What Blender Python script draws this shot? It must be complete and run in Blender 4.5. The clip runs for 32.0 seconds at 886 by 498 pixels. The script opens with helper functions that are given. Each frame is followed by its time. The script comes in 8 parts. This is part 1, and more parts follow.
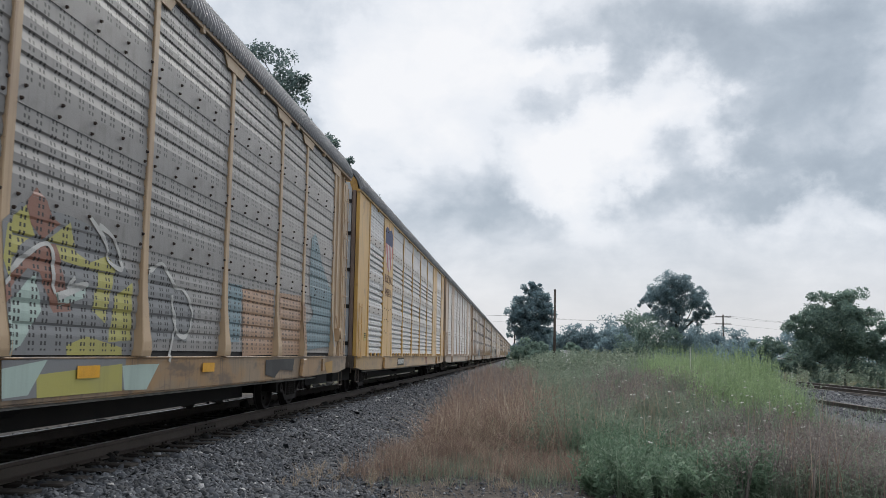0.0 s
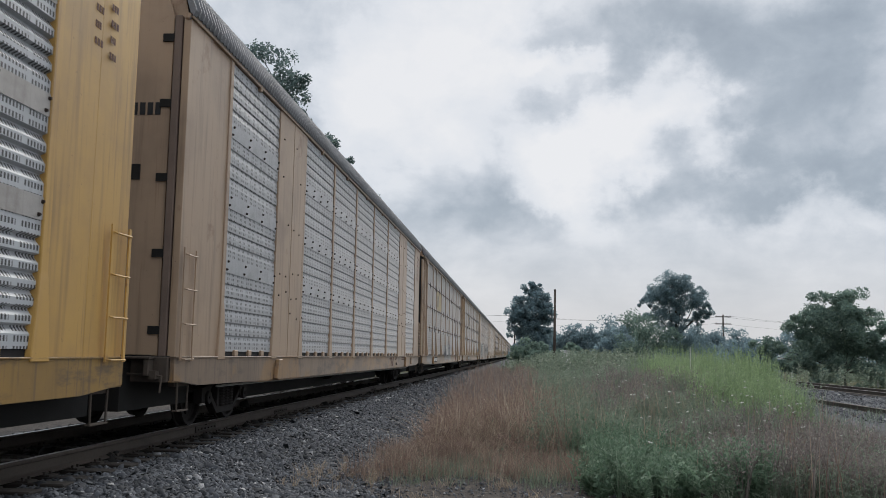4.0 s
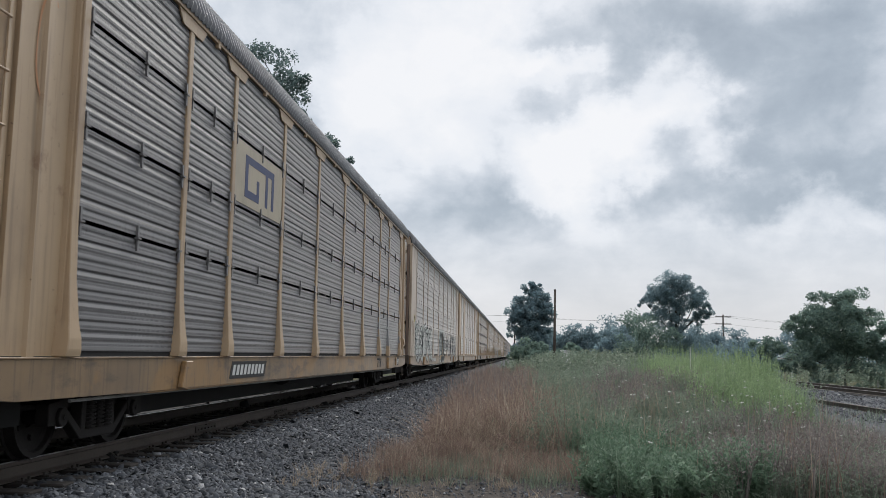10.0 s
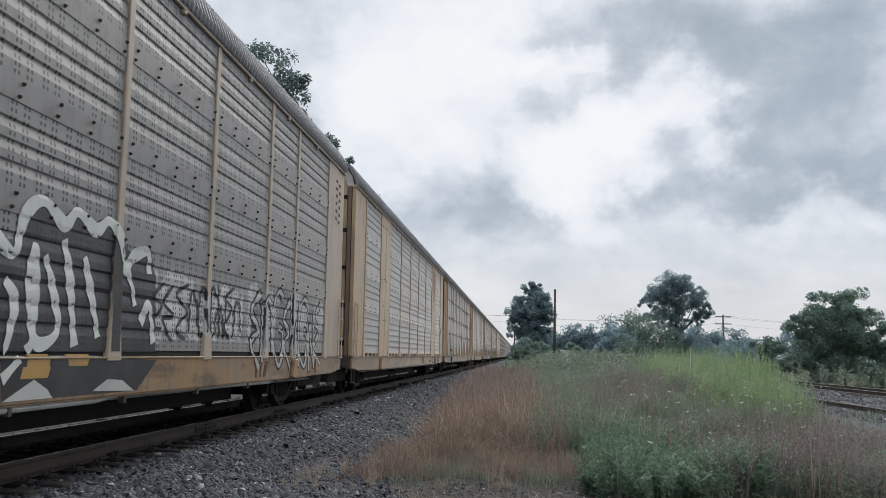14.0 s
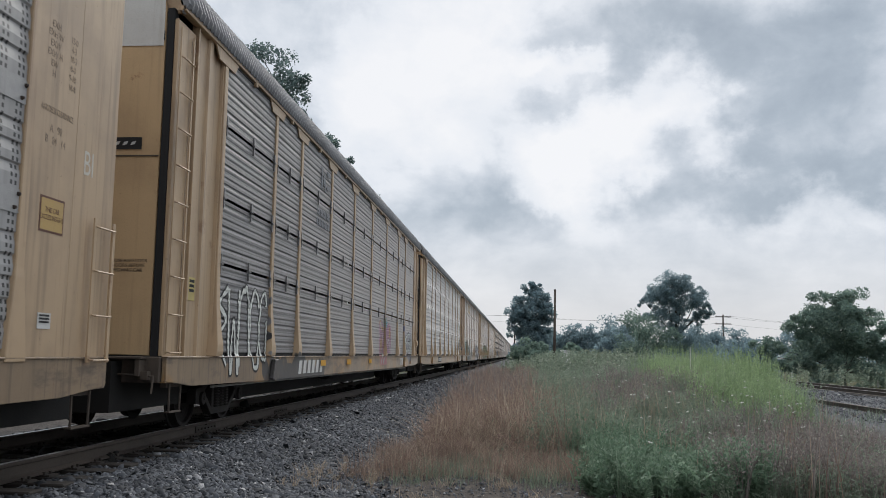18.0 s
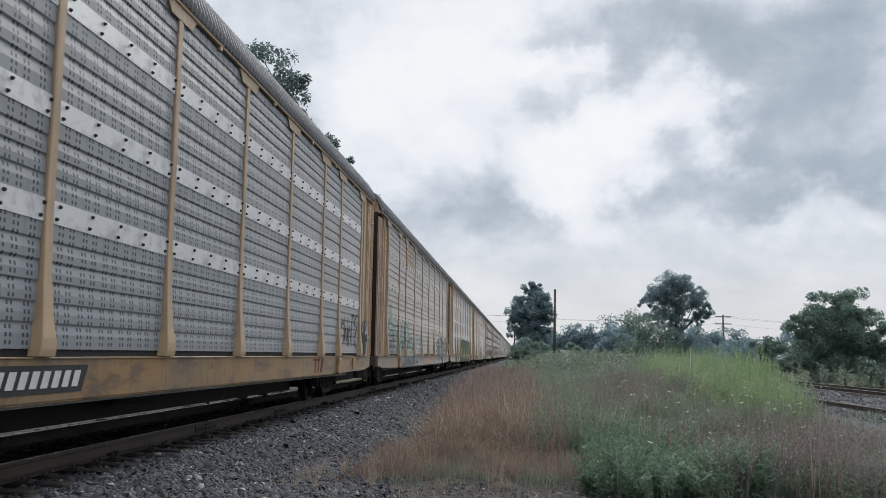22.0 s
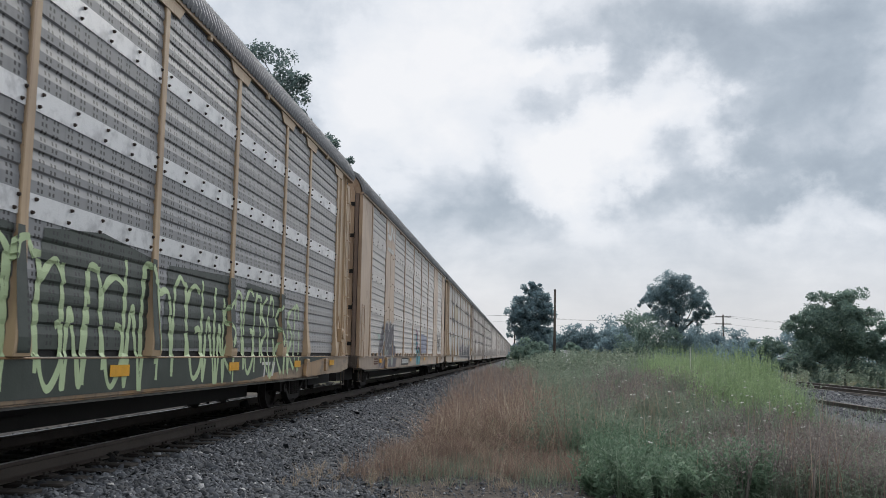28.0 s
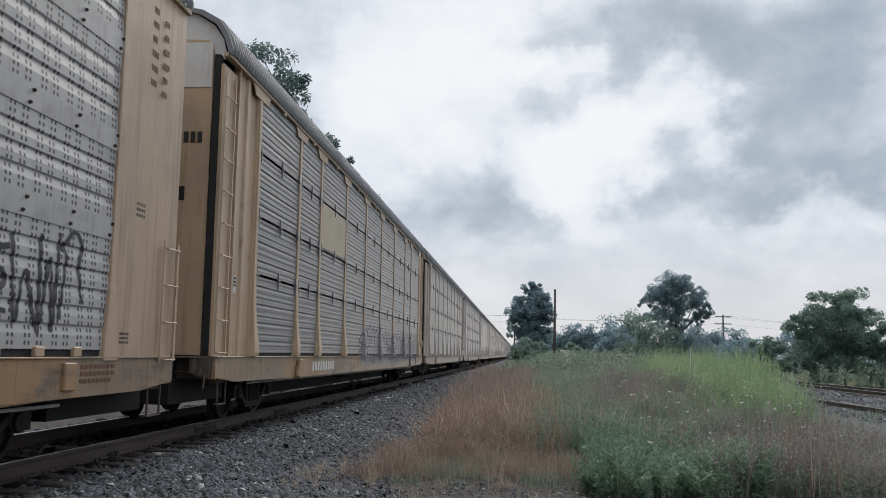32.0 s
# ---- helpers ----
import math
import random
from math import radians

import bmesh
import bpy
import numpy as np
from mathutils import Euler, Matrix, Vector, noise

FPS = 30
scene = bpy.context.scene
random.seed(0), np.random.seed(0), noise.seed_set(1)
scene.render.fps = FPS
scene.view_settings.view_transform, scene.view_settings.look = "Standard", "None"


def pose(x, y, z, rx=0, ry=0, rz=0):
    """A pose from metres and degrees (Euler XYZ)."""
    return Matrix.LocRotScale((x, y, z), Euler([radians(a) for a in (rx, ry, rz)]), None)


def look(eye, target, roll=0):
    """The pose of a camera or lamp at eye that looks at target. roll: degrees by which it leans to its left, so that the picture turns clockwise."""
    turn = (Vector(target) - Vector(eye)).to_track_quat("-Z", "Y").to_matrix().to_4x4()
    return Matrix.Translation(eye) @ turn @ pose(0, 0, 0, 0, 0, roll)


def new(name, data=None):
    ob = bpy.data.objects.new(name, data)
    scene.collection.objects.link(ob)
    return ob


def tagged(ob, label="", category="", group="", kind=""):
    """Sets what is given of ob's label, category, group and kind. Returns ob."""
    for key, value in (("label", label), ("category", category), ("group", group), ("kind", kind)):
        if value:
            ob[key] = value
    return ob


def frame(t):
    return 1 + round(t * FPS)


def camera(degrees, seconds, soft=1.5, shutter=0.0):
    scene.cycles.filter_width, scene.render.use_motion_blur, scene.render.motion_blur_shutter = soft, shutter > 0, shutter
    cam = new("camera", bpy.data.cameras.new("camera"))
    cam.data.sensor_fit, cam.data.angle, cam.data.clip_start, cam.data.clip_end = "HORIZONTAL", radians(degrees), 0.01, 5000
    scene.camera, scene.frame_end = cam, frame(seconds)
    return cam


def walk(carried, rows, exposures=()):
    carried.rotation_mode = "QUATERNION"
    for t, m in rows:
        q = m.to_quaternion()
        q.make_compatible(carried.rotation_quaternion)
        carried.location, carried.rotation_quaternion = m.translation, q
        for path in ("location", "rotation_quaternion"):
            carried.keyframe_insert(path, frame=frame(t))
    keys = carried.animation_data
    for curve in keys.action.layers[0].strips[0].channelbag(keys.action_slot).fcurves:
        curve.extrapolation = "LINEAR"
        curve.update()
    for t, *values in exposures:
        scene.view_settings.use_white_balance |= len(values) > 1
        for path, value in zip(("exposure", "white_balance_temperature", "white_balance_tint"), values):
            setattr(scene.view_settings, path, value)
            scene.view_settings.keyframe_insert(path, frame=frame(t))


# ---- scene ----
# ---------------------------------------------------------------- camera
cam = camera(52.2, 32.0, soft=0.8, shutter=0.05)
EYE = (0.0, 0.0, 1.12)
POSE = Matrix.Translation(EYE) @ pose(0, 0, 0, 96.62, 0, 4.95) @ pose(0, 0, 0, 0, 0, 0.98)
# the clip's own exposure dips for some seconds after the bright car
walk(cam, [(0, POSE), (32, POSE)], [(0, -0.03), (1.8, -0.03), (3.0, -0.20), (6.0, -0.16), (7.2, -0.18), (9.0, -0.05), (32, -0.06)])

# ---------------------------------------------------------------- plan
# z = 0 is the top of the rails, +y runs along the track, x to the side of it
TRACK_X = -5.70
GROUND = -0.50


# ---------------------------------------------------------------- node helpers
class Nodes:
    """Short hand for building a node tree."""

    def __init__(self, tree):
        self.tree = tree
        tree.nodes.clear()

    def add(self, kind, **inputs):
        n = self.tree.nodes.new(kind)
        for key, value in inputs.items():
            self.put(n.inputs[key.replace("_", " ")], value)
        return n

    def put(self, socket, value):
        if isinstance(value, bpy.types.NodeSocket):
            self.tree.links.new(value, socket)
        elif isinstance(value, tuple) and len(value) == 3 and socket.type == "RGBA":
            socket.default_value = (*value, 1)
        else:
            socket.default_value = value

    def math(self, op, a, b=0.0, c=0.0, clamp=False):
        n = self.tree.nodes.new("ShaderNodeMath")
        n.operation, n.use_clamp = op, clamp
        for i, value in enumerate((a, b, c)):
            self.put(n.inputs[i], value)
        return n.outputs[0]

    def mix(self, f, a, b, blend="MIX"):
        n = self.tree.nodes.new("ShaderNodeMix")
        n.data_type, n.blend_type = "RGBA", blend
        self.put(n.inputs[0], f), self.put(n.inputs[6], a), self.put(n.inputs[7], b)
        return n.outputs[2]

    def noise(self, vector, scale, detail=4.0, rough=0.55, distort=0.0):
        n = self.add("ShaderNodeTexNoise", Vector=vector, Scale=scale, Detail=detail, Roughness=rough, Distortion=distort)
        return n.outputs[0]

    def smooth(self, v, a, b, lo=0.0, hi=1.0):
        n = self.tree.nodes.new("ShaderNodeMapRange")
        n.interpolation_type = "SMOOTHSTEP"
        for i, value in enumerate((v, a, b, lo, hi)):
            self.put(n.inputs[i], value)
        return n.outputs[0]

    def scaled(self, vector, x, y, z):
        n = self.tree.nodes.new("ShaderNodeVectorMath")
        n.operation = "MULTIPLY"
        self.put(n.inputs[0], vector)
        n.inputs[1].default_value = (x, y, z)
        return n.outputs[0]

    def split(self, vector):
        n = self.add("ShaderNodeSeparateXYZ", Vector=vector)
        return n.outputs[0], n.outputs[1], n.outputs[2]

    def join(self, x, y, z):
        return self.add("ShaderNodeCombineXYZ", X=x, Y=y, Z=z).outputs[0]


def surface(n, colour, rough=0.7, metal=0.0, bump=None, depth=0.01, spec=0.4, coat=0.0, dust=0.0):
    out = n.add("ShaderNodeOutputMaterial")
    b = n.add("ShaderNodeBsdfPrincipled", Base_Color=colour, Roughness=rough, Metallic=metal)
    b.inputs["Specular IOR Level"].default_value = spec
    b.inputs["Coat Weight"].default_value = coat
    b.inputs["Coat Roughness"].default_value = 0.5
    b.inputs["Sheen Weight"].default_value = dust
    b.inputs["Sheen Roughness"].default_value = 0.22
    b.inputs["Sheen Tint"].default_value = (1.0, 0.94, 0.90, 1)
    if bump is not None:
        h = n.add("ShaderNodeBump", Height=bump, Distance=depth, Strength=0.7)
        n.put(b.inputs["Normal"], h.outputs[0])
    n.tree.links.new(b.outputs[0], out.inputs[0])
    return b


def material(name):
    m = bpy.data.materials.new(name)
    m.use_nodes = True
    return m, Nodes(m.node_tree)


def worn(name, base, dirt, rough=0.65, metal=0.0, scale=1.2, amount=0.5, fine=0.25, streak=True, rust=None, pebble=0.003, dust=0.0):
    """Paint or steel with grime in broad clouds, vertical streaks and a fine grain."""
    m, n = material(name)
    p = n.add("ShaderNodeTexCoord").outputs["Object"]
    big = n.smooth(n.noise(p, scale, 5, 0.6), 0.42, 0.72)
    c = n.mix(n.math("MULTIPLY", big, amount), base, dirt)
    if streak:
        s = n.smooth(n.noise(n.scaled(p, 14, 14, 0.5), 1.0, 4), 0.5, 0.75)
        c = n.mix(n.math("MULTIPLY", s, amount * 0.7), c, dirt)
    grain = n.noise(p, 55, 3)
    c = n.mix(n.math("MULTIPLY", n.smooth(grain, 0.5, 0.8), fine), c, tuple(v * 0.45 for v in dirt))
    if rust:
        r = n.smooth(n.noise(p, 3.2, 8, 0.7), 0.62, 0.7)
        c = n.mix(n.math("MULTIPLY", r, 0.75), c, rust)
    surface(n, c, rough, metal, grain, pebble, dust=dust)
    return m


def leafy(name, a, b, c, rough=0.6, soft=0.25):
    """Leaves or blades: three tones mixed from piece to piece, with some light through them."""
    m, n = material(name)
    r = n.add("ShaderNodeNewGeometry").outputs["Random Per Island"]
    p = n.add("ShaderNodeTexCoord").outputs["Object"]
    col = n.mix(n.smooth(r, 0.0, 0.6), tuple(1.1 * v for v in a), tuple(0.80 * v for v in b))
    col = n.mix(n.smooth(r, 0.72, 1.0), col, c)
    big = n.smooth(n.noise(p, 0.35, 3), 0.35, 0.7)
    col = n.mix(n.math("MULTIPLY", big, 0.45), col, b)
    tuft = n.smooth(n.noise(p, 3.1, 3), 0.36, 0.62)
    col = n.mix(n.math("MULTIPLY", tuft, 0.38), col, tuple(0.5 * v for v in b))
    out = n.add("ShaderNodeOutputMaterial")
    d = n.add("ShaderNodeBsdfPrincipled", Base_Color=col, Roughness=rough)
    d.inputs["Specular IOR Level"].default_value = 0.25
    t = n.add("ShaderNodeBsdfTranslucent", Color=col)
    mx = n.add("ShaderNodeMixShader", Fac=soft)
    n.tree.links.new(d.outputs[0], mx.inputs[1])
    n.tree.links.new(t.outputs[0], mx.inputs[2])
    n.tree.links.new(mx.outputs[0], out.inputs[0])
    return m


# ---------------------------------------------------------------- sky and sun
def toward(azimuth, elevation):
    """Unit vector; azimuth in degrees to the right of the track's direction."""
    a, e = radians(azimuth), radians(elevation)
    return (math.sin(a) * math.cos(e), math.cos(a) * math.cos(e), math.sin(e))


SUN = toward(5.0, 32.0)
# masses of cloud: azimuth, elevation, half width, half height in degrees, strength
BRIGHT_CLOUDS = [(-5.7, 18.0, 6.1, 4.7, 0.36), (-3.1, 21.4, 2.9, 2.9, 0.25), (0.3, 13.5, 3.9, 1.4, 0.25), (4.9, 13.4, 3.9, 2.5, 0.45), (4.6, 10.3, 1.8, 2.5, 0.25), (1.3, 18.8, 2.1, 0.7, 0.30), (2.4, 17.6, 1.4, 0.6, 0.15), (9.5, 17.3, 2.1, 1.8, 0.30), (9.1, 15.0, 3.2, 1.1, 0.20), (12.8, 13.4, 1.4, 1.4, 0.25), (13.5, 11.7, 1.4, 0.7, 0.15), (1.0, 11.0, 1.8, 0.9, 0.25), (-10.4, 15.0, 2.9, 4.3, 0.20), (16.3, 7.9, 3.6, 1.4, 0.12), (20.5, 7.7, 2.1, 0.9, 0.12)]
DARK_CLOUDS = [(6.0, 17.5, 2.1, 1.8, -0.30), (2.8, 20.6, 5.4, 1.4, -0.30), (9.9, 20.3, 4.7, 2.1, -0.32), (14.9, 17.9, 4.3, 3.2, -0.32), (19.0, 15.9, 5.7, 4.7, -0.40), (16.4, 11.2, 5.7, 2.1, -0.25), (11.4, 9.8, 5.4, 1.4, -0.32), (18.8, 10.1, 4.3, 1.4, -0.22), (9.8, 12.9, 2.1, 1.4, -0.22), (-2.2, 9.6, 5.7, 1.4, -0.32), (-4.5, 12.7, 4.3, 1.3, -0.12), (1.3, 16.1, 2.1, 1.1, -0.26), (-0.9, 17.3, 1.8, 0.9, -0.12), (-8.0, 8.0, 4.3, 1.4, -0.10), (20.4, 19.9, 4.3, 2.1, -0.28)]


def build_world():
    w = bpy.data.worlds.new("overcast_sky")
    scene.world = w
    w.use_nodes = True
    n = Nodes(w.node_tree)
    d = n.add("ShaderNodeTexCoord").outputs["Generated"]
    x, y, z = n.split(d)
    up = n.math("MAXIMUM", z, 0.0)
    k = n.math("DIVIDE", 1.0, n.math("ADD", up, 0.22))
    flat = n.join(n.math("MULTIPLY", x, k), n.math("MULTIPLY", y, k), 0.0)
    warp = n.add("ShaderNodeTexNoise", Vector=n.scaled(d, 1, 1, 1.15), Scale=10.0, Detail=9.0, Roughness=0.58)
    wx, wy, _ = n.split(warp.outputs["Color"])
    az = n.math("MULTIPLY_ADD", n.math("ARCTAN2", x, y), 57.3, n.math("MULTIPLY_ADD", wx, 13.0, -6.5))
    el = n.math("MULTIPLY_ADD", n.math("ARCSINE", z), 57.3, n.math("MULTIPLY_ADD", wy, 9.0, -4.5))
    bent = n.join(az, el, 0.0)
    body = n.math("MULTIPLY", n.math("SUBTRACT", n.noise(flat, 2.1, 7, 0.56, 0.3), 0.5), 0.45)
    fleece = n.math("MULTIPLY", n.math("SUBTRACT", n.noise(n.scaled(d, 1, 1, 1.3), 10.0, 8, 0.58, 0.2), 0.5), 0.75)
    v = n.math("ADD", n.math("ADD", body, fleece), 0.57)
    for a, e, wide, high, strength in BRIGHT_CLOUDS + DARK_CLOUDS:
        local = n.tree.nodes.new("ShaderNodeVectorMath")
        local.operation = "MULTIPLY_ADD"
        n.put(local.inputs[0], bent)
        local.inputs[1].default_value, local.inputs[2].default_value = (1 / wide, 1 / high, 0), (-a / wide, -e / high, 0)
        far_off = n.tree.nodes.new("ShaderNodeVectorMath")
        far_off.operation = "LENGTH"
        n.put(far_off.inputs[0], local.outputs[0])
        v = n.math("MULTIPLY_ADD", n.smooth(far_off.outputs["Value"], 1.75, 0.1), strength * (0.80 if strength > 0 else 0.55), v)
    glow = n.tree.nodes.new("ShaderNodeVectorMath")
    glow.operation = "DOT_PRODUCT"
    n.put(glow.inputs[0], d)
    glow.inputs[1].default_value = SUN
    v = n.math("MULTIPLY_ADD", n.smooth(glow.outputs["Value"], 0.86, 1.0), 0.10, v)
    # the veil near the horizon evens the clouds out
    v = n.math("ADD", n.math("MULTIPLY", v, n.smooth(z, -0.02, 0.2, 0.35, 1.0)), n.smooth(z, 0.0, 0.2, 0.38, 0.0))
    ramp = n.add("ShaderNodeValToRGB", Fac=v)
    e = ramp.color_ramp.elements
    e[0].position, e[0].color = 0.15, (0.32, 0.385, 0.46, 1)
    e[1].position, e[1].color = 1.0, (0.93, 0.945, 0.965, 1)
    for pos, col in ((0.36, (0.43, 0.50, 0.575, 1)), (0.54, (0.60, 0.66, 0.73, 1)), (0.74, (0.82, 0.86, 0.91, 1))):
        q = e.new(pos)
        q.color = col
    warm = n.mix(n.smooth(z, 0.0, 0.16, 0.55, 0.0), ramp.outputs[0], (0.735, 0.72, 0.715))
    blue = n.tree.nodes.new("ShaderNodeTexSky")
    blue.sky_type, blue.sun_disc = "NISHITA", False
    blue.sun_elevation, blue.sun_rotation = radians(32), radians(5)
    veil = n.mix(0.96, n.mix(1.0, blue.outputs[0], (0.09, 0.09, 0.09), "MULTIPLY"), warm)
    veil = n.mix(n.smooth(z, 0.42, 0.95), veil, (1.45, 1.50, 1.56))
    veil = n.mix(1.0, veil, (1.0, 1.0, 1.015), "MULTIPLY")
    ground = n.mix(n.smooth(z, -0.06, -0.01), (0.12, 0.13, 0.11), veil)
    bg = n.add("ShaderNodeBackground", Color=ground, Strength=1.0)
    out = n.add("ShaderNodeOutputWorld")
    n.tree.links.new(bg.outputs[0], out.inputs[0])


build_world()
sun = new("sun", bpy.data.lights.new("sun", "SUN"))
sun.data.energy, sun.data.angle, sun.data.color = 1.6, radians(24), (1.0, 0.96, 0.90)
sun.matrix_world = look(SUN, (0, 0, 0))

# ---------------------------------------------------------------- mesh helpers
class Shape:
    """Collects faces for one mesh."""

    def __init__(self):
        self.v, self.f = [], []

    def quad(self, *pts):
        i = len(self.v)
        self.v += [tuple(p) for p in pts]
        self.f.append(tuple(range(i, i + len(pts))))
        return self

    def box(self, x0, x1, y0, y1, z0, z1):
        i = len(self.v)
        self.v += [(x, y, z) for z in (z0, z1) for x, y in ((x0, y0), (x1, y0), (x1, y1), (x0, y1))]
        self.f += [tuple(i + k for k in q) for q in ((0, 3, 2, 1), (4, 5, 6, 7), (0, 1, 5, 4), (1, 2, 6, 5), (2, 3, 7, 6), (3, 0, 4, 7))]
        return self

    def prism(self, outline, axis, a, b):
        """Outline in the two other axes (in the order x, y, z), drawn out from a to b."""
        i, k = len(self.v), len(outline)
        for t in (a, b):
            for p, q in outline:
                self.v.append({0: (t, p, q), 1: (p, t, q), 2: (p, q, t)}[axis])
        self.f += [(i + j, i + (j + 1) % k, i + k + (j + 1) % k, i + k + j) for j in range(k)]
        self.f += [tuple(i + j for j in reversed(range(k))), tuple(i + k + j for j in range(k))]
        return self

    def tube(self, p, q, r, n=8, r2=None, caps=True):
        p, q = Vector(p), Vector(q)
        m = (q - p).to_track_quat("Z", "Y").to_matrix()
        i = len(self.v)
        for c, rad in ((p, r), (q, r if r2 is None else r2)):
            for j in range(n):
                a = 2 * math.pi * j / n
                self.v.append(tuple(c + m @ Vector((rad * math.cos(a), rad * math.sin(a), 0))))
        self.f += [(i + j, i + (j + 1) % n, i + n + (j + 1) % n, i + n + j) for j in range(n)]
        if caps:
            self.f += [tuple(i + j for j in reversed(range(n))), tuple(i + n + j for j in range(n))]
        return self

    def mesh(self, name, bevel=0.0, smooth=False):
        me = bpy.data.meshes.new(name)
        me.from_pydata(self.v, [], self.f)
        bm = bmesh.new()
        bm.from_mesh(me)
        bmesh.ops.recalc_face_normals(bm, faces=bm.faces)
        if bevel:
            bmesh.ops.bevel(bm, geom=bm.edges[:], offset=bevel, segments=1, affect="EDGES", clamp_overlap=True)
        bm.to_mesh(me)
        bm.free()
        if smooth:
            me.polygons.foreach_set("use_smooth", [True] * len(me.polygons))
        me.materials.append(None)
        return me


def part(name, me, mat, parent=None, label="", at=None):
    """One mesh object under a thing or a part, with a material of its own on a shared mesh."""
    ob = new(name, me)
    ob.parent = parent
    if at is not None:
        ob.matrix_basis = at
    ob.material_slots[0].link = "OBJECT"
    ob.material_slots[0].material = mat
    return tagged(ob, label)


def from_arrays(name, verts, faces, corners):
    """A mesh from numpy arrays of equal-sided faces."""
    me = bpy.data.meshes.new(name)
    me.vertices.add(len(verts))
    me.vertices.foreach_set("co", np.asarray(verts, np.float32).ravel())
    k = len(faces)
    me.loops.add(k * corners)
    me.loops.foreach_set("vertex_index", np.asarray(faces, np.int32).ravel())
    me.polygons.add(k)
    me.polygons.foreach_set("loop_start", np.arange(0, k * corners, corners, dtype=np.int32))
    me.polygons.foreach_set("loop_total", np.full(k, corners, np.int32))
    me.update(calc_edges=True)
    me.materials.append(None)
    return me


def lettering(name, text, size, mat, parent, m, label="", stretch=1.0):
    """Flat painted letters in the built-in face."""
    cu = bpy.data.curves.new(name, "FONT")
    cu.body, cu.size, cu.align_x, cu.extrude = text, size, "CENTER", 0.001
    ob = new(name, cu)
    ob.parent = parent
    ob.matrix_basis = m @ Matrix.Diagonal((stretch, 1, 1, 1))
    cu.materials.append(mat)
    return tagged(ob, label)
# ---------------------------------------------------------------- ground
rng = np.random.default_rng(7)


def height(x, y):
    """The lie of the land: ballast shoulders by the tracks, a low rise under the weeds."""
    x, y = np.asarray(x, float), np.asarray(y, float)
    z = np.full(np.broadcast(x, y).shape, GROUND) + 0 * x
    d = np.abs(x - TRACK_X)
    z = np.maximum(z, np.clip(-0.24 - (d - 1.75) * 0.22, GROUND, -0.24))
    rise = np.exp(-(((x - 5.0) / 4.0) ** 2)) * np.clip((y - 14) / 12, 0, 1) * np.clip((120 - y) / 60, 0, 1)
    z = z + 0.42 * rise
    side = np.clip(1 - (np.abs(x - 13.0) - 4.5) / 2.0, 0, 1)
    z = z + side * (-0.30 - z) * 1.0
    z = z + 0.03 * np.sin(x * 1.7 + 0.6 * np.sin(y * 0.9)) * np.cos(y * 0.8) * np.clip((d - 2.0), 0, 1)
    return z


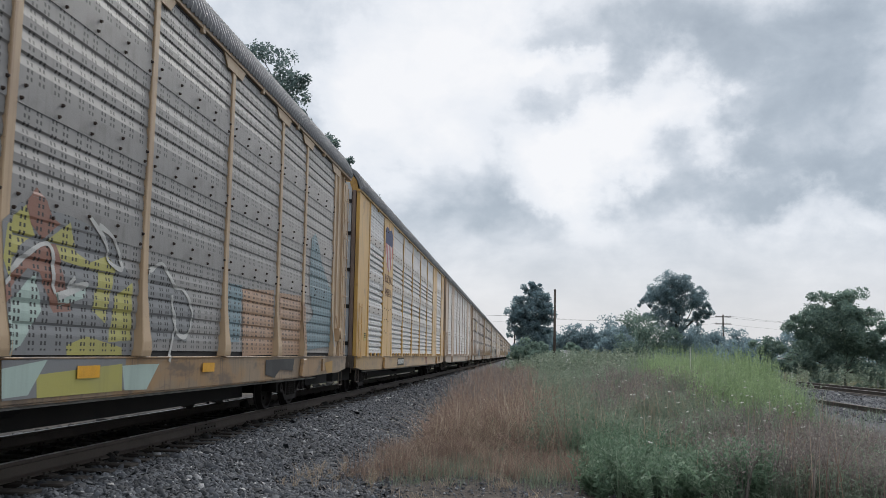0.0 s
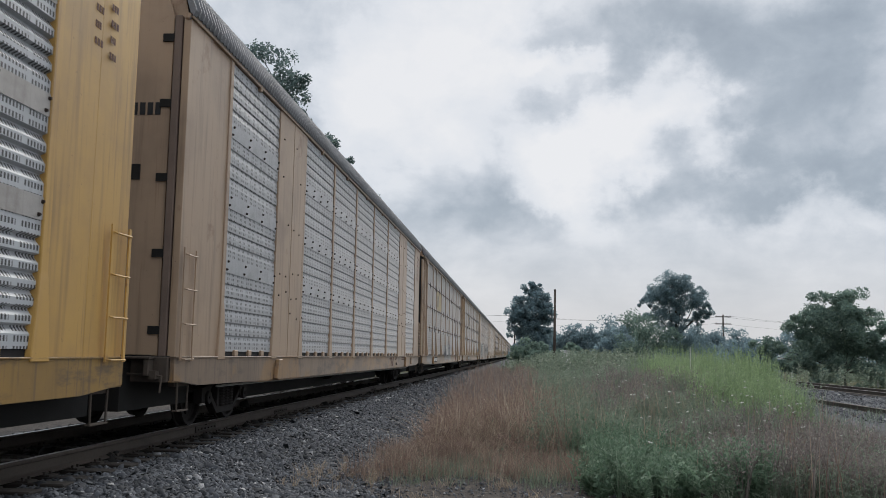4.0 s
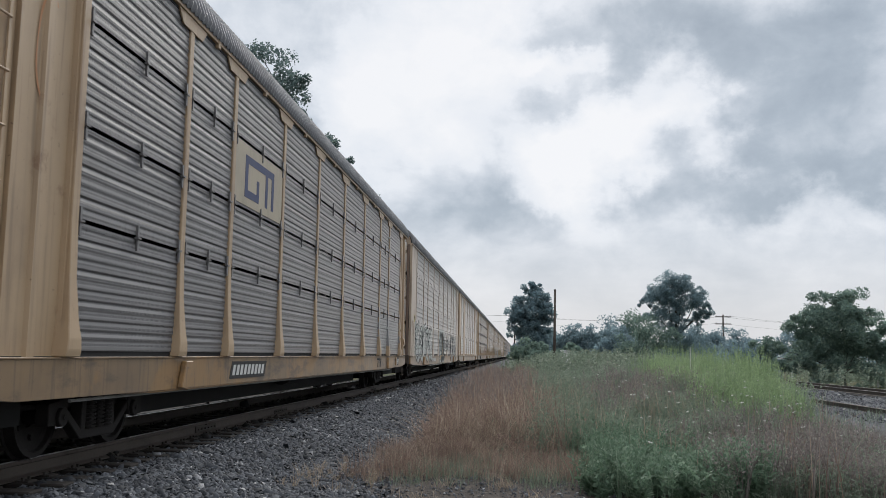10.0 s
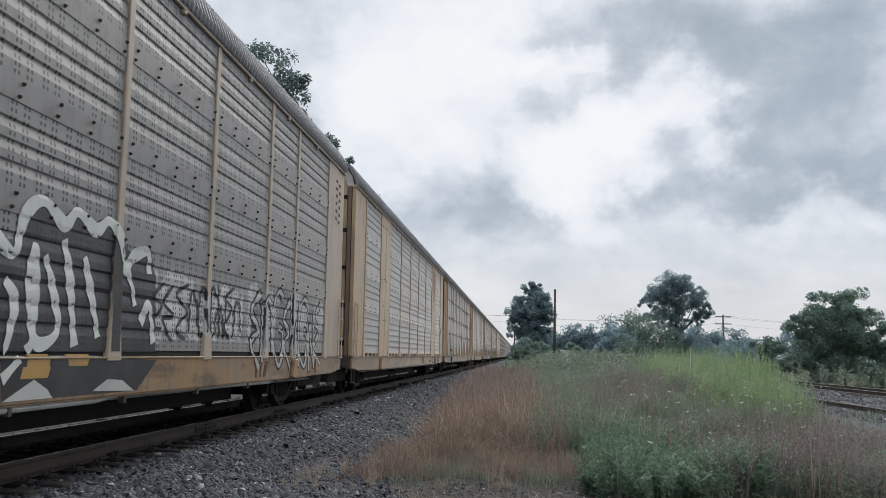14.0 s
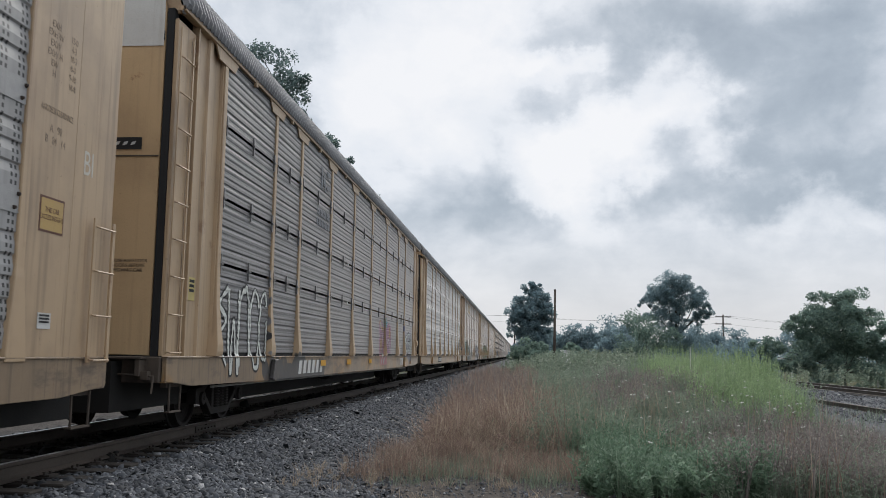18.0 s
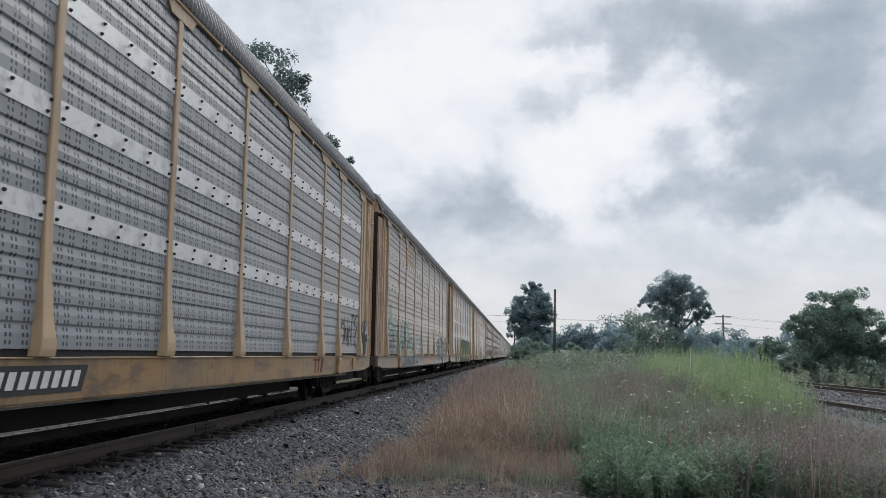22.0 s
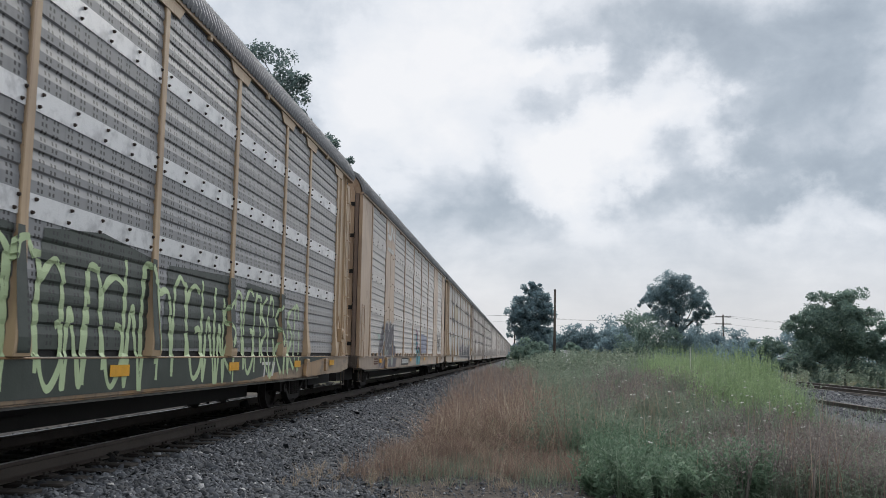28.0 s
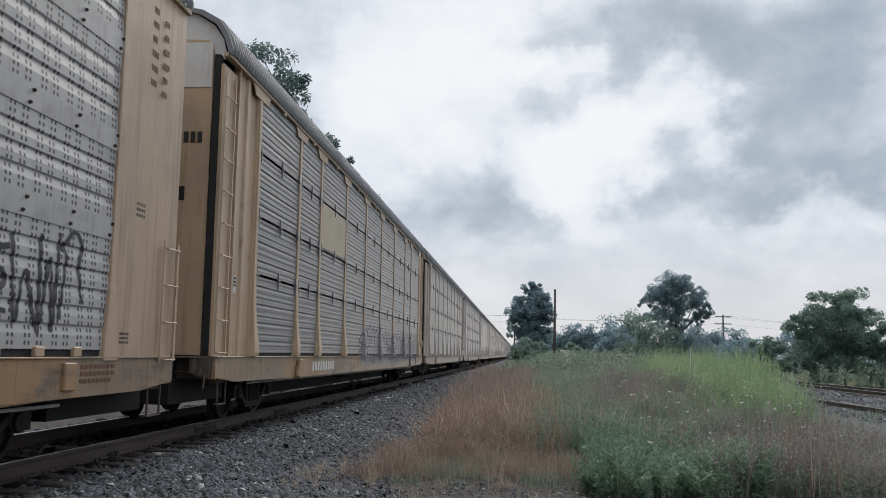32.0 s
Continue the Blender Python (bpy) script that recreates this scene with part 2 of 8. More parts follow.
def build_ground():
    xs = np.unique(np.concatenate([np.linspace(-900, -40, 12), np.linspace(-40, -10, 12), np.arange(-10, 24, 0.35), np.linspace(24, 60, 12), np.linspace(60, 1200, 14)]))
    ys = np.unique(np.concatenate([np.linspace(-600, -20, 10), np.arange(-20, 60, 0.5), np.linspace(60, 160, 30), np.linspace(160, 3000, 20)]))
    gx, gy = np.meshgrid(xs, ys)
    v = np.stack([gx, gy, height(gx, gy)], -1).reshape(-1, 3)
    w = len(xs)
    i = (np.arange(len(ys) - 1)[:, None] * w + np.arange(w - 1)[None]).ravel()
    me = from_arrays("ground", v, np.stack([i, i + 1, i + w + 1, i + w], -1), 4)
    me.polygons.foreach_set("use_smooth", [True] * len(me.polygons))
    m, n = material("earth_and_gravel")
    p = n.add("ShaderNodeTexCoord").outputs["Object"]
    x, y, z = n.split(p)
    wob = n.math("MULTIPLY", n.math("SUBTRACT", n.noise(p, 0.9, 5), 0.5), 1.6)
    # gravel by the tracks, bare earth and grass litter elsewhere
    near = n.smooth(n.math("ADD", n.math("ABSOLUTE", n.math("SUBTRACT", x, TRACK_X)), wob), 3.5, 4.3, 1.0, 0.0)
    side = n.smooth(n.math("ADD", n.math("ABSOLUTE", n.math("SUBTRACT", x, 13.0)), wob), 5.0, 6.0, 1.0, 0.0)
    cell = n.add("ShaderNodeTexVoronoi", Vector=p, Scale=19.0)
    bits = n.mix(cell.outputs["Distance"], (0.13, 0.135, 0.145), (0.03, 0.03, 0.032))
    bits = n.mix(0.5, bits, n.mix(n.split(cell.outputs["Color"])[0], (0.04, 0.042, 0.046), (0.19, 0.195, 0.205)))
    # near-black between the rails: oil stain with the train's shade painted in
    grease_shade = n.smooth(n.math("ABSOLUTE", n.math("SUBTRACT", x, TRACK_X)), 1.1, 1.7, 1.0, 0.0)
    bits = n.mix(n.math("MULTIPLY", grease_shade, 0.92), bits, (0.010, 0.0095, 0.009))
    # the gravel is darker beyond the far rail
    far_dark = n.smooth(n.math("ADD", x, n.math("MULTIPLY", wob, 0.3)), TRACK_X - 1.1, TRACK_X - 1.7)
    bits = n.mix(n.math("MULTIPLY", far_dark, 0.7), bits, (0.034, 0.032, 0.030))
    earth = n.mix(n.smooth(n.noise(p, 1.4, 6), 0.35, 0.7), (0.070, 0.060, 0.053), (0.040, 0.035, 0.032))
    earth = n.mix(n.smooth(n.noise(p, 9, 5), 0.5, 0.75), earth, (0.12, 0.10, 0.083))
    green = n.mix(n.smooth(n.noise(p, 0.5, 6), 0.4, 0.6), (0.05, 0.065, 0.026), (0.085, 0.082, 0.036))
    far = n.smooth(y, 30, 55)
    c = n.mix(far, earth, green)
    c = n.mix(n.math("MAXIMUM", near, side), c, bits)
    surface(n, c, 0.92, 0.0, n.math("ADD", n.math("MULTIPLY", cell.outputs["Distance"], -1.0), n.noise(p, 30, 3)), 0.03, 0.2)
    ob = new("ground", me)
    me.materials[0] = m
    tagged(ob, "flat trackside ground of grey gravel, bare earth and grass", "ground", kind="structure")


build_ground()

# ---------------------------------------------------------------- gravel


def stone_material(name, lo, hi, tint):
    m, n = material(name)
    r = n.add("ShaderNodeNewGeometry").outputs["Random Per Island"]
    p = n.add("ShaderNodeTexCoord").outputs["Object"]
    c = n.mix(r, lo, hi)
    c = n.mix(n.smooth(r, 0.95, 1.0), c, (0.42, 0.42, 0.42))
    g = n.noise(p, 70, 4)
    c = n.mix(n.math("MULTIPLY", n.smooth(g, 0.45, 0.75), 0.5), c, tint)
    dusty = n.smooth(n.noise(p, 0.8, 4), 0.4, 0.7)
    c = n.mix(n.math("MULTIPLY", dusty, 0.3), c, tint)
    surface(n, c, 0.8, 0.0, g, 0.004, 0.35)
    return m


def scatter_stones(name, label, x0, x1, y0, y1, count, size, mat, keep=None, power=1.0):
    """Broken stones lying on the ground, each a rough wedge."""
    base = np.array([(-1, -1, 0), (1, -1, 0), (1, 1, 0), (-1, 1, 0), (-0.7, -0.6, 1), (0.6, -0.8, 0.9), (0.8, 0.6, 1.1), (-0.6, 0.7, 0.8)], float)
    faces = np.array([(0, 1, 5, 4), (1, 2, 6, 5), (2, 3, 7, 6), (3, 0, 4, 7), (4, 5, 6, 7)])
    x = rng.uniform(x0, x1, count)
    y = y0 + (y1 - y0) * rng.uniform(0, 1, count) ** power
    if keep is not None:
        ok = keep(x, y)
        x, y = x[ok], y[ok]
    k = len(x)
    s = size * rng.lognormal(0, 0.38, k) * (1 + np.clip(y - 16, 0, 60) * 0.008)
    v = base[None] * (1 + rng.uniform(-0.4, 0.4, (k, 8, 3)))
    v[..., 2] -= 0.25
    v *= s[:, None, None] * np.stack([rng.uniform(0.7, 1.3, k), rng.uniform(0.6, 1.0, k), rng.uniform(0.6, 1.0, k)], -1)[:, None]
    a, b, c = rng.uniform(0, 6.28, k), rng.normal(0, 0.45, k), rng.normal(0, 0.45, k)
    ca, sa = np.cos(a)[:, None], np.sin(a)[:, None]
    X, Y, Z = v[..., 0], v[..., 1], v[..., 2]
    Y, Z = Y * np.cos(b)[:, None] - Z * np.sin(b)[:, None], Y * np.sin(b)[:, None] + Z * np.cos(b)[:, None]
    X, Z = X * np.cos(c)[:, None] - Z * np.sin(c)[:, None], X * np.sin(c)[:, None] + Z * np.cos(c)[:, None]
    X, Y = X * ca - Y * sa, X * sa + Y * ca
    v = np.stack([X + x[:, None], Y + y[:, None], Z + height(x, y)[:, None] + rng.uniform(0, 0.6, k)[:, None] * s[:, None]], -1)
    f = faces[None] + (np.arange(k) * 8)[:, None, None]
    me = from_arrays(name, v.reshape(-1, 3), f.reshape(-1, 4), 4)
    me.materials[0] = mat
    tagged(new(name, me), label, "gravel", kind="stuff")


GREY_STONE = stone_material("grey_ballast_stone", (0.024, 0.027, 0.032), (0.128, 0.138, 0.156), (0.036, 0.038, 0.043))
# stone between the rails takes the train's shade into its colour, besides oil
DARK_STONE = stone_material("grease_shaded_stone", (0.006, 0.006, 0.006), (0.018, 0.017, 0.016), (0.007, 0.0065, 0.006))
edge = lambda x, y: x < -2.35 + 0.45 * np.sin(y * 0.7) + 0.3 * np.sin(y * 2.1) + np.random.default_rng(3).normal(0, 0.35, len(x))
scatter_stones("ballast_stones", "loose grey crushed stone along the track", -4.75, -1.2, 7.5, 26, 85000, 0.0165, GREY_STONE, edge, 1.25)
scatter_stones("ballast_stones", "loose grey crushed stone along the track", -4.75, -1.6, 26, 75, 34000, 0.018, GREY_STONE, edge, 1.3)
scatter_stones("track_bed_stones", "dark stone between the rails, grease and train shade in its colour", -9.2, -4.7, 4, 50, 13000, 0.034, DARK_STONE, None, 1.3)
scatter_stones("siding_stones", "pale grey stone of the sidings", 8.0, 17.5, 16, 70, 26000, 0.017, GREY_STONE, None, 1.2)
scatter_stones("yard_pebbles", "scattered pebbles on bare brown earth", -2.4, 2.0, 8.5, 17, 5200, 0.011, GREY_STONE)

# ---------------------------------------------------------------- track
RAIL = worn("rusty_rail_steel", (0.075, 0.060, 0.050), (0.035, 0.028, 0.024), 0.6, 0.35, 2.0, 0.6, 0.3, False)
RAIL_TOP = worn("polished_rail_head", (0.36, 0.36, 0.37), (0.2, 0.19, 0.185), 0.28, 0.9, 3, 0.4, 0.1, False)
TIE = worn("creosoted_wood", (0.030, 0.024, 0.020), (0.055, 0.050, 0.045), 0.9, 0, 5, 0.6, 0.4, False)
IRON = worn("dark_iron", (0.055, 0.046, 0.040), (0.025, 0.022, 0.02), 0.75, 0.3, 6, 0.6, 0.3, False)
RAIL_SHAPE = [(-0.07, -0.18), (0.07, -0.18), (0.07, -0.168), (0.012, -0.145), (0.010, -0.048), (0.036, -0.036), (0.037, -0.010), (0.030, -0.002), (-0.030, -0.002), (-0.037, -0.010), (-0.036, -0.036), (-0.010, -0.048), (-0.012, -0.145), (-0.07, -0.168)]


def track(x, z, y0, y1, tie_from, tie_to, gauge_sides, label, shine=True, plates=True):
    t = tagged(new("railway_track"), label, "railway track")
    t.matrix_basis = pose(x, 0, z)
    for side in gauge_sides:
        o = side * 0.7545
        me = Shape().prism([(o + a, b) for a, b in RAIL_SHAPE], 1, y0, y1).mesh("rail")
        r = part("rail", me, RAIL, t)
        if shine:
            part("running_surface", Shape().box(o - 0.026, o + 0.026, y0, y1, -0.002, 0.0005).mesh("running_surface"), RAIL_TOP, r, "worn bright top of the rail")
    tie = Shape().box(-1.3, 1.3, -0.115, 0.115, -0.36, -0.195).mesh("tie", 0.012)
    plate = Shape().box(-0.17, 0.17, -0.09, 0.09, -0.195, -0.178)
    for sx in (-0.1, 0.1):
        for sy in (-0.06, 0.06):
            plate.box(sx - 0.012, sx + 0.012, sy - 0.012, sy + 0.012, -0.178, -0.15)
    plate = plate.mesh("tie_plate")
    y, k = tie_from, 0
    while y < tie_to:
        q = part("tie", tie, TIE, t, "", pose(0.03 * math.sin(k * 2.3), y, 0.008 * math.sin(k * 1.7), 0, 0, 1.2 * math.sin(k * 3.1)))
        if plates and y < 34:
            for side in gauge_sides:
                part("tie_plate", plate, IRON, q, "", pose(side * 0.7545, 0, 0))
        y, k = y + 0.52, k + 1
    return t


main_track = track(TRACK_X, 0, -60, 900, 4.0, 95.0, (-1, 1), "main railway track with rusty rails on dark ties")
bar = Shape().prism([(0.020, -0.135), (0.034, -0.135), (0.034, -0.055), (0.020, -0.055)], 1, -0.46, 0.46)
for k in range(6):
    bar.tube((0.034, -0.375 + k * 0.15, -0.095), (0.056, -0.375 + k * 0.15, -0.095), 0.014, 6)
bar = bar.mesh("joint_bar")
for y in (14.1, 18.6, 30.5):
    part("joint_bar", bar, IRON, main_track, "bolted bar over a rail joint", pose(0.7545, y, 0))
    part("rail_end_gap", Shape().box(0.7545 - 0.038, 0.7545 + 0.0385, y - 0.006, y + 0.006, -0.05, 0.0012).mesh("rail_end_gap"), IRON, main_track)
track(15.2, -0.10, -20, 400, 10, 70, (-1, 1), "second railway track beside the weeds", True, False)
track(10.45, -0.14, -20, 300, 14, 60, (-1,), "old siding rail half sunk in gravel", False, False)

# ---------------------------------------------------------------- plants
BROWN = leafy("dry_brown_grass", (0.42, 0.312, 0.258), (0.275, 0.198, 0.163), (0.585, 0.485, 0.395), soft=0.45)
STRAW = leafy("straw_coloured_grass", (0.54, 0.45, 0.355), (0.37, 0.295, 0.225), (0.64, 0.56, 0.46), soft=0.4)
OLIVE = leafy("grey_green_weed", (0.285, 0.350, 0.262), (0.20, 0.262, 0.195), (0.42, 0.455, 0.365), soft=0.45)
GREEN = leafy("green_grass", (0.225, 0.330, 0.225), (0.155, 0.245, 0.165), (0.345, 0.435, 0.325), soft=0.45)
LIME = leafy("bright_green_weed", (0.345, 0.46, 0.245), (0.275, 0.385, 0.205), (0.43, 0.53, 0.33), soft=0.5)
PLUM = leafy("purple_brown_seed_heads", (0.325, 0.285, 0.268), (0.225, 0.200, 0.188), (0.455, 0.415, 0.38), soft=0.4)
WHITE = leafy("white_flower", (0.62, 0.62, 0.58), (0.5, 0.5, 0.46), (0.7, 0.7, 0.66))


def blades(x, y, tall, wide, lean, mat, name, label, bend=0.5):
    """Grass: one tapered, bent strip a blade."""
    k = len(x)
    z = height(x, y) - 0.02
    a = rng.uniform(0, 2 * np.pi, k)
    l = np.abs(rng.normal(0, lean, k)) * tall
    face = rng.uniform(0, np.pi, k)
    px, py = np.cos(face) * wide / 2, np.sin(face) * wide / 2
    rows = []
    for h, w in ((0, 1.0), (0.4, 0.9), (0.75, 0.6), (1.0, 0.08)):
        off = l * (h ** (1 + bend * 2))
        cx, cy, cz = x + np.cos(a) * off, y + np.sin(a) * off, z + tall * h * (1 - 0.25 * np.clip(l / tall, 0, 1) * h)
        rows += [np.stack([cx - px * w, cy - py * w, cz], -1), np.stack([cx + px * w, cy + py * w, cz], -1)]
    v = np.stack(rows, 1)
    f = np.array([(0, 1, 3, 2), (2, 3, 5, 4), (4, 5, 7, 6)])[None] + (np.arange(k) * 8)[:, None, None]
    me = from_arrays(name, v.reshape(-1, 3), f.reshape(-1, 4), 4)
    me.materials[0] = mat
    return tagged(new(name, me), label, "grass", kind="stuff")


def weeds(x, y, tall, leaves, leaf, mat, name, label, spread=0.16, top=1.0):
    """Upright weeds: a thin stem with many small leaves, denser towards the top."""
    k = len(x)
    z = height(x, y) - 0.02
    a, l = rng.uniform(0, 6.28, k), rng.uniform(0, 0.16, k) * tall
    tipx, tipy = x + np.cos(a) * l, y + np.sin(a) * l
    w = 0.004 + 0.002 * tall
    stem = np.stack([np.stack([x - w, y, z], -1), np.stack([x + w, y, z], -1), np.stack([tipx + w * 0.5, tipy, z + tall], -1), np.stack([tipx - w * 0.5, tipy, z + tall], -1)], 1)
    h = rng.uniform(0.12, 1.0, (k, leaves)) ** (1 / (1 + top))
    cx = x[:, None] + (tipx - x)[:, None] * h
    cy = y[:, None] + (tipy - y)[:, None] * h
    cz = z[:, None] + tall[:, None] * h
    b = rng.uniform(0, 6.28, (k, leaves))
    r = spread * rng.uniform(0.4, 1.0, (k, leaves)) * tall[:, None] * (1.15 - 0.75 * h)
    rise = rng.uniform(-0.1, 0.9, (k, leaves)) * r
    ex, ey, ez = cx + np.cos(b) * r, cy + np.sin(b) * r, cz + rise
    q = leaf * rng.uniform(0.6, 1.3, (k, leaves))
    mx, my, mz = (cx + ex) / 2, (cy + ey) / 2, (cz + ez) / 2 + 0.15 * r
    sx, sy = -np.sin(b) * q, np.cos(b) * q
    lf = np.stack([np.stack([cx, cy, cz], -1), np.stack([mx + sx, my + sy, mz], -1), np.stack([ex, ey, ez], -1), np.stack([mx - sx, my - sy, mz], -1)], 2)
    v = np.concatenate([stem.reshape(-1, 3), lf.reshape(-1, 3)])
    f = np.arange(len(v)).reshape(-1, 4)
    me = from_arrays(name, v, f, 4)
    me.materials[0] = mat
    return tagged(new(name, me), label, "weeds", kind="stuff")


def patch(count, x0, x1, y0, y1, power=1.0, inside=None, clump=0.0):
    """Random places, gathered in clumps where wanted."""
    if clump:
        g = max(4, int(count / 28))
        gx, gy = rng.uniform(x0, x1, g), y0 + (y1 - y0) * rng.uniform(0, 1, g) ** power
        i = rng.integers(0, g, count)
        x, y = gx[i] + rng.normal(0, clump, count), gy[i] + rng.normal(0, clump * 1.2, count)
    else:
        x, y = rng.uniform(x0, x1, count), y0 + (y1 - y0) * rng.uniform(0, 1, count) ** power
    if inside is not None:
        ok = inside(x, y)
        x, y = x[ok], y[ok]
    return x, y


def tall_of(x, lo, hi, y=None):
    """Heights, uneven from clump to clump."""
    h = rng.uniform(lo, hi, len(x))
    if y is not None:
        h = h * (0.82 + 0.22 * np.sin(x * 2.3 + 1.3 * np.sin(y * 0.8)) + 0.20 * np.sin(y * 1.9 + x * 0.7))
        h = h * np.where(y < 21, np.clip(1.35 - (x - 2.6) * 0.22, 0.45, 1.0), 1.0)
    return h


def right_edge(x, y):
    """The weeds end where the siding's gravel begins."""
    return x < 4.9 + (y - 13.0) * 0.19


def bushy(x, y, tall, stems, leaves, length, width, mat, name, label, fan=0.35, up=0.7, low=0.15):
    """Plants of several stems that fan out from one foot, with narrow leaves all the way up."""
    k = len(x)
    x, y, tall = (np.repeat(a, stems) for a in (x, y, tall))
    m = k * stems
    z = height(x, y) - 0.02
    tall = tall * rng.uniform(0.6, 1.08, m)
    turn, off = rng.uniform(0, 6.28, m), fan * tall * np.sqrt(rng.uniform(0.02, 1, m))
    ox, oy = np.cos(turn) * off, np.sin(turn) * off
    x, y = x + 0.15 * ox, y + 0.15 * oy

    def along(h):
        b = h ** 1.4
        return x + ox * b, y + oy * b, z + tall * h * (1 - 0.12 * fan * h)

    w = 0.0025 + 0.0016 * tall
    rows = []
    for h, q in ((0.0, 1.2), (0.5, 0.9), (1.0, 0.4)):
        px, py, pz = along(np.full(m, h))
        rows += [np.stack([px - w * q, py, pz], -1), np.stack([px + w * q, py, pz], -1)]
    stem = np.stack([rows[0], rows[1], rows[3], rows[2], rows[2], rows[3], rows[5], rows[4]], 1).reshape(-1, 3)
    x, y, z, tall, ox, oy = (np.repeat(a, leaves) for a in (x, y, z, tall, ox, oy))
    q = m * leaves
    h = rng.uniform(low, 1.0, q) ** 0.8
    cx, cy, cz = along(h)
    b = rng.uniform(0, 6.28, q)
    size = length * rng.uniform(0.6, 1.3, q) * (1.25 - 0.7 * h)
    rise = rng.normal(up, 0.35, q)
    d = np.stack([np.cos(b), np.sin(b), rise], -1)
    d /= np.linalg.norm(d, axis=1)[:, None]
    c = np.stack([cx, cy, cz], -1)
    side = np.stack([-np.sin(b), np.cos(b), rng.normal(0, 0.5, q)], -1) * (width * rng.uniform(0.6, 1.2, q))[:, None] / 2
    mid, tip = c + d * size[:, None] * 0.45, c + d * size[:, None]
    tip[:, 2] -= 0.15 * size
    lf = np.stack([c, mid + side, tip, mid - side], 1).reshape(-1, 3)
    v = np.concatenate([stem, lf])
    me = from_arrays(name, v, np.arange(len(v)).reshape(-1, 4), 4)
    me.materials[0] = mat
    return tagged(new(name, me), label, "weeds", kind="stuff")


def swell(x, y):
    """Taller and lower stands from place to place."""
    return 0.86 + 0.16 * np.sin(x * 2.3 + 1.3 * np.sin(y * 0.8)) + 0.14 * np.sin(y * 1.7 + x * 0.7)


def mound(x, y):
    """The dead brush is tallest along its middle, and falls off to the gravel and to the front."""
    return np.clip((x + 2.05) / 0.75, 0.18, 1) * np.clip((y - 12.3) / 2.6, 0.25, 1) * swell(x, y)


# dead brush between the gravel and the weeds
def in_brush(x, y):
    left = -1.75 + 0.30 * np.sin(y * 0.9) - 0.004 * y
    right = 0.25 + 0.35 * np.sin(y * 0.8) + 0.25 * np.sin(y * 2.7 + x) + 0.5 * np.clip((17 - y) / 3, 0, 1) + rng.normal(0, 0.28, len(x))
    return (x > left) & (x < right)


x, y = patch(3000, -1.9, 1.1, 13.6, 24, 1.3, in_brush, 0.20)
blades(x, y, rng.uniform(0.55, 1.25, len(x)) * mound(x, y), 0.012, 0.72, BROWN, "dead_brush", "tall dead reddish-brown brush beside the gravel", 0.3)
x, y = patch(9000, -2.0, 0.9, 24, 60, 1.4, in_brush, 0.3)
blades(x, y, rng.uniform(0.6, 1.25, len(x)) * swell(x, y), 0.016, 0.40, BROWN, "dead_brush", "tall dead reddish-brown brush beside the gravel", 0.3)
x, y = patch(2000, -1.6, 0.4, 13.2, 20, 1.2, in_brush, 0.16)
blades(x, y, rng.uniform(0.5, 1.3, len(x)) * mound(x, y), 0.012, 1.0, STRAW, "straw_stalks", "bleached straw stalks leaning out of the dead brush", 0.2)
x, y = patch(420, -1.8, 0.9, 13.4, 21, 1.2, in_brush)
bushy(x, y, rng.uniform(0.7, 1.2, len(x)) * mound(x, y), 6, 10, 0.10, 0.016, BROWN, "dead_weeds", "dead brown weeds with many fine twigs", 0.42, 0.9)
x, y = patch(520, -1.8, 0.7, 21, 48, 1.3, in_brush)
bushy(x, y, rng.uniform(0.8, 1.25, len(x)) * swell(x, y), 6, 10, 0.10, 0.018, PLUM, "dead_weeds", "dead brown weeds with many fine twigs", 0.40, 0.9)
x, y = patch(60, -0.6, 0.9, 13.6, 19, 1.0)
bushy(x, y, rng.uniform(0.5, 0.9, len(x)) * mound(x, y), 4, 12, 0.08, 0.022, OLIVE, "green_shoots", "grey-green shoots coming up in the dead brush", 0.3, 0.6)
# low growth over the gravel's edge and the bare earth
x, y = patch(7600, -2.3, 0.9, 11.9, 15.2, 1.0, lambda x, y: x > -2.15 + 0.35 * np.sin(y * 2) + 0.15 * (y < 12.8), 0.16)
blades(x, y, rng.uniform(0.12, 0.48, len(x)) * swell(x, y), 0.006, 0.6, BROWN, "low_dry_grass", "low brown grass creeping over the gravel edge")
x, y = patch(2300, -2.0, 0.7, 11.2, 14.2, 1.0, lambda x, y: x > -1.75 + 0.4 * np.sin(y * 2.2), 0.13)
blades(x, y, rng.uniform(0.08, 0.34, len(x)), 0.006, 0.6, OLIVE, "low_green_grass", "short grey-green grass tufts on bare earth")
x, y = patch(800, -2.5, 1.0, 9.8, 14.0, 1.0, None, 0.10)
blades(x, y, rng.uniform(0.05, 0.24, len(x)), 0.006, 0.9, STRAW, "low_straw_grass", "sparse short straw tufts on bare earth")
x, y = patch(26, -2.9, -1.6, 10.6, 13.6, 1.0)
bushy(x, y, rng.uniform(0.12, 0.26, len(x)), 7, 5, 0.05, 0.007, STRAW, "gravel_tufts", "small straw tufts growing out of the gravel", 0.6, 0.7)
# lush clumps at the front
lush = lambda x, y: x > 0.85 - (y - 12) * 0.05 + 0.28 * np.sin(y * 2.6) + rng.normal(0, 0.12, len(x))
x, y = patch(330, 0.8, 2.7, 10.4, 14.6, 1.0, lush)
bushy(x, y, rng.uniform(0.42, 0.78, len(x)) * np.clip((x - 0.45) / 0.7, 0.45, 1) * swell(x, y), 6, 15, 0.11, 0.032, GREEN, "green_weeds", "lush leafy green weeds at the path's edge", 0.40, 0.75, 0.05)
x, y = patch(2600, 0.8, 3.2, 10.6, 16.5, 1.0, lush, 0.16)
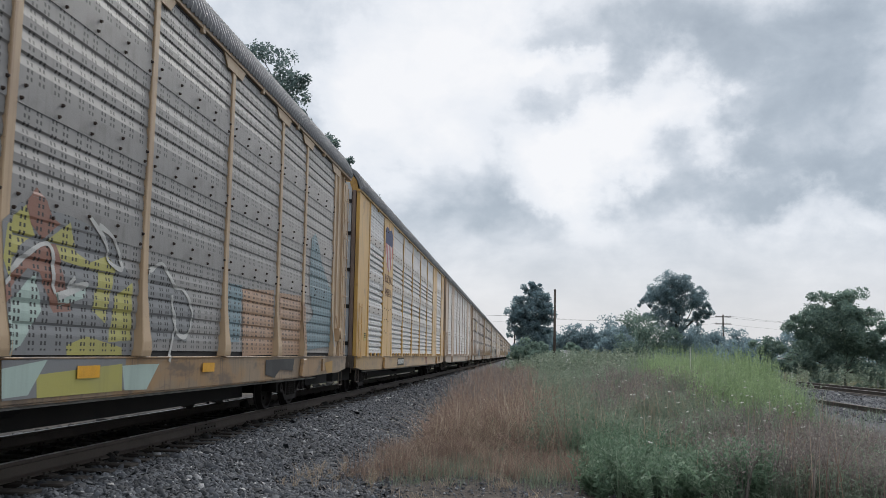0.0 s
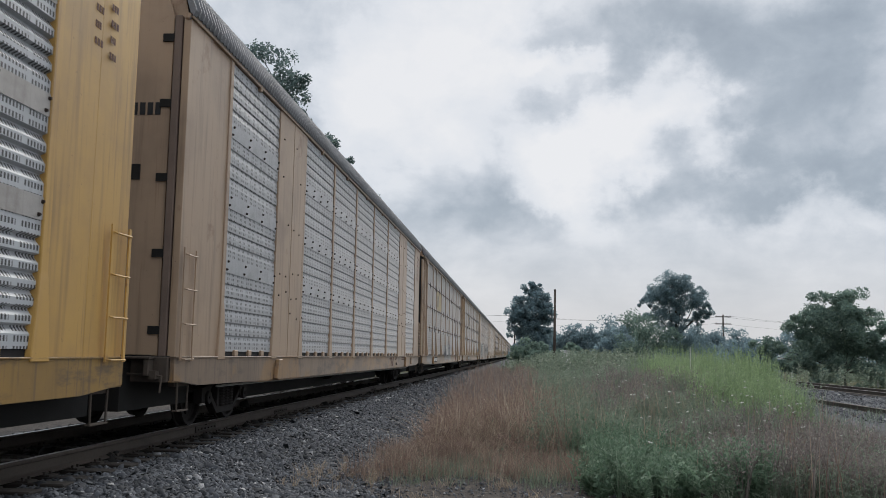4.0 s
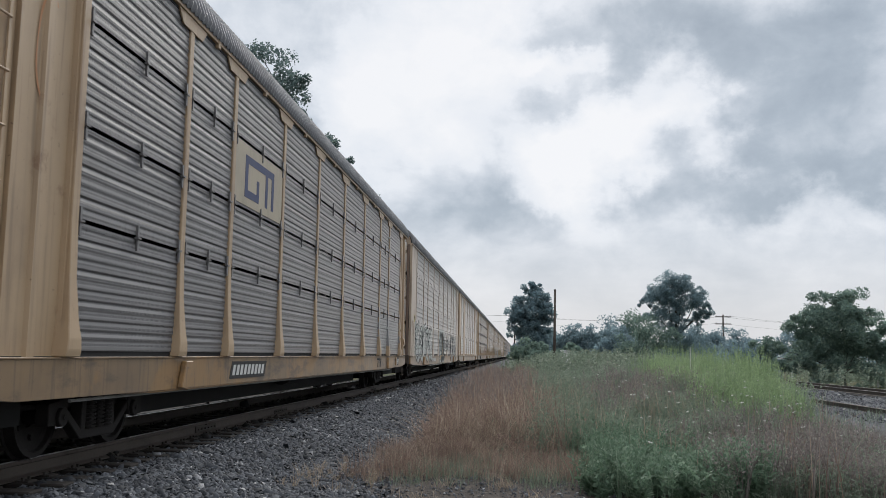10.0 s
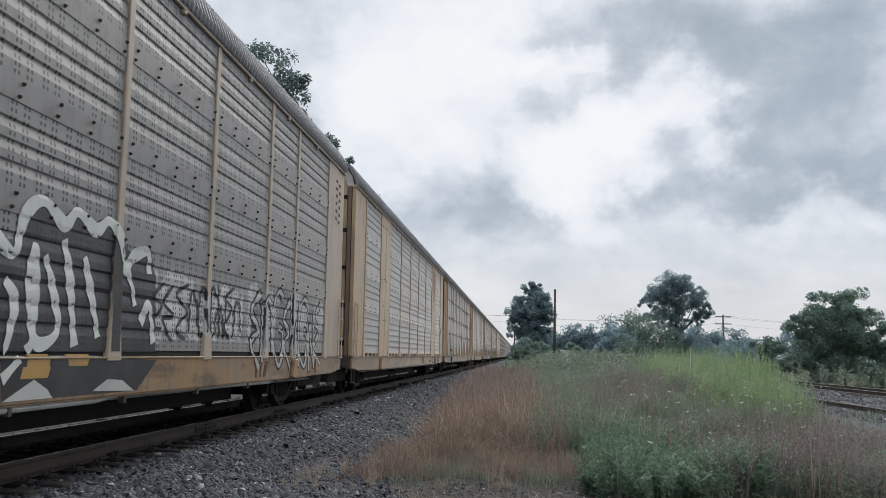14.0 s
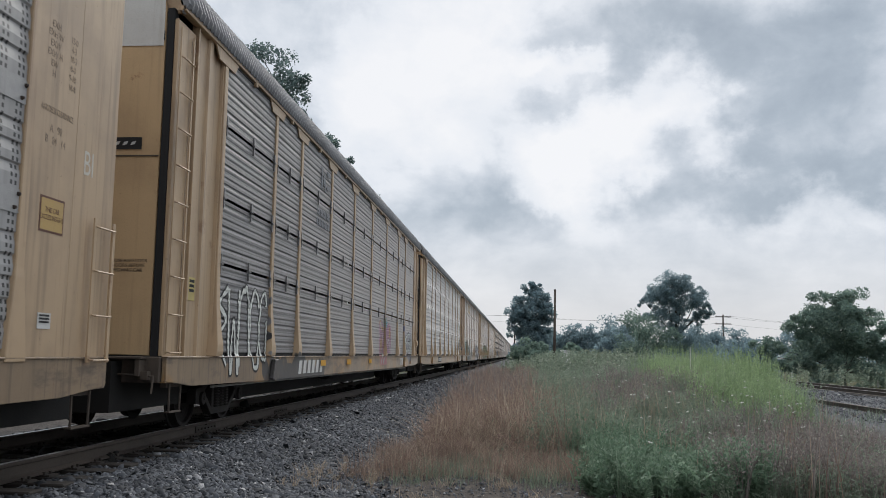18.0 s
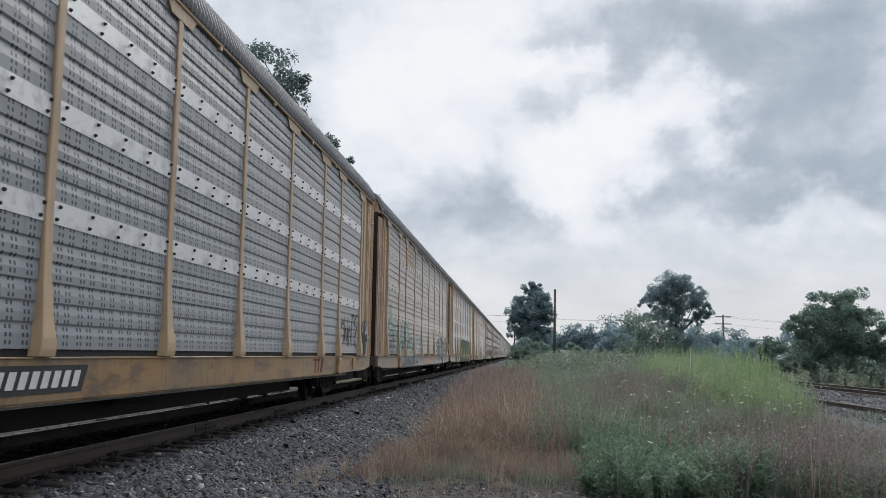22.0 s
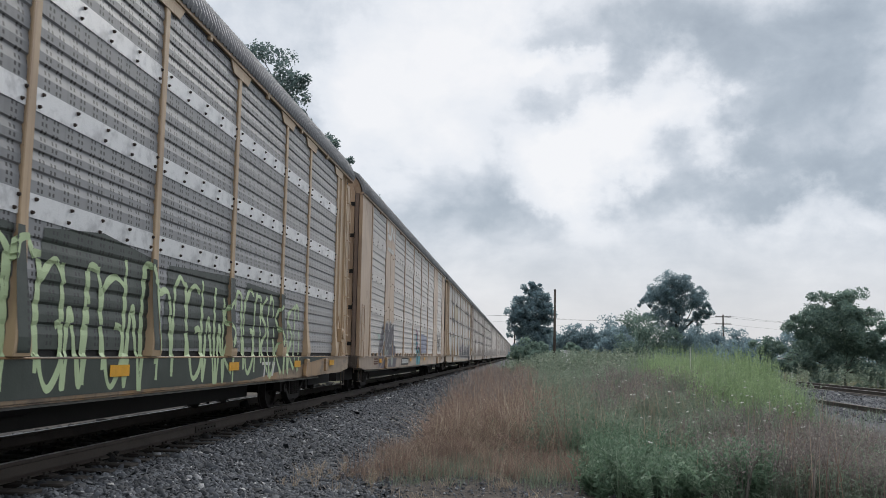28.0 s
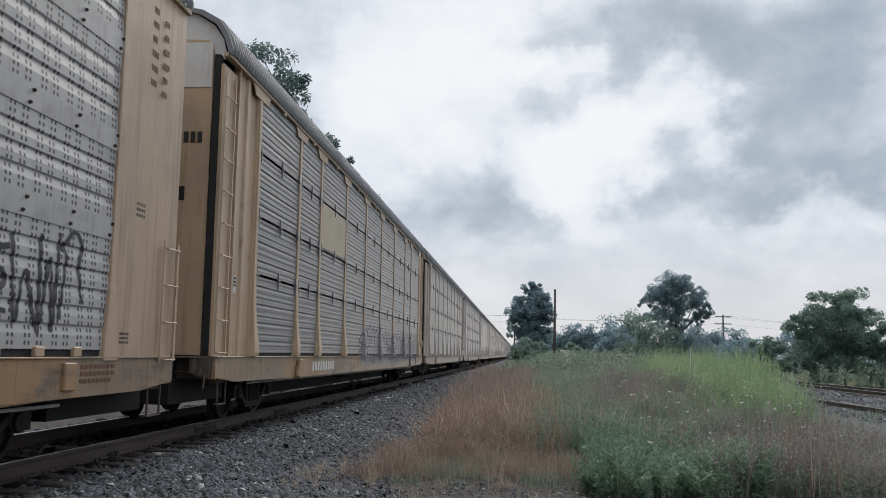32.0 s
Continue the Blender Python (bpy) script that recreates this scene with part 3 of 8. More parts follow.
blades(x, y, rng.uniform(0.25, 0.80, len(x)) * swell(x, y), 0.014, 0.40, GREEN, "green_grass", "green grass blades among the leafy weeds")
# grey-green growth over the rise
x, y = patch(620, -0.1, 4.6, 14.4, 21, 1.0, lambda x, y: right_edge(x, y) & (x > 0.45 + rng.normal(0, 0.35, len(x))))
bushy(x, y, rng.uniform(0.55, 0.95, len(x)) * swell(x, y), 6, 15, 0.10, 0.022, OLIVE, "grey_green_weeds", "waist-high grey-green weeds on the rise", 0.36, 0.7)
x, y = patch(1100, 0.2, 8.0, 20, 46, 1.4, right_edge)
bushy(x, y, rng.uniform(0.65, 1.15, len(x)) * swell(x, y), 6, 13, 0.14, 0.032, OLIVE, "grey_green_weeds", "waist-high grey-green weeds on the rise", 0.40, 0.6)
x, y = patch(5200, 0.5, 6.0, 14.0, 32, 1.3, right_edge, 0.22)
blades(x, y, rng.uniform(0.5, 1.15, len(x)) * swell(x, y), 0.010, 0.35, OLIVE, "grey_green_grass", "tall grey-green grass among the weeds")
x, y = patch(900, 0.8, 4.2, 13.5, 26, 1.2, right_edge, 0.3)
blades(x, y, rng.uniform(0.7, 1.2, len(x)) * swell(x, y), 0.009, 0.35, STRAW, "pale_stalks", "pale dry stalks standing among the weeds")
# purple-brown seed heads
x, y = patch(430, 2.3, 5.4, 10.4, 16.0, 1.0, lambda x, y: right_edge(x, y) & (x > 2.35 + 0.25 * np.sin(y * 2.1)))
bushy(x, y, rng.uniform(0.55, 0.98, len(x)) * swell(x, y), 6, 12, 0.075, 0.022, PLUM, "seedy_weeds", "purple-brown seedy weeds with wiry stems", 0.42, 1.0, 0.35)
x, y = patch(330, 2.2, 5.4, 10.3, 15.5, 1.0, right_edge)
bushy(x, y, rng.uniform(0.35, 0.7, len(x)), 6, 13, 0.08, 0.018, OLIVE, "green_undergrowth", "grey-green leaves under the seedy weeds", 0.42, 0.7)
x, y = patch(1500, 2.4, 6.0, 10.4, 19, 1.0, right_edge, 0.2)
blades(x, y, rng.uniform(0.35, 0.95, len(x)) * swell(x, y), 0.012, 0.40, BROWN, "mixed_dry_grass", "brown grass mixed into the weeds")
x, y = patch(330, 1.7, 4.3, 18.5, 27, 1.0)
bushy(x, y, rng.uniform(0.85, 1.2, len(x)) * swell(x, y), 7, 12, 0.08, 0.022, PLUM, "seedy_weeds", "purple-brown seedy weeds with wiry stems", 0.38, 1.0, 0.3)
# bright goldenrod
stand = lambda x, y: (x > 3.5 + 0.35 * np.sin(y * 1.3) + 0.04 * (y - 18)) & (x < 5.35 + (y - 17.5) * 0.17)
x, y = patch(1250, 3.4, 9.2, 17.0, 32, 1.1, stand)
bushy(x, y, rng.uniform(1.15, 1.65, len(x)) * np.clip((y - 11) / 9, 0.6, 1) * (0.9 + 0.16 * np.sin(x * 2.1 + y * 0.6)), 7, 22, 0.10, 0.022, LIME, "goldenrod", "bright yellow-green upright weeds on the rise", 0.17, 1.0, 0.1)
# farther off
x, y = patch(1900, 1.5, 9.5, 44, 110, 1.0, None, 1.0)
weeds(x, y, tall_of(x, 0.9, 1.7), 16, 0.05, OLIVE, "far_weeds", "distant grey-green weeds along the verge", 0.3)
x, y = patch(1100, -0.4, 3.0, 45, 130, 1.0, None, 0.9)
weeds(x, y, tall_of(x, 0.6, 1.2), 14, 0.05, OLIVE, "far_dry_weeds", "distant weeds beside the track", 0.3)
x, y = patch(2200, 17.5, 34, 38, 95, 1.0, None, 1.0)
weeds(x, y, tall_of(x, 0.5, 1.4), 14, 0.05, OLIVE, "far_weeds", "green weeds behind the second track", 0.3)
x, y = patch(1500, 6.0, 9.0, 15, 60, 1.3, None, 0.3)
blades(x, y, tall_of(x, 0.1, 0.4), 0.012, 0.6, OLIVE, "siding_grass", "thin grass in the siding gravel")


def flower_heads():
    """Flat white umbels on thin stalks, standing over the weeds."""
    s = Shape()
    r = random.Random(5)
    for k in range(230):
        x = r.uniform(1.6, 7.4)
        y = 11.5 + 26 * r.random() ** 1.4
        if x > 4.7 + (y - 13) * 0.19:
            continue
        z = float(height(x, y)) + r.uniform(0.45, 1.12)
        w = r.uniform(0.007, 0.018)
        tx, ty = r.uniform(-0.5, 0.5), r.uniform(-0.5, 0.2)
        for j in range(7):
            a = j * 0.898
            d = 0 if j == 6 else w
            cx, cy = x + d * math.cos(a), y + d * math.sin(a)
            h = z + (d * math.cos(a) * tx + d * math.sin(a) * ty)
            q = w * 0.55
            s.quad((cx - q, cy - q, h - q * ty), (cx + q, cy - q, h - q * ty), (cx + q, cy + q, h + q * ty + 0.01), (cx - q, cy + q, h + q * ty + 0.01))
    me = s.mesh("white_flowers")
    me.materials[0] = WHITE
    tagged(new("white_flowers", me), "small white umbel flowers scattered over the weeds", "flowers", kind="stuff")


flower_heads()

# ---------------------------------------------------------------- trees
# distance haze is mixed into these leaf colours: paler and bluer than real leaves
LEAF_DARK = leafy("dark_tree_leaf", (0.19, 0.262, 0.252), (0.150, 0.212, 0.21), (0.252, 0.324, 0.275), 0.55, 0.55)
LEAF_HAZE = leafy("hazy_tree_leaf", (0.32, 0.435, 0.475), (0.265, 0.37, 0.41), (0.40, 0.50, 0.50), 0.6, 0.68)
LEAF_MID = leafy("green_bush_leaf", (0.265, 0.365, 0.305), (0.205, 0.295, 0.255), (0.36, 0.45, 0.345), 0.6, 0.6)
BARK = worn("grey_bark", (0.085, 0.080, 0.075), (0.05, 0.047, 0.045), 0.9, 0, 3, 0.6, 0.4)


def leaf_cloud(centres, radii, per, size, seed):
    """Small folded leaves thrown round the ends of the twigs."""
    g = np.random.default_rng(seed)
    k = len(centres) * per
    c = np.repeat(np.asarray(centres, float), per, 0)
    d = g.normal(0, 1, (k, 3))
    d /= np.linalg.norm(d, axis=1)[:, None]
    p = c + d * (np.repeat(np.asarray(radii, float), per) * g.uniform(0.15, 1.0, k) ** 0.6)[:, None] * (1, 1, 0.8)
    u = g.normal(0, 1, (k, 3))
    u /= np.linalg.norm(u, axis=1)[:, None]
    w = np.cross(u, g.normal(0, 1, (k, 3)))
    w /= np.linalg.norm(w, axis=1)[:, None]
    s = (size * g.uniform(0.55, 1.3, k))[:, None]
    v = np.stack([p - u * s, p + w * s * 0.55, p + u * s, p - w * s * 0.55], 1)
    return from_arrays("crown", v.reshape(-1, 3), np.arange(k * 4).reshape(-1, 4), 4)


def tree(name, x, y, base, top, crown, trunk, leaf, per, mat, label, seed, clumps=60, gaps=0.0, category="tree"):
    """crown: lumps as (dx, dy, z, radius); limbs run from the trunk to the lumps and on to the clumps."""
    r = random.Random(seed)
    t = tagged(new(name), label, category)
    t.matrix_basis = pose(x, y, base)
    s = Shape()
    fork = min(c[2] for c in crown) - base
    mid = Vector((r.uniform(-0.2, 0.2), 0, max(0.6, fork * 0.9)))
    s.tube((0, 0, -0.3), mid, trunk, 9, trunk * 0.75)
    centres, radii = [], []
    total = sum(c[3] ** 2 for c in crown)
    for dx, dy, z, rad in crown:
        hub = Vector((dx, dy, z - base))
        knee = mid.lerp(hub, 0.5) + Vector((r.uniform(-0.2, 0.2) * rad, 0, 0.15 * rad))
        s.tube(mid, knee, trunk * 0.38, 6, trunk * 0.26)
        s.tube(knee, hub, trunk * 0.26, 6, trunk * 0.10)
        for j in range(max(5, int(clumps * rad * rad / total))):
            d = Vector((r.gauss(0, 1), r.gauss(0, 1), r.gauss(0, 1))).normalized()
            p = hub + d * rad * r.uniform(0.3, 1.04)
            if r.random() < gaps:
                continue
            centres.append(p[:])
            radii.append(rad * r.uniform(0.26, 0.46))
            if j % 2 == 0:
                s.tube(hub.lerp(p, 0.15), p, trunk * 0.06, 4, trunk * 0.02, False)
    part("trunk", s.mesh("trunk", 0, True), BARK, t)
    part("crown", leaf_cloud(centres, radii, per, leaf, seed), mat, t)
    return t


# the big trees behind the train
tree("tall_tree", -19.5, 62, -0.5, 23, [(1.6, 0, 20.8, 2.6), (3.2, 0, 18.8, 2.0), (-2.6, 0, 21.0, 2.4), (-1.2, 1, 17.0, 3.0), (2.6, 1, 15.4, 3.2), (-4.0, 0, 16, 3.5), (3.9, 0, 17.2, 1.2)], 0.42, 0.13, 150, LEAF_DARK, "tall broad-leaved tree behind the train", 3, 190, 0.14)
tree("tall_tree", -23.4, 108, -0.5, 28, [(0.1, 0, 26.3, 1.5), (-1.6, 0, 23.6, 2.4), (1.9, 0, 23.4, 1.4), (-3, 0, 20, 4.0), (2.4, 0, 19.0, 3.0)], 0.4, 0.17, 140, LEAF_DARK, "farther tall tree rising over the train", 4, 110, 0.1)
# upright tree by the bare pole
tree("dense_tree", 1.35, 112, -0.5, 10, [(0.2, 0, 9.7, 0.8), (0.1, 0, 8.9, 1.2), (1.0, 0, 8.0, 1.5), (-0.9, 0, 7.4, 1.5), (1.5, 0, 6.2, 1.5), (-1.5, 0, 5.6, 1.7), (0.2, 0, 6.2, 1.9), (1.4, 0, 4.2, 1.4), (-1.4, 0, 3.8, 1.3), (0.3, 0, 2.8, 2.1)], 0.2, 0.13, 150, LEAF_HAZE, "dense upright dark green tree by a pole", 5, 230)
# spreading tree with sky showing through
tree("open_tree", 20.4, 122, -0.5, 12, [(-0.5, 0, 11.0, 1.9), (1.3, 0, 10.7, 1.8), (-2.5, 0, 9.2, 2.0), (-4.0, 0, 8.5, 1.0), (0.1, 0, 8.8, 2.2), (2.8, 0, 8.8, 1.7), (3.8, 0, 7.4, 1.2), (3.3, 0, 6.8, 1.1), (2.3, 0, 6.0, 1.2), (-1.8, 0, 6.6, 1.6), (-3.0, 0, 6.6, 1.0), (0.2, 0, 6.2, 1.5), (0.1, 0, 4.4, 1.4), (-1.1, 0, 9.4, 1.4)], 0.24, 0.105, 150, LEAF_HAZE, "spreading tree with sky through its crown", 6, 340, 0.12)
# round bush at the side
tree("broad_bush_tree", 20.6, 60, -0.5, 5.6, [(-0.2, 0, 4.5, 1.4), (0.9, 0, 4.3, 1.4), (-1.5, 0, 4.2, 1.4), (-0.4, -0.6, 3.2, 1.6), (1.0, -0.6, 2.8, 1.5), (2.0, 0, 3.1, 1.3), (-2.8, 0, 3.1, 1.3), (0, 0, 2.2, 1.8), (2.4, 0, 1.7, 1.4), (-1.8, 0, 1.6, 1.6), (-4.2, 0.5, 1.9, 1.0), (-5.0, 1, 1.5, 0.8), (-1.6, -0.5, 0.5, 1.3), (1.2, -0.5, 0.4, 1.4), (2.9, 0, 0.5, 1.1), (-3.4, 0, 0.6, 1.1)], 0.09, 0.085, 230, LEAF_MID, "broad rounded dark green bush tree", 12, 260, 0.05)
# hedgerow along the horizon
for k, (hx, hy, hz, hr) in enumerate([(1.0, 95, 1.5, 1.45), (2.2, 90, 0.9, 1.1), (4.2, 75, 1.4, 0.9), (8.0, 150, 3.9, 2.6), (5.0, 160, 3.8, 2.6), (2.6, 165, 3.4, 2.4), (11.0, 150, 3.8, 2.6), (14.6, 150, 4.6, 3.0), (18.2, 150, 5.2, 3.2), (16.2, 118, 3.6, 2.9), (13.0, 122, 3.2, 2.0),
                                      (22.4, 120, 2.6, 2.4), (25.6, 140, 3.4, 2.8), (29.4, 140, 3.3, 2.6), (32.5, 140, 3.0, 2.5), (36.5, 150, 1.8, 2.0), (17.2, 70, 1.6, 1.5), (39.0, 130, 3.4, 3.2), (44, 130, 3.4, 3.0)]):
    tree("hedge_bush", hx, hy, -0.5, hz + hr, [(0, 0, hz, hr), (-hr * 0.8, 0, hz * 0.75, hr * 0.75), (hr * 0.8, 0, hz * 0.7, hr * 0.8), (0, 0, hz * 0.35, hr)], 0.14, 0.065 + 0.0008 * hy, 85, (LEAF_HAZE, LEAF_MID)[k in (0, 1, 2, 8, 9, 18, 19, 20)], "bushy hedgerow shrub on the horizon", 20 + k, 95, 0.05, "bush")
g = random.Random(9)
cs, rs = [], []
for k in range(900):
    a = g.uniform(-70, 260)
    yy = 330 + g.uniform(-25, 25)
    cs.append((a, yy, g.uniform(-0.5, 5.5 + 2.2 * math.sin(a * 0.11) + 1.5 * math.sin(a * 0.31))))
    rs.append(g.uniform(1.2, 2.6))
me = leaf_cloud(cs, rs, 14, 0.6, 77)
me.materials[0] = LEAF_HAZE
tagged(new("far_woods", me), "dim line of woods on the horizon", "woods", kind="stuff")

# ---------------------------------------------------------------- poles, wires, fence
WOOD = worn("weathered_pole_wood", (0.085, 0.07, 0.06), (0.045, 0.038, 0.034), 0.9, 0, 3, 0.6, 0.3)
WIRE = worn("dark_cable", (0.05, 0.05, 0.055), (0.03, 0.03, 0.03), 0.6, 0, 3, 0.3, 0.1, False)
PALE = worn("pale_painted_metal", (0.62, 0.63, 0.62), (0.35, 0.35, 0.34), 0.6, 0, 2, 0.5, 0.2)

bare = tagged(new("wooden_pole"), "bare dark wooden pole without arms", "pole")
bare.matrix_basis = pose(2.60, 70, -0.5)
part("shaft", Shape().tube((0, 0, -0.3), (0.05, 0, 6.65), 0.115, 9, 0.085).mesh("shaft", 0, True), WOOD, bare)
part("cap", Shape().tube((0.05, 0, 6.65), (0.05, 0, 6.70), 0.10, 9, 0.08).mesh("cap"), IRON, bare, "dark iron pole cap")


def utility_pole(x, y, top):
    p = tagged(new("utility_pole"), "wooden utility pole with two crossarms", "utility pole")
    p.matrix_basis = pose(x, y, -0.5)
    part("shaft", Shape().tube((0, 0, -0.3), (0, 0, top), 0.17, 8, 0.12).mesh("shaft", 0, True), WOOD, p)
    for z in (top - 0.35, top - 1.5):
        a = part("crossarm", Shape().box(-1.25, 1.25, -0.22, -0.10, z - 0.07, z + 0.07).mesh("crossarm", 0.01), WOOD, p)
        for dx in (-1.1, -0.5, 0.5, 1.1):
            part("insulator", Shape().tube((dx, -0.16, z + 0.07), (dx, -0.16, z + 0.25), 0.06, 6, 0.04).mesh("insulator"), PALE, a)
    return p


utility_pole(32.7, 150, 8.7)
utility_pole(62.0, 150, 8.6)
utility_pole(-1.0, 165, 9.0)


def wire(a, b, sag, r=0.013):
    cu = bpy.data.curves.new("power_line", "CURVE")
    cu.dimensions, cu.bevel_depth, cu.bevel_resolution = "3D", r, 1
    sp = cu.splines.new("POLY")
    sp.points.add(16)
    for i in range(17):
        t = i / 16
        p = Vector(a).lerp(Vector(b), t)
        sp.points[i].co = (p.x, p.y, p.z - 4 * sag * t * (1 - t), 1)
    cu.materials.append(WIRE)
    tagged(new("power_line", cu), "thin dark sagging overhead wire", "wire", "overhead wires")


for z, dx in ((8.0, -1.1), (8.0, 1.1), (6.85, -0.5)):
    wire((32.7 + dx, 149.8, z), (-1.0 + dx, 164.8, z + 0.3), 0.9)
    wire((32.7 + dx, 149.8, z), (62.0 + dx, 149.8, z - 0.1), 1.0)
    wire((-1.0 + dx, 164.8, z + 0.3), (-34.0 + dx, 180, z + 3.2), 0.8)


def fence(x0, x1, y, z0, z1, step):
    f = tagged(new("white_fence"), "low white rail fence behind the weeds", "fence")
    post = Shape().box(-0.06, 0.06, -0.05, 0.05, z0, z1).mesh("post", 0.01)
    k = int((x1 - x0) / step)
    for i in range(k + 1):
        part("post", post, PALE, f, "", pose(x0 + i * step, y, 0))
    for z in (z1 - 0.12, (z0 + z1) / 2 + 0.1):
        part("rail_board", Shape().box(x0 - 0.1, x1 + 0.1, y - 0.09, y - 0.05, z - 0.07, z + 0.07).mesh("rail_board", 0.008), PALE, f)


fence(18.6, 23.2, 80, -0.6, 1.35, 0.9)
fence(22.6, 26.2, 60, -0.6, 1.30, 0.6)
cab = tagged(new("signal_cabinet"), "small pale grey trackside equipment cabinet", "cabinet")
cab.matrix_basis = pose(2.95, 60, 0)
part("body", Shape().box(-0.28, 0.28, -0.25, 0.25, -0.3, 1.42).mesh("body", 0.02), PALE, cab)
part("lid", Shape().box(-0.32, 0.32, -0.29, 0.29, 1.42, 1.48).mesh("lid", 0.01), PALE, cab)
part("footing", Shape().box(-0.34, 0.34, -0.3, 0.3, -0.62, -0.3).mesh("footing", 0.01), IRON, cab)
marker = tagged(new("marker_post"), "slim white plastic marker post", "post")
marker.matrix_basis = pose(4.75, 26, 0)
part("shaft", Shape().tube((0, 0, -0.5), (0, 0, 1.42), 0.012, 6).mesh("shaft"), PALE, marker)

# litter on the bare ground
def litter(x, y, w, d, label, mat):
    t = tagged(new("litter"), label, "litter")
    z = float(height(x, y))
    t.matrix_basis = pose(x, y, z + 0.012, 0, 0, 25)
    s = Shape()
    s.quad((-w, -d, 0), (0, -d * 1.1, 0.035), (0, d, 0.045), (-w, d * 0.8, 0.005))
    s.quad((0, -d * 1.1, 0.035), (w, -d * 0.7, 0.0), (w * 0.9, d, 0.012), (0, d, 0.045))
    me = s.mesh("sheet")
    part("sheet", me, mat, t)


litter(-1.62, 13.3, 0.10, 0.05, "crumpled pale scrap of paper on the ground", PALE)
litter(4.05, 11.5, 0.08, 0.04, "pale scrap of litter in the weeds", PALE)
# ---------------------------------------------------------------- the train
# A railcar's own space: x = 0 on the track's centre line, y = 0 at the coupling ahead of it, z = 0 on the rails.
LONG = 28.06
END = 0.75                      # coupling to end wall
SIDE = 1.50                     # skin of the side panels
SHEETS = (1.09, 2.33, 3.26, 4.30, 5.30)
POSTS = [2.45, 5.18, 7.03, 9.83, 12.63, 15.43, 18.23, 21.03, 22.88, 25.61]

STEEL_DARK = worn("grimy_black_steel", (0.011, 0.0105, 0.010), (0.022, 0.019, 0.017), 0.75, 0.2, 3, 0.6, 0.3, False)
WHEEL = worn("rusty_wheel_steel", (0.028, 0.024, 0.022), (0.012, 0.011, 0.010), 0.7, 0.4, 4, 0.6, 0.3, False)
ROOF = worn("galvanised_roof_sheet", (0.19, 0.195, 0.205), (0.12, 0.118, 0.118), 0.6, 0.05, 0.6, 0.6, 0.15, False)
GALV = worn("bare_galvanised_steel", (0.52, 0.54, 0.56), (0.33, 0.34, 0.35), 0.5, 0.45, 1.4, 0.6, 0.15)
BOLT = worn("rusty_bolt", (0.05, 0.035, 0.028), (0.025, 0.02, 0.018), 0.8, 0.2, 5, 0.5, 0.2, False)
RUBBER = worn("black_rubber", (0.02, 0.02, 0.021), (0.04, 0.038, 0.036), 0.7, 0, 5, 0.5, 0.2, False)
PIPE_WHITE = worn("pale_grey_pipe", (0.45, 0.45, 0.43), (0.25, 0.24, 0.22), 0.6, 0.2, 3, 0.6, 0.2, False)
YELLOW_TAPE = worn("amber_reflective_tape", (0.72, 0.36, 0.02), (0.45, 0.24, 0.03), 0.4, 0, 4, 0.4, 0.2)
INK = worn("black_stencil_paint", (0.018, 0.018, 0.02), (0.04, 0.036, 0.034), 0.7, 0, 3, 0.5, 0.2)
INK_BROWN = worn("dull_brown_stencil_paint", (0.13, 0.060, 0.042), (0.10, 0.055, 0.04), 0.7, 0, 3, 0.5, 0.2)
MAROON = worn("maroon_stencil_paint", (0.17, 0.03, 0.025), (0.12, 0.04, 0.035), 0.7, 0, 3, 0.5, 0.2)
CHALK = worn("white_stencil_paint", (0.62, 0.62, 0.60), (0.42, 0.40, 0.37), 0.7, 0, 3, 0.6, 0.2)
NAVY = worn("navy_blue_paint", (0.030, 0.045, 0.13), (0.06, 0.07, 0.13), 0.6, 0, 3, 0.5, 0.2)
SIGN_RED = worn("faded_red_paint", (0.42, 0.055, 0.075), (0.35, 0.12, 0.12), 0.6, 0, 2, 0.6, 0.2)
DOOR_WHITE = worn("dull_white_door_paint", (0.60, 0.60, 0.58), (0.40, 0.37, 0.33), 0.55, 0, 1.2, 0.5, 0.15)


def spray(n, car, colour, tags):
    """Spray-paint lettering over a colour: the filled ground of each piece. tag: y0, y1, z0, z1, fill, outline, ground, letter width, letter height."""
    co = n.tree.nodes.new("ShaderNodeTexCoord")
    co.object = car
    p = co.outputs["Object"]
    x, y, z = n.split(p)
    for k, (y0, y1, z0, z1, fill, line, ground, lw, lh) in enumerate(tags):
        lw, lh = lw * 1.05, lh * 1.5
        wob = n.math("MULTIPLY", n.math("SUBTRACT", n.noise(p, 1.7, 3), 0.5), 0.9)
        yy, zz = n.math("ADD", y, wob), n.math("SUBTRACT", z, wob)
        inside = n.math("MULTIPLY", n.smooth(yy, y0, y0 + 0.04), n.smooth(yy, y1, y1 - 0.04))
        inside = n.math("MULTIPLY", inside, n.math("MULTIPLY", n.smooth(zz, z0, z0 + 0.04), n.smooth(zz, z1, z1 - 0.04)))
        cloud = n.noise(n.join(n.math("MULTIPLY", y, 1.0 / lw), n.math("MULTIPLY", z, 1.0 / lh), 3.0 * k), 0.9, 3)
        body = n.mix(n.smooth(cloud, 0.46, 0.52), ground, fill)
        alpha = n.math("MULTIPLY", inside, n.smooth(n.noise(p, 5, 4), 0.25, 0.5, 0.70, 0.97))
        colour = n.mix(alpha, colour, body)
    return colour


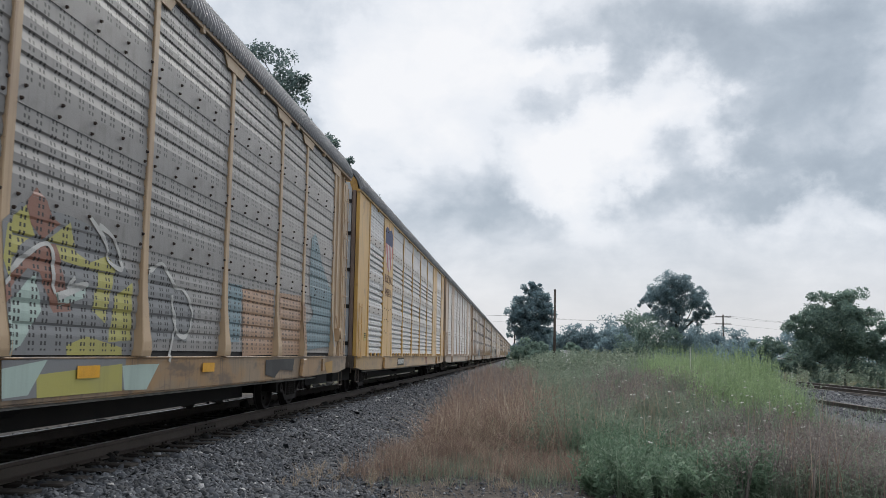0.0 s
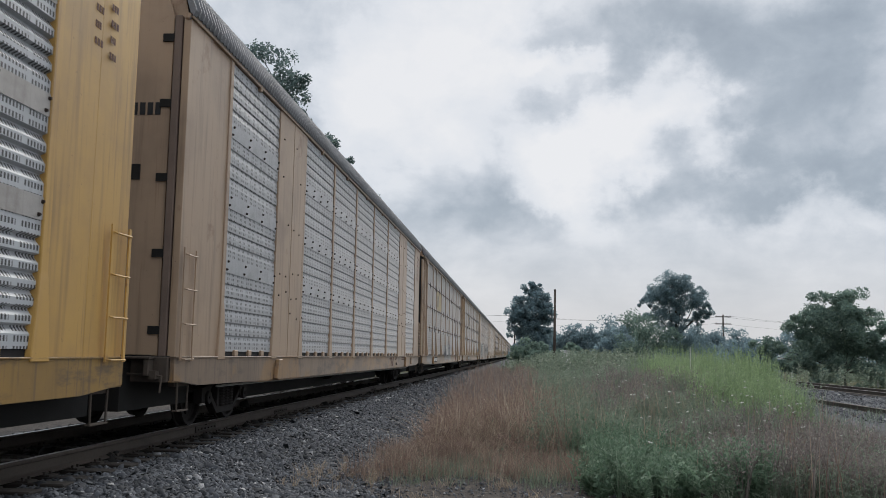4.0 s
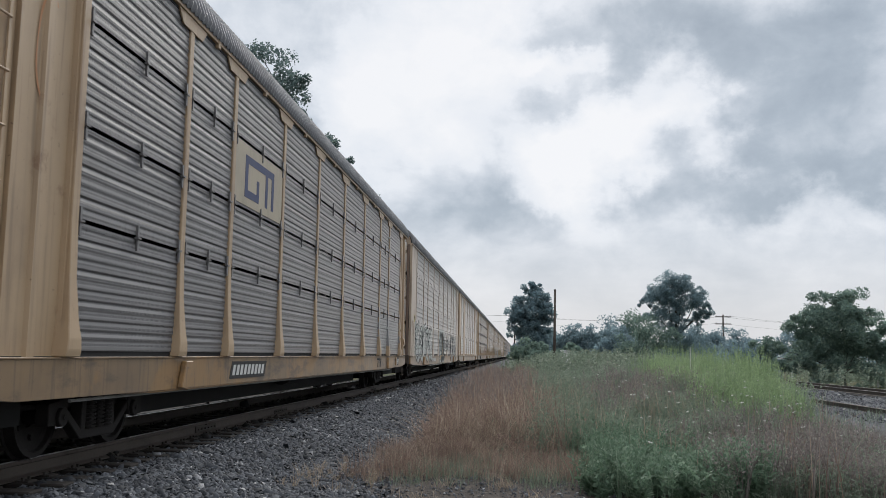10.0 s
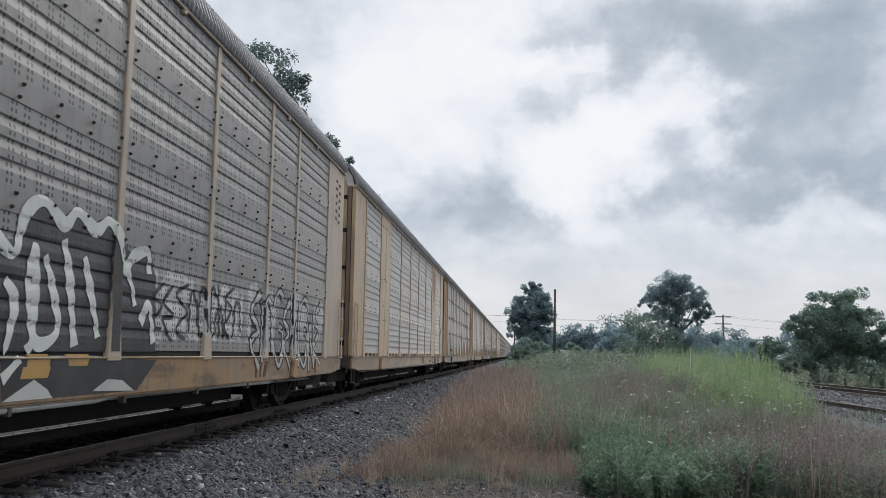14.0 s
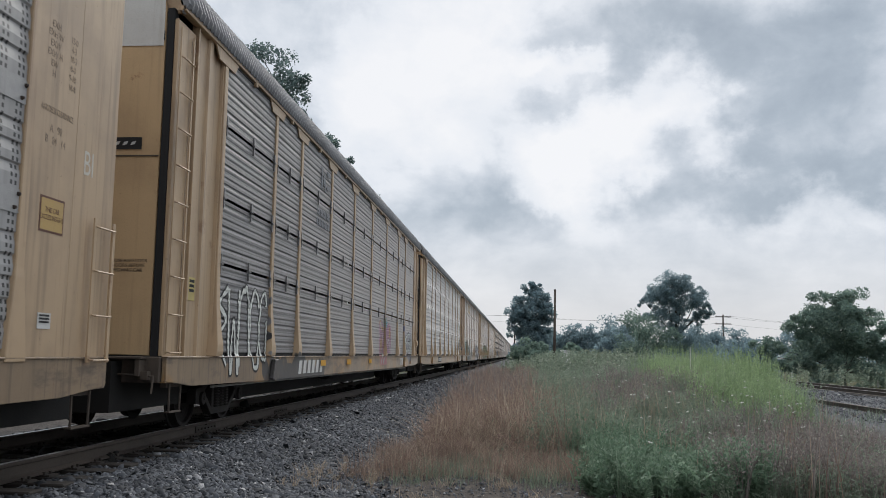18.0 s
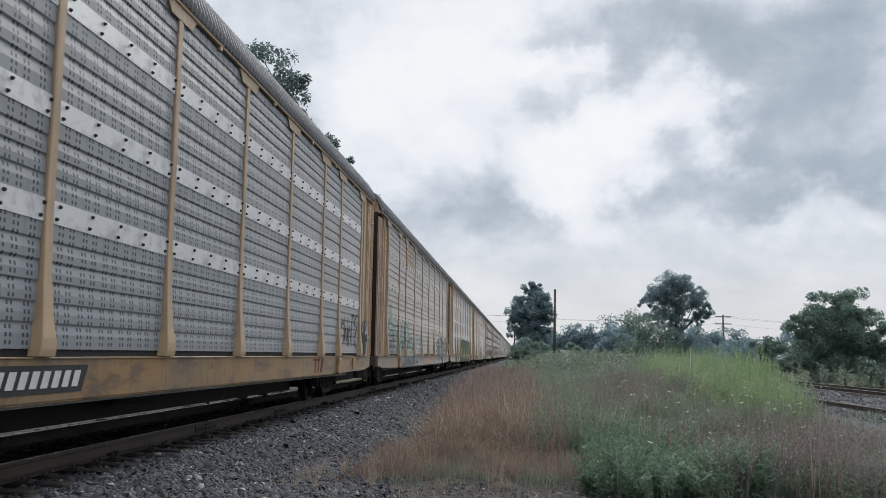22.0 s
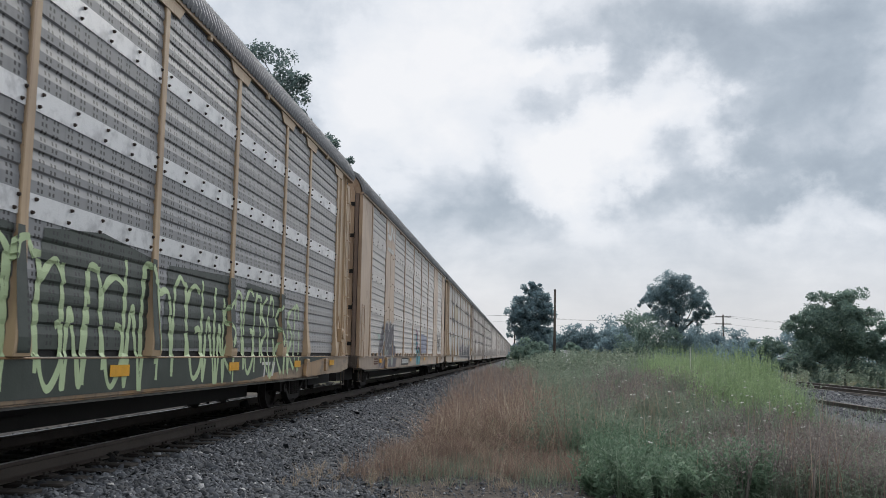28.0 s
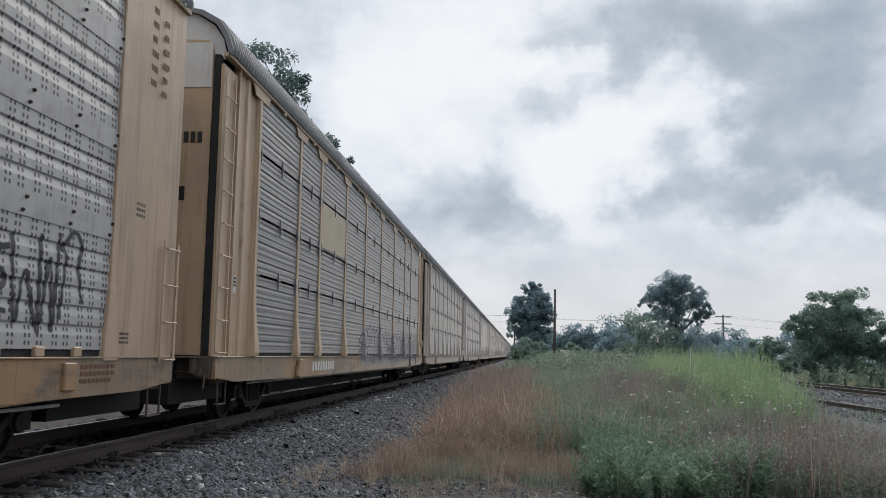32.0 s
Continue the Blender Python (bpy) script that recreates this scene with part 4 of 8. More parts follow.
def perforation(n, y, z, style):
    """The pattern of punched holes: 1 in a hole."""
    def cellwise(v, pitch):
        return n.math("ABSOLUTE", n.math("SUBTRACT", n.math("FRACT", n.math("DIVIDE", v, pitch)), 0.5))

    if style == "rows":
        dy, dz = cellwise(y, 0.052), cellwise(z, 0.088)
        hole = n.math("MULTIPLY", n.smooth(dy, 0.24, 0.28, 1.0, 0.0), n.smooth(dz, 0.27, 0.31, 1.0, 0.0))
        group = n.smooth(n.math("FRACT", n.math("DIVIDE", y, 0.47)), 0.80, 0.82, 1.0, 0.0)
        hole = n.math("MULTIPLY", hole, group)
    elif style == "cols":
        dy, dz = cellwise(y, 0.066), cellwise(z, 0.066)
        hole = n.math("MULTIPLY", n.smooth(dy, 0.22, 0.27, 1.0, 0.0), n.smooth(dz, 0.25, 0.30, 1.0, 0.0))
        group = n.smooth(cellwise(n.math("ADD", y, 0.10), 0.231), 0.27, 0.29, 1.0, 0.0)
        hole = n.math("MULTIPLY", hole, group)
    else:
        dy, dz = cellwise(y, 0.036), cellwise(z, 0.059)
        hole = n.math("MULTIPLY", n.smooth(dy, 0.30, 0.36, 1.0, 0.0), n.smooth(dz, 0.19, 0.24, 1.0, 0.0))
    return hole


def panel_material(name, car, base, dark, style, tags, shine=0.25, rough=0.5):
    """Perforated steel side sheet. style: 'rows' of slots at the edges, 'cols' of paired dots, 'fine' lines of pinholes."""
    m, n = material(name)
    p = n.add("ShaderNodeTexCoord").outputs["Object"]
    x, y, z = n.split(p)
    rnd = n.add("ShaderNodeObjectInfo").outputs["Random"]
    c = n.mix(n.math("MULTIPLY", n.smooth(n.noise(p, 0.9, 6, 0.6), 0.40, 0.72), 0.6), base, dark)
    c = n.mix(n.math("MULTIPLY", rnd, 0.35), c, tuple(0.55 * a + 0.45 * b for a, b in zip(base, dark)))
    st = n.smooth(n.noise(n.scaled(p, 12, 12, 0.35), 1.0, 5), 0.48, 0.75)
    c = n.mix(n.math("MULTIPLY", st, 0.45), c, tuple(v * 0.75 for v in dark))
    if tags:
        c = spray(n, car, c, tags)

    hole = perforation(n, y, z, style)
    c = n.mix(hole, c, (0.012, 0.012, 0.013))
    stray = n.add("ShaderNodeTexVoronoi", Vector=n.join(y, z, 0.0), Scale=2.6)
    c = n.mix(n.smooth(stray.outputs["Distance"], 0.04, 0.05, 1.0, 0.0), c, (0.03, 0.024, 0.02))
    surface(n, c, rough * 0.85, shine, n.noise(p, 3.0, 3), 0.005, 0.5, 0.36, 0.8)
    return m


def paint(name, car, base, dirt, tags, rust=None, stained=False):
    m, n = material(name)
    p = n.add("ShaderNodeTexCoord").outputs["Object"]
    c = n.mix(n.math("MULTIPLY", n.smooth(n.noise(p, 0.8, 6, 0.6), 0.40, 0.72), 0.65), base, dirt)
    st = n.smooth(n.noise(n.scaled(p, 9, 9, 0.45), 1.0, 5), 0.50, 0.75)
    c = n.mix(n.math("MULTIPLY", st, 0.55), c, tuple(v * 0.7 for v in dirt))
    rust = rust or (0.19, 0.095, 0.05)
    c = n.mix(n.math("MULTIPLY", n.smooth(n.noise(p, 1.3, 8, 0.7), 0.60, 0.70), 0.6), c, rust)
    run = n.smooth(n.noise(n.scaled(p, 22, 22, 0.7), 1.0, 3), 0.60, 0.72)
    c = n.mix(n.math("MULTIPLY", run, 0.35), c, rust)
    chips = n.smooth(n.noise(p, 18, 5, 0.7), 0.66, 0.70)
    c = n.mix(n.math("MULTIPLY", chips, 0.6), c, (0.09, 0.05, 0.035))
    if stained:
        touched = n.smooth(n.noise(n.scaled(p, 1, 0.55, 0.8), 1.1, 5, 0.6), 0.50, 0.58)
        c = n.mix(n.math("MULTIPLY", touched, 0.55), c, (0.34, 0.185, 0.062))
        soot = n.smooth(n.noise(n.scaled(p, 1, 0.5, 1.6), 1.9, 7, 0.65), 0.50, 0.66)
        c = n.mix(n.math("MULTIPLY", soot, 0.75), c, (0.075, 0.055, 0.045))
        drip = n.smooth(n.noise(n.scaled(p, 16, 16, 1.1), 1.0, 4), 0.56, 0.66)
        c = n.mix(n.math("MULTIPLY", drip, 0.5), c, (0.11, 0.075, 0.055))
    if tags:
        c = spray(n, car, c, tags)
    surface(n, c, 0.55, 0.0, n.noise(p, 2.2, 3), 0.004, 0.40, 0.22, 0.35)
    return m


CACHE = {}


def cached(key, make):
    if key not in CACHE:
        CACHE[key] = make()
    return CACHE[key]


def sheet_profile(i, kind):
    """The side sheet's section: depth below the skin against height."""
    z0, z1 = SHEETS[i], SHEETS[i + 1]
    pts = [(0.0, z0 + 0.012)]
    if kind == "fine":
        z0, z1 = z0 + (0.0 if i == 0 else 0.022), z1 - (0.022 if i < 3 else 0.0)
        pts = [(0.0, z0)]
        k = int((z1 - z0 - 0.06) / 0.092)
        step = (z1 - z0 - 0.06) / k
        for j in range(k):
            a = z0 + 0.03 + j * step
            d = 0.012 if j % 3 == 1 else 0.006
            pts += [(0.0, a + step * 0.12), (-d, a + step * 0.55), (-d, a + step * 0.66), (0.0, a + step * 0.86)]
        return pts + [(0.0, z1)]
    if kind == "rows" and i == 3:
        pts += [(0.0, z0 + 0.30), (-0.012, z0 + 0.33), (-0.012, z1 - 0.33), (0.0, z1 - 0.30)]
        return pts + [(0.0, z1)]
    lo, hi = z0 + (0.20 if i else 0.12), z1 - (0.20 if i < 3 else 0.10)
    k = max(3, round((hi - lo) / (0.165 if kind == "rows" else 0.19)))
    step = (hi - lo) / k
    for j in range(k):
        a = lo + j * step
        if kind == "rows":
            pts += [(0.0, a + step * 0.12), (-0.044, a + step * 0.50), (-0.044, a + step * 0.58), (0.0, a + step * 0.70)]
        else:
            pts += [(0.0, a + step * 0.12), (-0.014, a + step * 0.52), (-0.014, a + step * 0.60), (0.0, a + step * 0.70)]
    return pts + [(0.0, z1 - 0.012)]


def sheet_mesh(i, w, kind):
    def make():
        s = Shape()
        pts = sheet_profile(i, kind)
        i0 = len(s.v)
        for d, z in pts:
            s.v += [(SIDE + d, 0.02, z), (SIDE + d, w - 0.02, z), (SIDE + d - 0.012, w - 0.02, z), (SIDE + d - 0.012, 0.02, z)]
        for j in range(len(pts) - 1):
            a = i0 + 4 * j
            s.f += [(a + q, a + (q + 1) % 4, a + 4 + (q + 1) % 4, a + 4 + q) for q in range(4)]
        s.f += [(i0, i0 + 3, i0 + 2, i0 + 1), tuple(i0 + 4 * (len(pts) - 1) + q for q in range(4))]
        return s.mesh("side_sheet")

    return cached(("sheet", i, round(w, 2), kind), make)


def band_mesh(w):
    def make():
        a, b, h = 0.03, w - 0.03, 0.105
        return Shape().prism([(a, -h + 0.03), (a + 0.05, -h), (b - 0.05, -h), (b, -h + 0.03), (b, h - 0.03), (b - 0.05, h), (a + 0.05, h), (a, h - 0.03)], 0, SIDE + 0.001, SIDE + 0.008).mesh("joint_band")

    return cached(("band", round(w, 2)), make)


def bolts_mesh(w):
    def make():
        s = Shape()
        k = max(3, round(w / 0.62))
        for j in range(k):
            for dz in (-0.06, 0.06):
                y = 0.14 + (w - 0.28) * j / (k - 1) + (0.05 if dz > 0 else 0)
                s.tube((SIDE + 0.008, y, dz), (SIDE + 0.034, y, dz), 0.021, 5, 0.012)
        return s.mesh("bolts")

    return cached(("bolts", round(w, 2)), make)


def post_mesh(kind):
    """Hat-section post; the foot spreads over the side sill."""
    def make():
        s = Shape()
        if kind == "N":
            rows = [(1.036, 0.150, 1.590), (1.10, 0.145, 1.602), (1.20, 0.130, 1.602), (1.36, 0.105, 1.580), (1.75, 0.078, 1.545), (2.3, 0.075, 1.527), (5.34, 0.072, 1.522)]
        else:
            rows = [(0.99, 0.17, 1.540), (1.06, 0.165, 1.540), (1.70, 0.085, 1.530), (1.78, 0.072, 1.524), (5.34, 0.070, 1.522)]
        i = len(s.v)
        for z, w, x in rows:
            s.v += [(1.44, -w, z), (x, -w * 0.92, z), (x, w * 0.92, z), (1.44, w, z)]
        for j in range(len(rows) - 1):
            a = i + 4 * j
            s.f += [(a + q, a + (q + 1) % 4, a + 4 + (q + 1) % 4, a + 4 + q) for q in range(4)]
        s.f += [(i, i + 3, i + 2, i + 1), tuple(i + 4 * (len(rows) - 1) + q for q in range(4))]
        return s.mesh("side_post", 0.008)

    return cached(("post", kind), make)


def roof_mesh():
    half = [(1.55, 5.34), (1.575, 5.40), (1.50, 5.62), (1.36, 5.84), (1.10, 5.99), (0.6, 6.09), (0.0, 6.12)]
    prof = half + [(-a, b) for a, b in reversed(half[:-1])]
    k = len(prof)
    y0, y1, pitch = END + 0.02, LONG - END - 0.02, 0.14
    v, f = [], []
    rows = []
    y = y0
    while y < y1 - pitch:
        rows += [(y, 0.0), (y + pitch * 0.45, 0.0), (y + pitch * 0.55, 0.030), (y + pitch * 0.85, 0.030)]
        y += pitch
    rows.append((y1, 0.0))
    for y, up in rows:
        for j, (a, b) in enumerate(prof):
            out = up if 0 < j < k - 1 else up * 0.6
            v.append((a + out * (a / 1.6), y, b + out * 0.75))
    for i in range(len(rows) - 1):
        f += [(i * k + j, i * k + j + 1, (i + 1) * k + j + 1, (i + 1) * k + j) for j in range(k - 1)]
    return from_arrays("roof", v, f, 4)


def end_outline(inset):
    half = [(1.46, 1.04), (1.46, 5.34), (1.40, 5.60), (1.26, 5.80), (1.02, 5.95), (0.56, 6.05), (0.0, 6.08)]
    return [(max(0, a - inset), b) for a, b in half]


def ladder_mesh(z0, z1, step, y0, y1, x, stile=0.02):
    def make():
        s = Shape()
        for y in (y0, y1):
            s.box(x - 0.008, x + 0.008, y - stile, y + stile, z0, z1)
        z = z0 + 0.03
        while z < z1:
            s.tube((x + 0.01, y0, z), (x + 0.035, y0 + 0.03, z - 0.01), 0.011, 6)
            s.tube((x + 0.035, y0 + 0.03, z - 0.01), (x + 0.035, y1 - 0.03, z - 0.01), 0.011, 6)
            s.tube((x + 0.035, y1 - 0.03, z - 0.01), (x + 0.01, y1, z), 0.011, 6)
            z += step
        return s.mesh("ladder")

    return cached(("ladder", z0, z1, y0, x), make)


def wheel_mesh():
    s = Shape()
    prof = [(0.0, 0.09), (0.05, 0.09), (0.05, 0.11), (0.03, 0.12), (0.01, 0.33), (-0.01, 0.36), (-0.065, 0.365), (-0.065, 0.415), (0.045, 0.425), (0.055, 0.452), (0.075, 0.448), (0.075, 0.36), (0.04, 0.34), (0.06, 0.12), (0.08, 0.09)]
    seg = 28
    for sgn in (-1, 1):
        i = len(s.v)
        for j in range(seg):
            a = 2 * math.pi * j / seg
            for d, r in prof:
                s.v.append((sgn * (0.755 - d), r * math.cos(a), r * math.sin(a)))
        k = len(prof)
        for j in range(seg):
            for q in range(k - 1):
                a, b = i + j * k + q, i + ((j + 1) % seg) * k + q
                s.f.append((a, b, b + 1, a + 1))
        for h in range(5):
            a = 2 * math.pi * h / 5
            s.tube((sgn * 0.765, 0.22 * math.cos(a), 0.22 * math.sin(a)), (sgn * 0.732, 0.22 * math.cos(a), 0.22 * math.sin(a)), 0.035, 6)
    s.tube((-1.05, 0, 0), (1.05, 0, 0), 0.085, 12)
    return s.mesh("wheelset")


WHEELSET = wheel_mesh()

def frame_mesh():
    s = Shape()
    s.prism([(-1.10, 0.34), (-1.10, 0.56), (-0.72, 0.62), (-0.72, 0.42), (-0.78, 0.34)], 0, 0.93, 1.07)
    s.prism([(1.10, 0.34), (1.10, 0.56), (0.72, 0.62), (0.72, 0.42), (0.78, 0.34)], 0, 0.93, 1.07)
    s.prism([(-0.74, 0.50), (-0.74, 0.63), (-0.42, 0.80), (0.42, 0.80), (0.74, 0.63), (0.74, 0.50), (0.40, 0.68), (-0.40, 0.68)], 0, 0.94, 1.06)
    s.prism([(-0.74, 0.42), (-0.40, 0.16), (0.40, 0.16), (0.74, 0.42), (0.74, 0.52), (0.38, 0.26), (-0.38, 0.26), (-0.74, 0.52)], 0, 0.94, 1.06)
    for y in (-0.34, 0.34):
        s.box(0.93, 1.06, y - 0.05, y + 0.05, 0.22, 0.72)
    for y in (-0.865, 0.865):
        s.tube((1.04, y, 0.42), (1.11, y, 0.42), 0.10, 10)
        s.tube((1.11, y, 0.42), (1.125, y, 0.42), 0.035, 6)
    return s.mesh("side_frame", 0.012)


def spring_mesh():
    s = Shape()
    for x in (0.93, 1.05):
        for y in (-0.20, 0.0, 0.20):
            for j in range(7):
                z = 0.27 + j * 0.042
                s.tube((x, y, z), (x, y, z + 0.024), 0.072, 8)
            s.tube((x, y, 0.26), (x, y, 0.57), 0.045, 6)
    s.box(0.86, 1.12, -0.30, 0.30, 0.57, 0.66)
    return s.mesh("spring_nest")


SIDE_FRAME, SPRINGS, ROOF_MESH = frame_mesh(), spring_mesh(), roof_mesh()
BOLSTER = Shape().box(-0.95, 0.95, -0.22, 0.22, 0.50, 0.74).box(-0.6, 0.6, -0.8, 0.8, 0.30, 0.36).mesh("truck", 0.02)
WHEELS = []                    # (wheelset, railcar index, distance behind the coupling)


def truck(car, y, index):
    t = part("truck", BOLSTER, STEEL_DARK, car, "grimy four-wheel truck under the railcar", pose(0, y, 0))
    for rz in (0, 180):
        part("side_frame", SIDE_FRAME, WHEEL, t, "", pose(0, 0, 0, 0, 0, rz))
        part("spring_nest", SPRINGS, WHEEL, t, "", pose(0, 0, 0, 0, 0, rz))
    for dy in (-0.865, 0.865):
        w = part("wheelset", WHEELSET, WHEEL, t, "", pose(0, dy, 0.425))
        WHEELS.append((w, index, y + dy, dy))


def sill_mesh():
    s = Shape()
    out = [(END, 0.74), (END + 0.9, 0.66), (4.5, 0.64), (LONG - 4.5, 0.64), (LONG - END - 0.9, 0.66), (LONG - END, 0.74), (LONG - END, 1.03), (END, 1.03)]
    s.prism(out, 0, 1.47, 1.525)
    s.prism([(a, b) for a, b in ((END, 0.72), (4.5, 0.62), (LONG - 4.5, 0.62), (LONG - END, 0.72), (LONG - END, 0.745), (4.5, 0.645), (LONG - 4.5, 0.645), (END, 0.745))][:4] + [(LONG - END, 0.738), (LONG - 4.5, 0.638), (4.5, 0.638), (END, 0.738)], 0, 1.36, 1.515)
    s.box(1.36, 1.54, END, LONG - END, 1.015, 1.034)
    return s.mesh("side_sill", 0.004)


SILL = sill_mesh()
FAR_SILL = Shape().box(-1.525, -1.42, END, LONG - END, 0.64, 1.03).mesh("far_side_sill")
FLOOR = Shape().box(-1.46, 1.46, END, LONG - END, 0.98, 1.04).mesh("deck")
UPPER_DECK = Shape().box(-1.38, 1.38, END + 0.1, LONG - END - 0.1, 3.24, 3.30).mesh("upper_deck")
# far-side and end boxes are added to block lit ground beneath the car
CENTRE = Shape().box(-0.34, 0.34, 0.5, LONG - 0.5, 0.60, 0.98).box(-0.55, 0.55, 5.7, LONG - 5.7, 0.26, 0.62).box(-1.35, -0.55, 5.9, 11.2, 0.22, 0.62).box(-1.35, -0.55, 11.5, 17.4, 0.19, 0.62).box(-1.35, -0.55, 17.8, LONG - 5.9, 0.22, 0.62).box(-1.30, 1.00, 0.42, 2.65, 0.38, 0.97).box(-1.30, 1.00, LONG - 2.65, LONG - 0.42, 0.38, 0.97)
for k in range(9):
    CENTRE.box(-1.40, 1.40, 5.6 + k * 2.13, 5.72 + k * 2.13, 0.62, 0.98)
CENTRE = CENTRE.mesh("sill_with_blocks")
RESERVOIR = Shape().tube((0.85, 12.6, 0.66), (0.85, 14.0, 0.66), 0.22, 14).tube((0.85, 12.48, 0.66), (0.85, 12.6, 0.66), 0.12, 14, 0.22).tube((0.85, 14.0, 0.66), (0.85, 14.12, 0.66), 0.22, 14, 0.12).mesh("air_reservoir")
COUPLER = Shape().box(-0.10, 0.10, 0.25, 1.3, 0.74, 0.98).prism([(-0.18, 0.30), (-0.18, 0.05), (-0.06, -0.04), (0.10, 0.0), (0.17, 0.10), (0.17, 0.30)], 2, 0.70, 1.02).tube((0.11, 0.05, 0.66), (0.11, 0.05, 1.06), 0.035, 8).mesh("coupler", 0.015)


def hose_mesh():
    s = Shape()
    pts = [Vector((0.38, 0.55, 0.72)), Vector((0.38, 0.42, 0.56)), Vector((0.34, 0.28, 0.42)), Vector((0.26, 0.14, 0.35)), Vector((0.16, 0.02, 0.36))]
    for a, b in zip(pts, pts[1:]):
        s.tube(a, b, 0.03, 8)
    s.box(0.10, 0.18, -0.06, 0.06, 0.33, 0.40)
    return s.mesh("air_hose")


HOSE = hose_mesh()
# the two long far-side boxes are added to block the view beneath
RIGGING = Shape().box(-1.25, -1.02, 1.4, 5.8, 0.30, 0.62).box(-1.30, -1.20, 1.0, 6.0, 0.62, 0.98).box(-0.40, 0.40, 1.5, 2.6, 0.52, 0.62).tube((0.9, 1.8, 0.55), (0.9, 5.6, 0.48), 0.03, 6).tube((-0.2, 1.9, 0.45), (0.9, 1.8, 0.55), 0.035, 6).box(0.5, 0.9, 2.0, 2.4, 0.60, 0.98).mesh("brake_rigging")
HAND_BRAKE = Shape().box(1.50, 1.60, LONG - 2.0, LONG - 1.76, 1.36, 1.66).tube((1.60, LONG - 1.88, 1.52), (1.64, LONG - 1.88, 1.52), 0.11, 12).tube((1.55, LONG - 1.88, 1.36), (1.50, LONG - 1.80, 0.98), 0.014, 5).tube((1.55, LONG - 1.94, 1.66), (1.50, LONG - 1.94, 1.95), 0.016, 5).mesh("hand_brake", 0.006)
STEP = Shape().tube((1.48, 0.98, 1.0), (1.48, 1.0, 0.37), 0.014, 6).tube((1.48, 1.36, 0.82), (1.48, 1.34, 0.37), 0.014, 6).box(1.43, 1.50, 0.98, 1.36, 0.355, 0.372).box(1.38, 1.46, 0.94, 1.40, 0.66, 0.98).mesh("stirrup_step")
LEVER = Shape().tube((1.42, END - 0.12, 0.80), (1.42, END - 0.16, 0.60), 0.013, 6).tube((1.42, END - 0.12, 0.80), (0.35, END - 0.16, 0.86), 0.013, 6).tube((0.35, END - 0.16, 0.86), (0.12, END - 0.40, 0.98), 0.013, 6).box(1.28, 1.36, END - 0.16, END, 0.76, 0.86).mesh("uncoupling_lever")
PLATFORM = Shape().box(-1.30, 1.30, END - 0.22, END - 0.05, 1.00, 1.03).box(-1.28, -1.22, END - 0.2, END - 0.05, 0.80, 1.0).box(1.22, 1.28, END - 0.2, END - 0.05, 0.80, 1.0).mesh("end_platform", 0.006)
GRIME = worn("brown_grime_on_steel", (0.095, 0.075, 0.060), (0.04, 0.034, 0.03), 0.8, 0.1, 3, 0.7, 0.3, False)
EAVE_CLIP = Shape().box(1.50, 1.552, -0.045, 0.045, 5.24, 5.36).mesh("eave_bracket", 0.006)
TAPE = Shape().box(1.547, 1.550, -0.23, 0.23, 0.83, 0.95).mesh("reflector")
HINGE = Shape().box(-0.02, 0.13, -0.03, 0.012, -0.05, 0.05).tube((-0.03, -0.02, -0.09), (-0.03, -0.02, 0.09), 0.03, 8).mesh("hinge")
STRAP = Shape().box(1.505, 1.528, -0.02, 0.02, -0.15, 0.13).box(1.50, 1.545, -0.045, 0.045, -0.02, 0.0).mesh("strap")
# half-dark tan that puts the end wall's shade into the paint
END_SHADE = worn("shaded_end_paint", (0.20, 0.145, 0.115), (0.11, 0.08, 0.066), 0.7, 0, 1.5, 0.6, 0.25)
# near-black colour painted where gaps and slots lie in shade
GAP_SHADE = worn("black_gap_shade", (0.014, 0.014, 0.015), (0.025, 0.024, 0.023), 0.8, 0, 3, 0.3, 0.2, False)


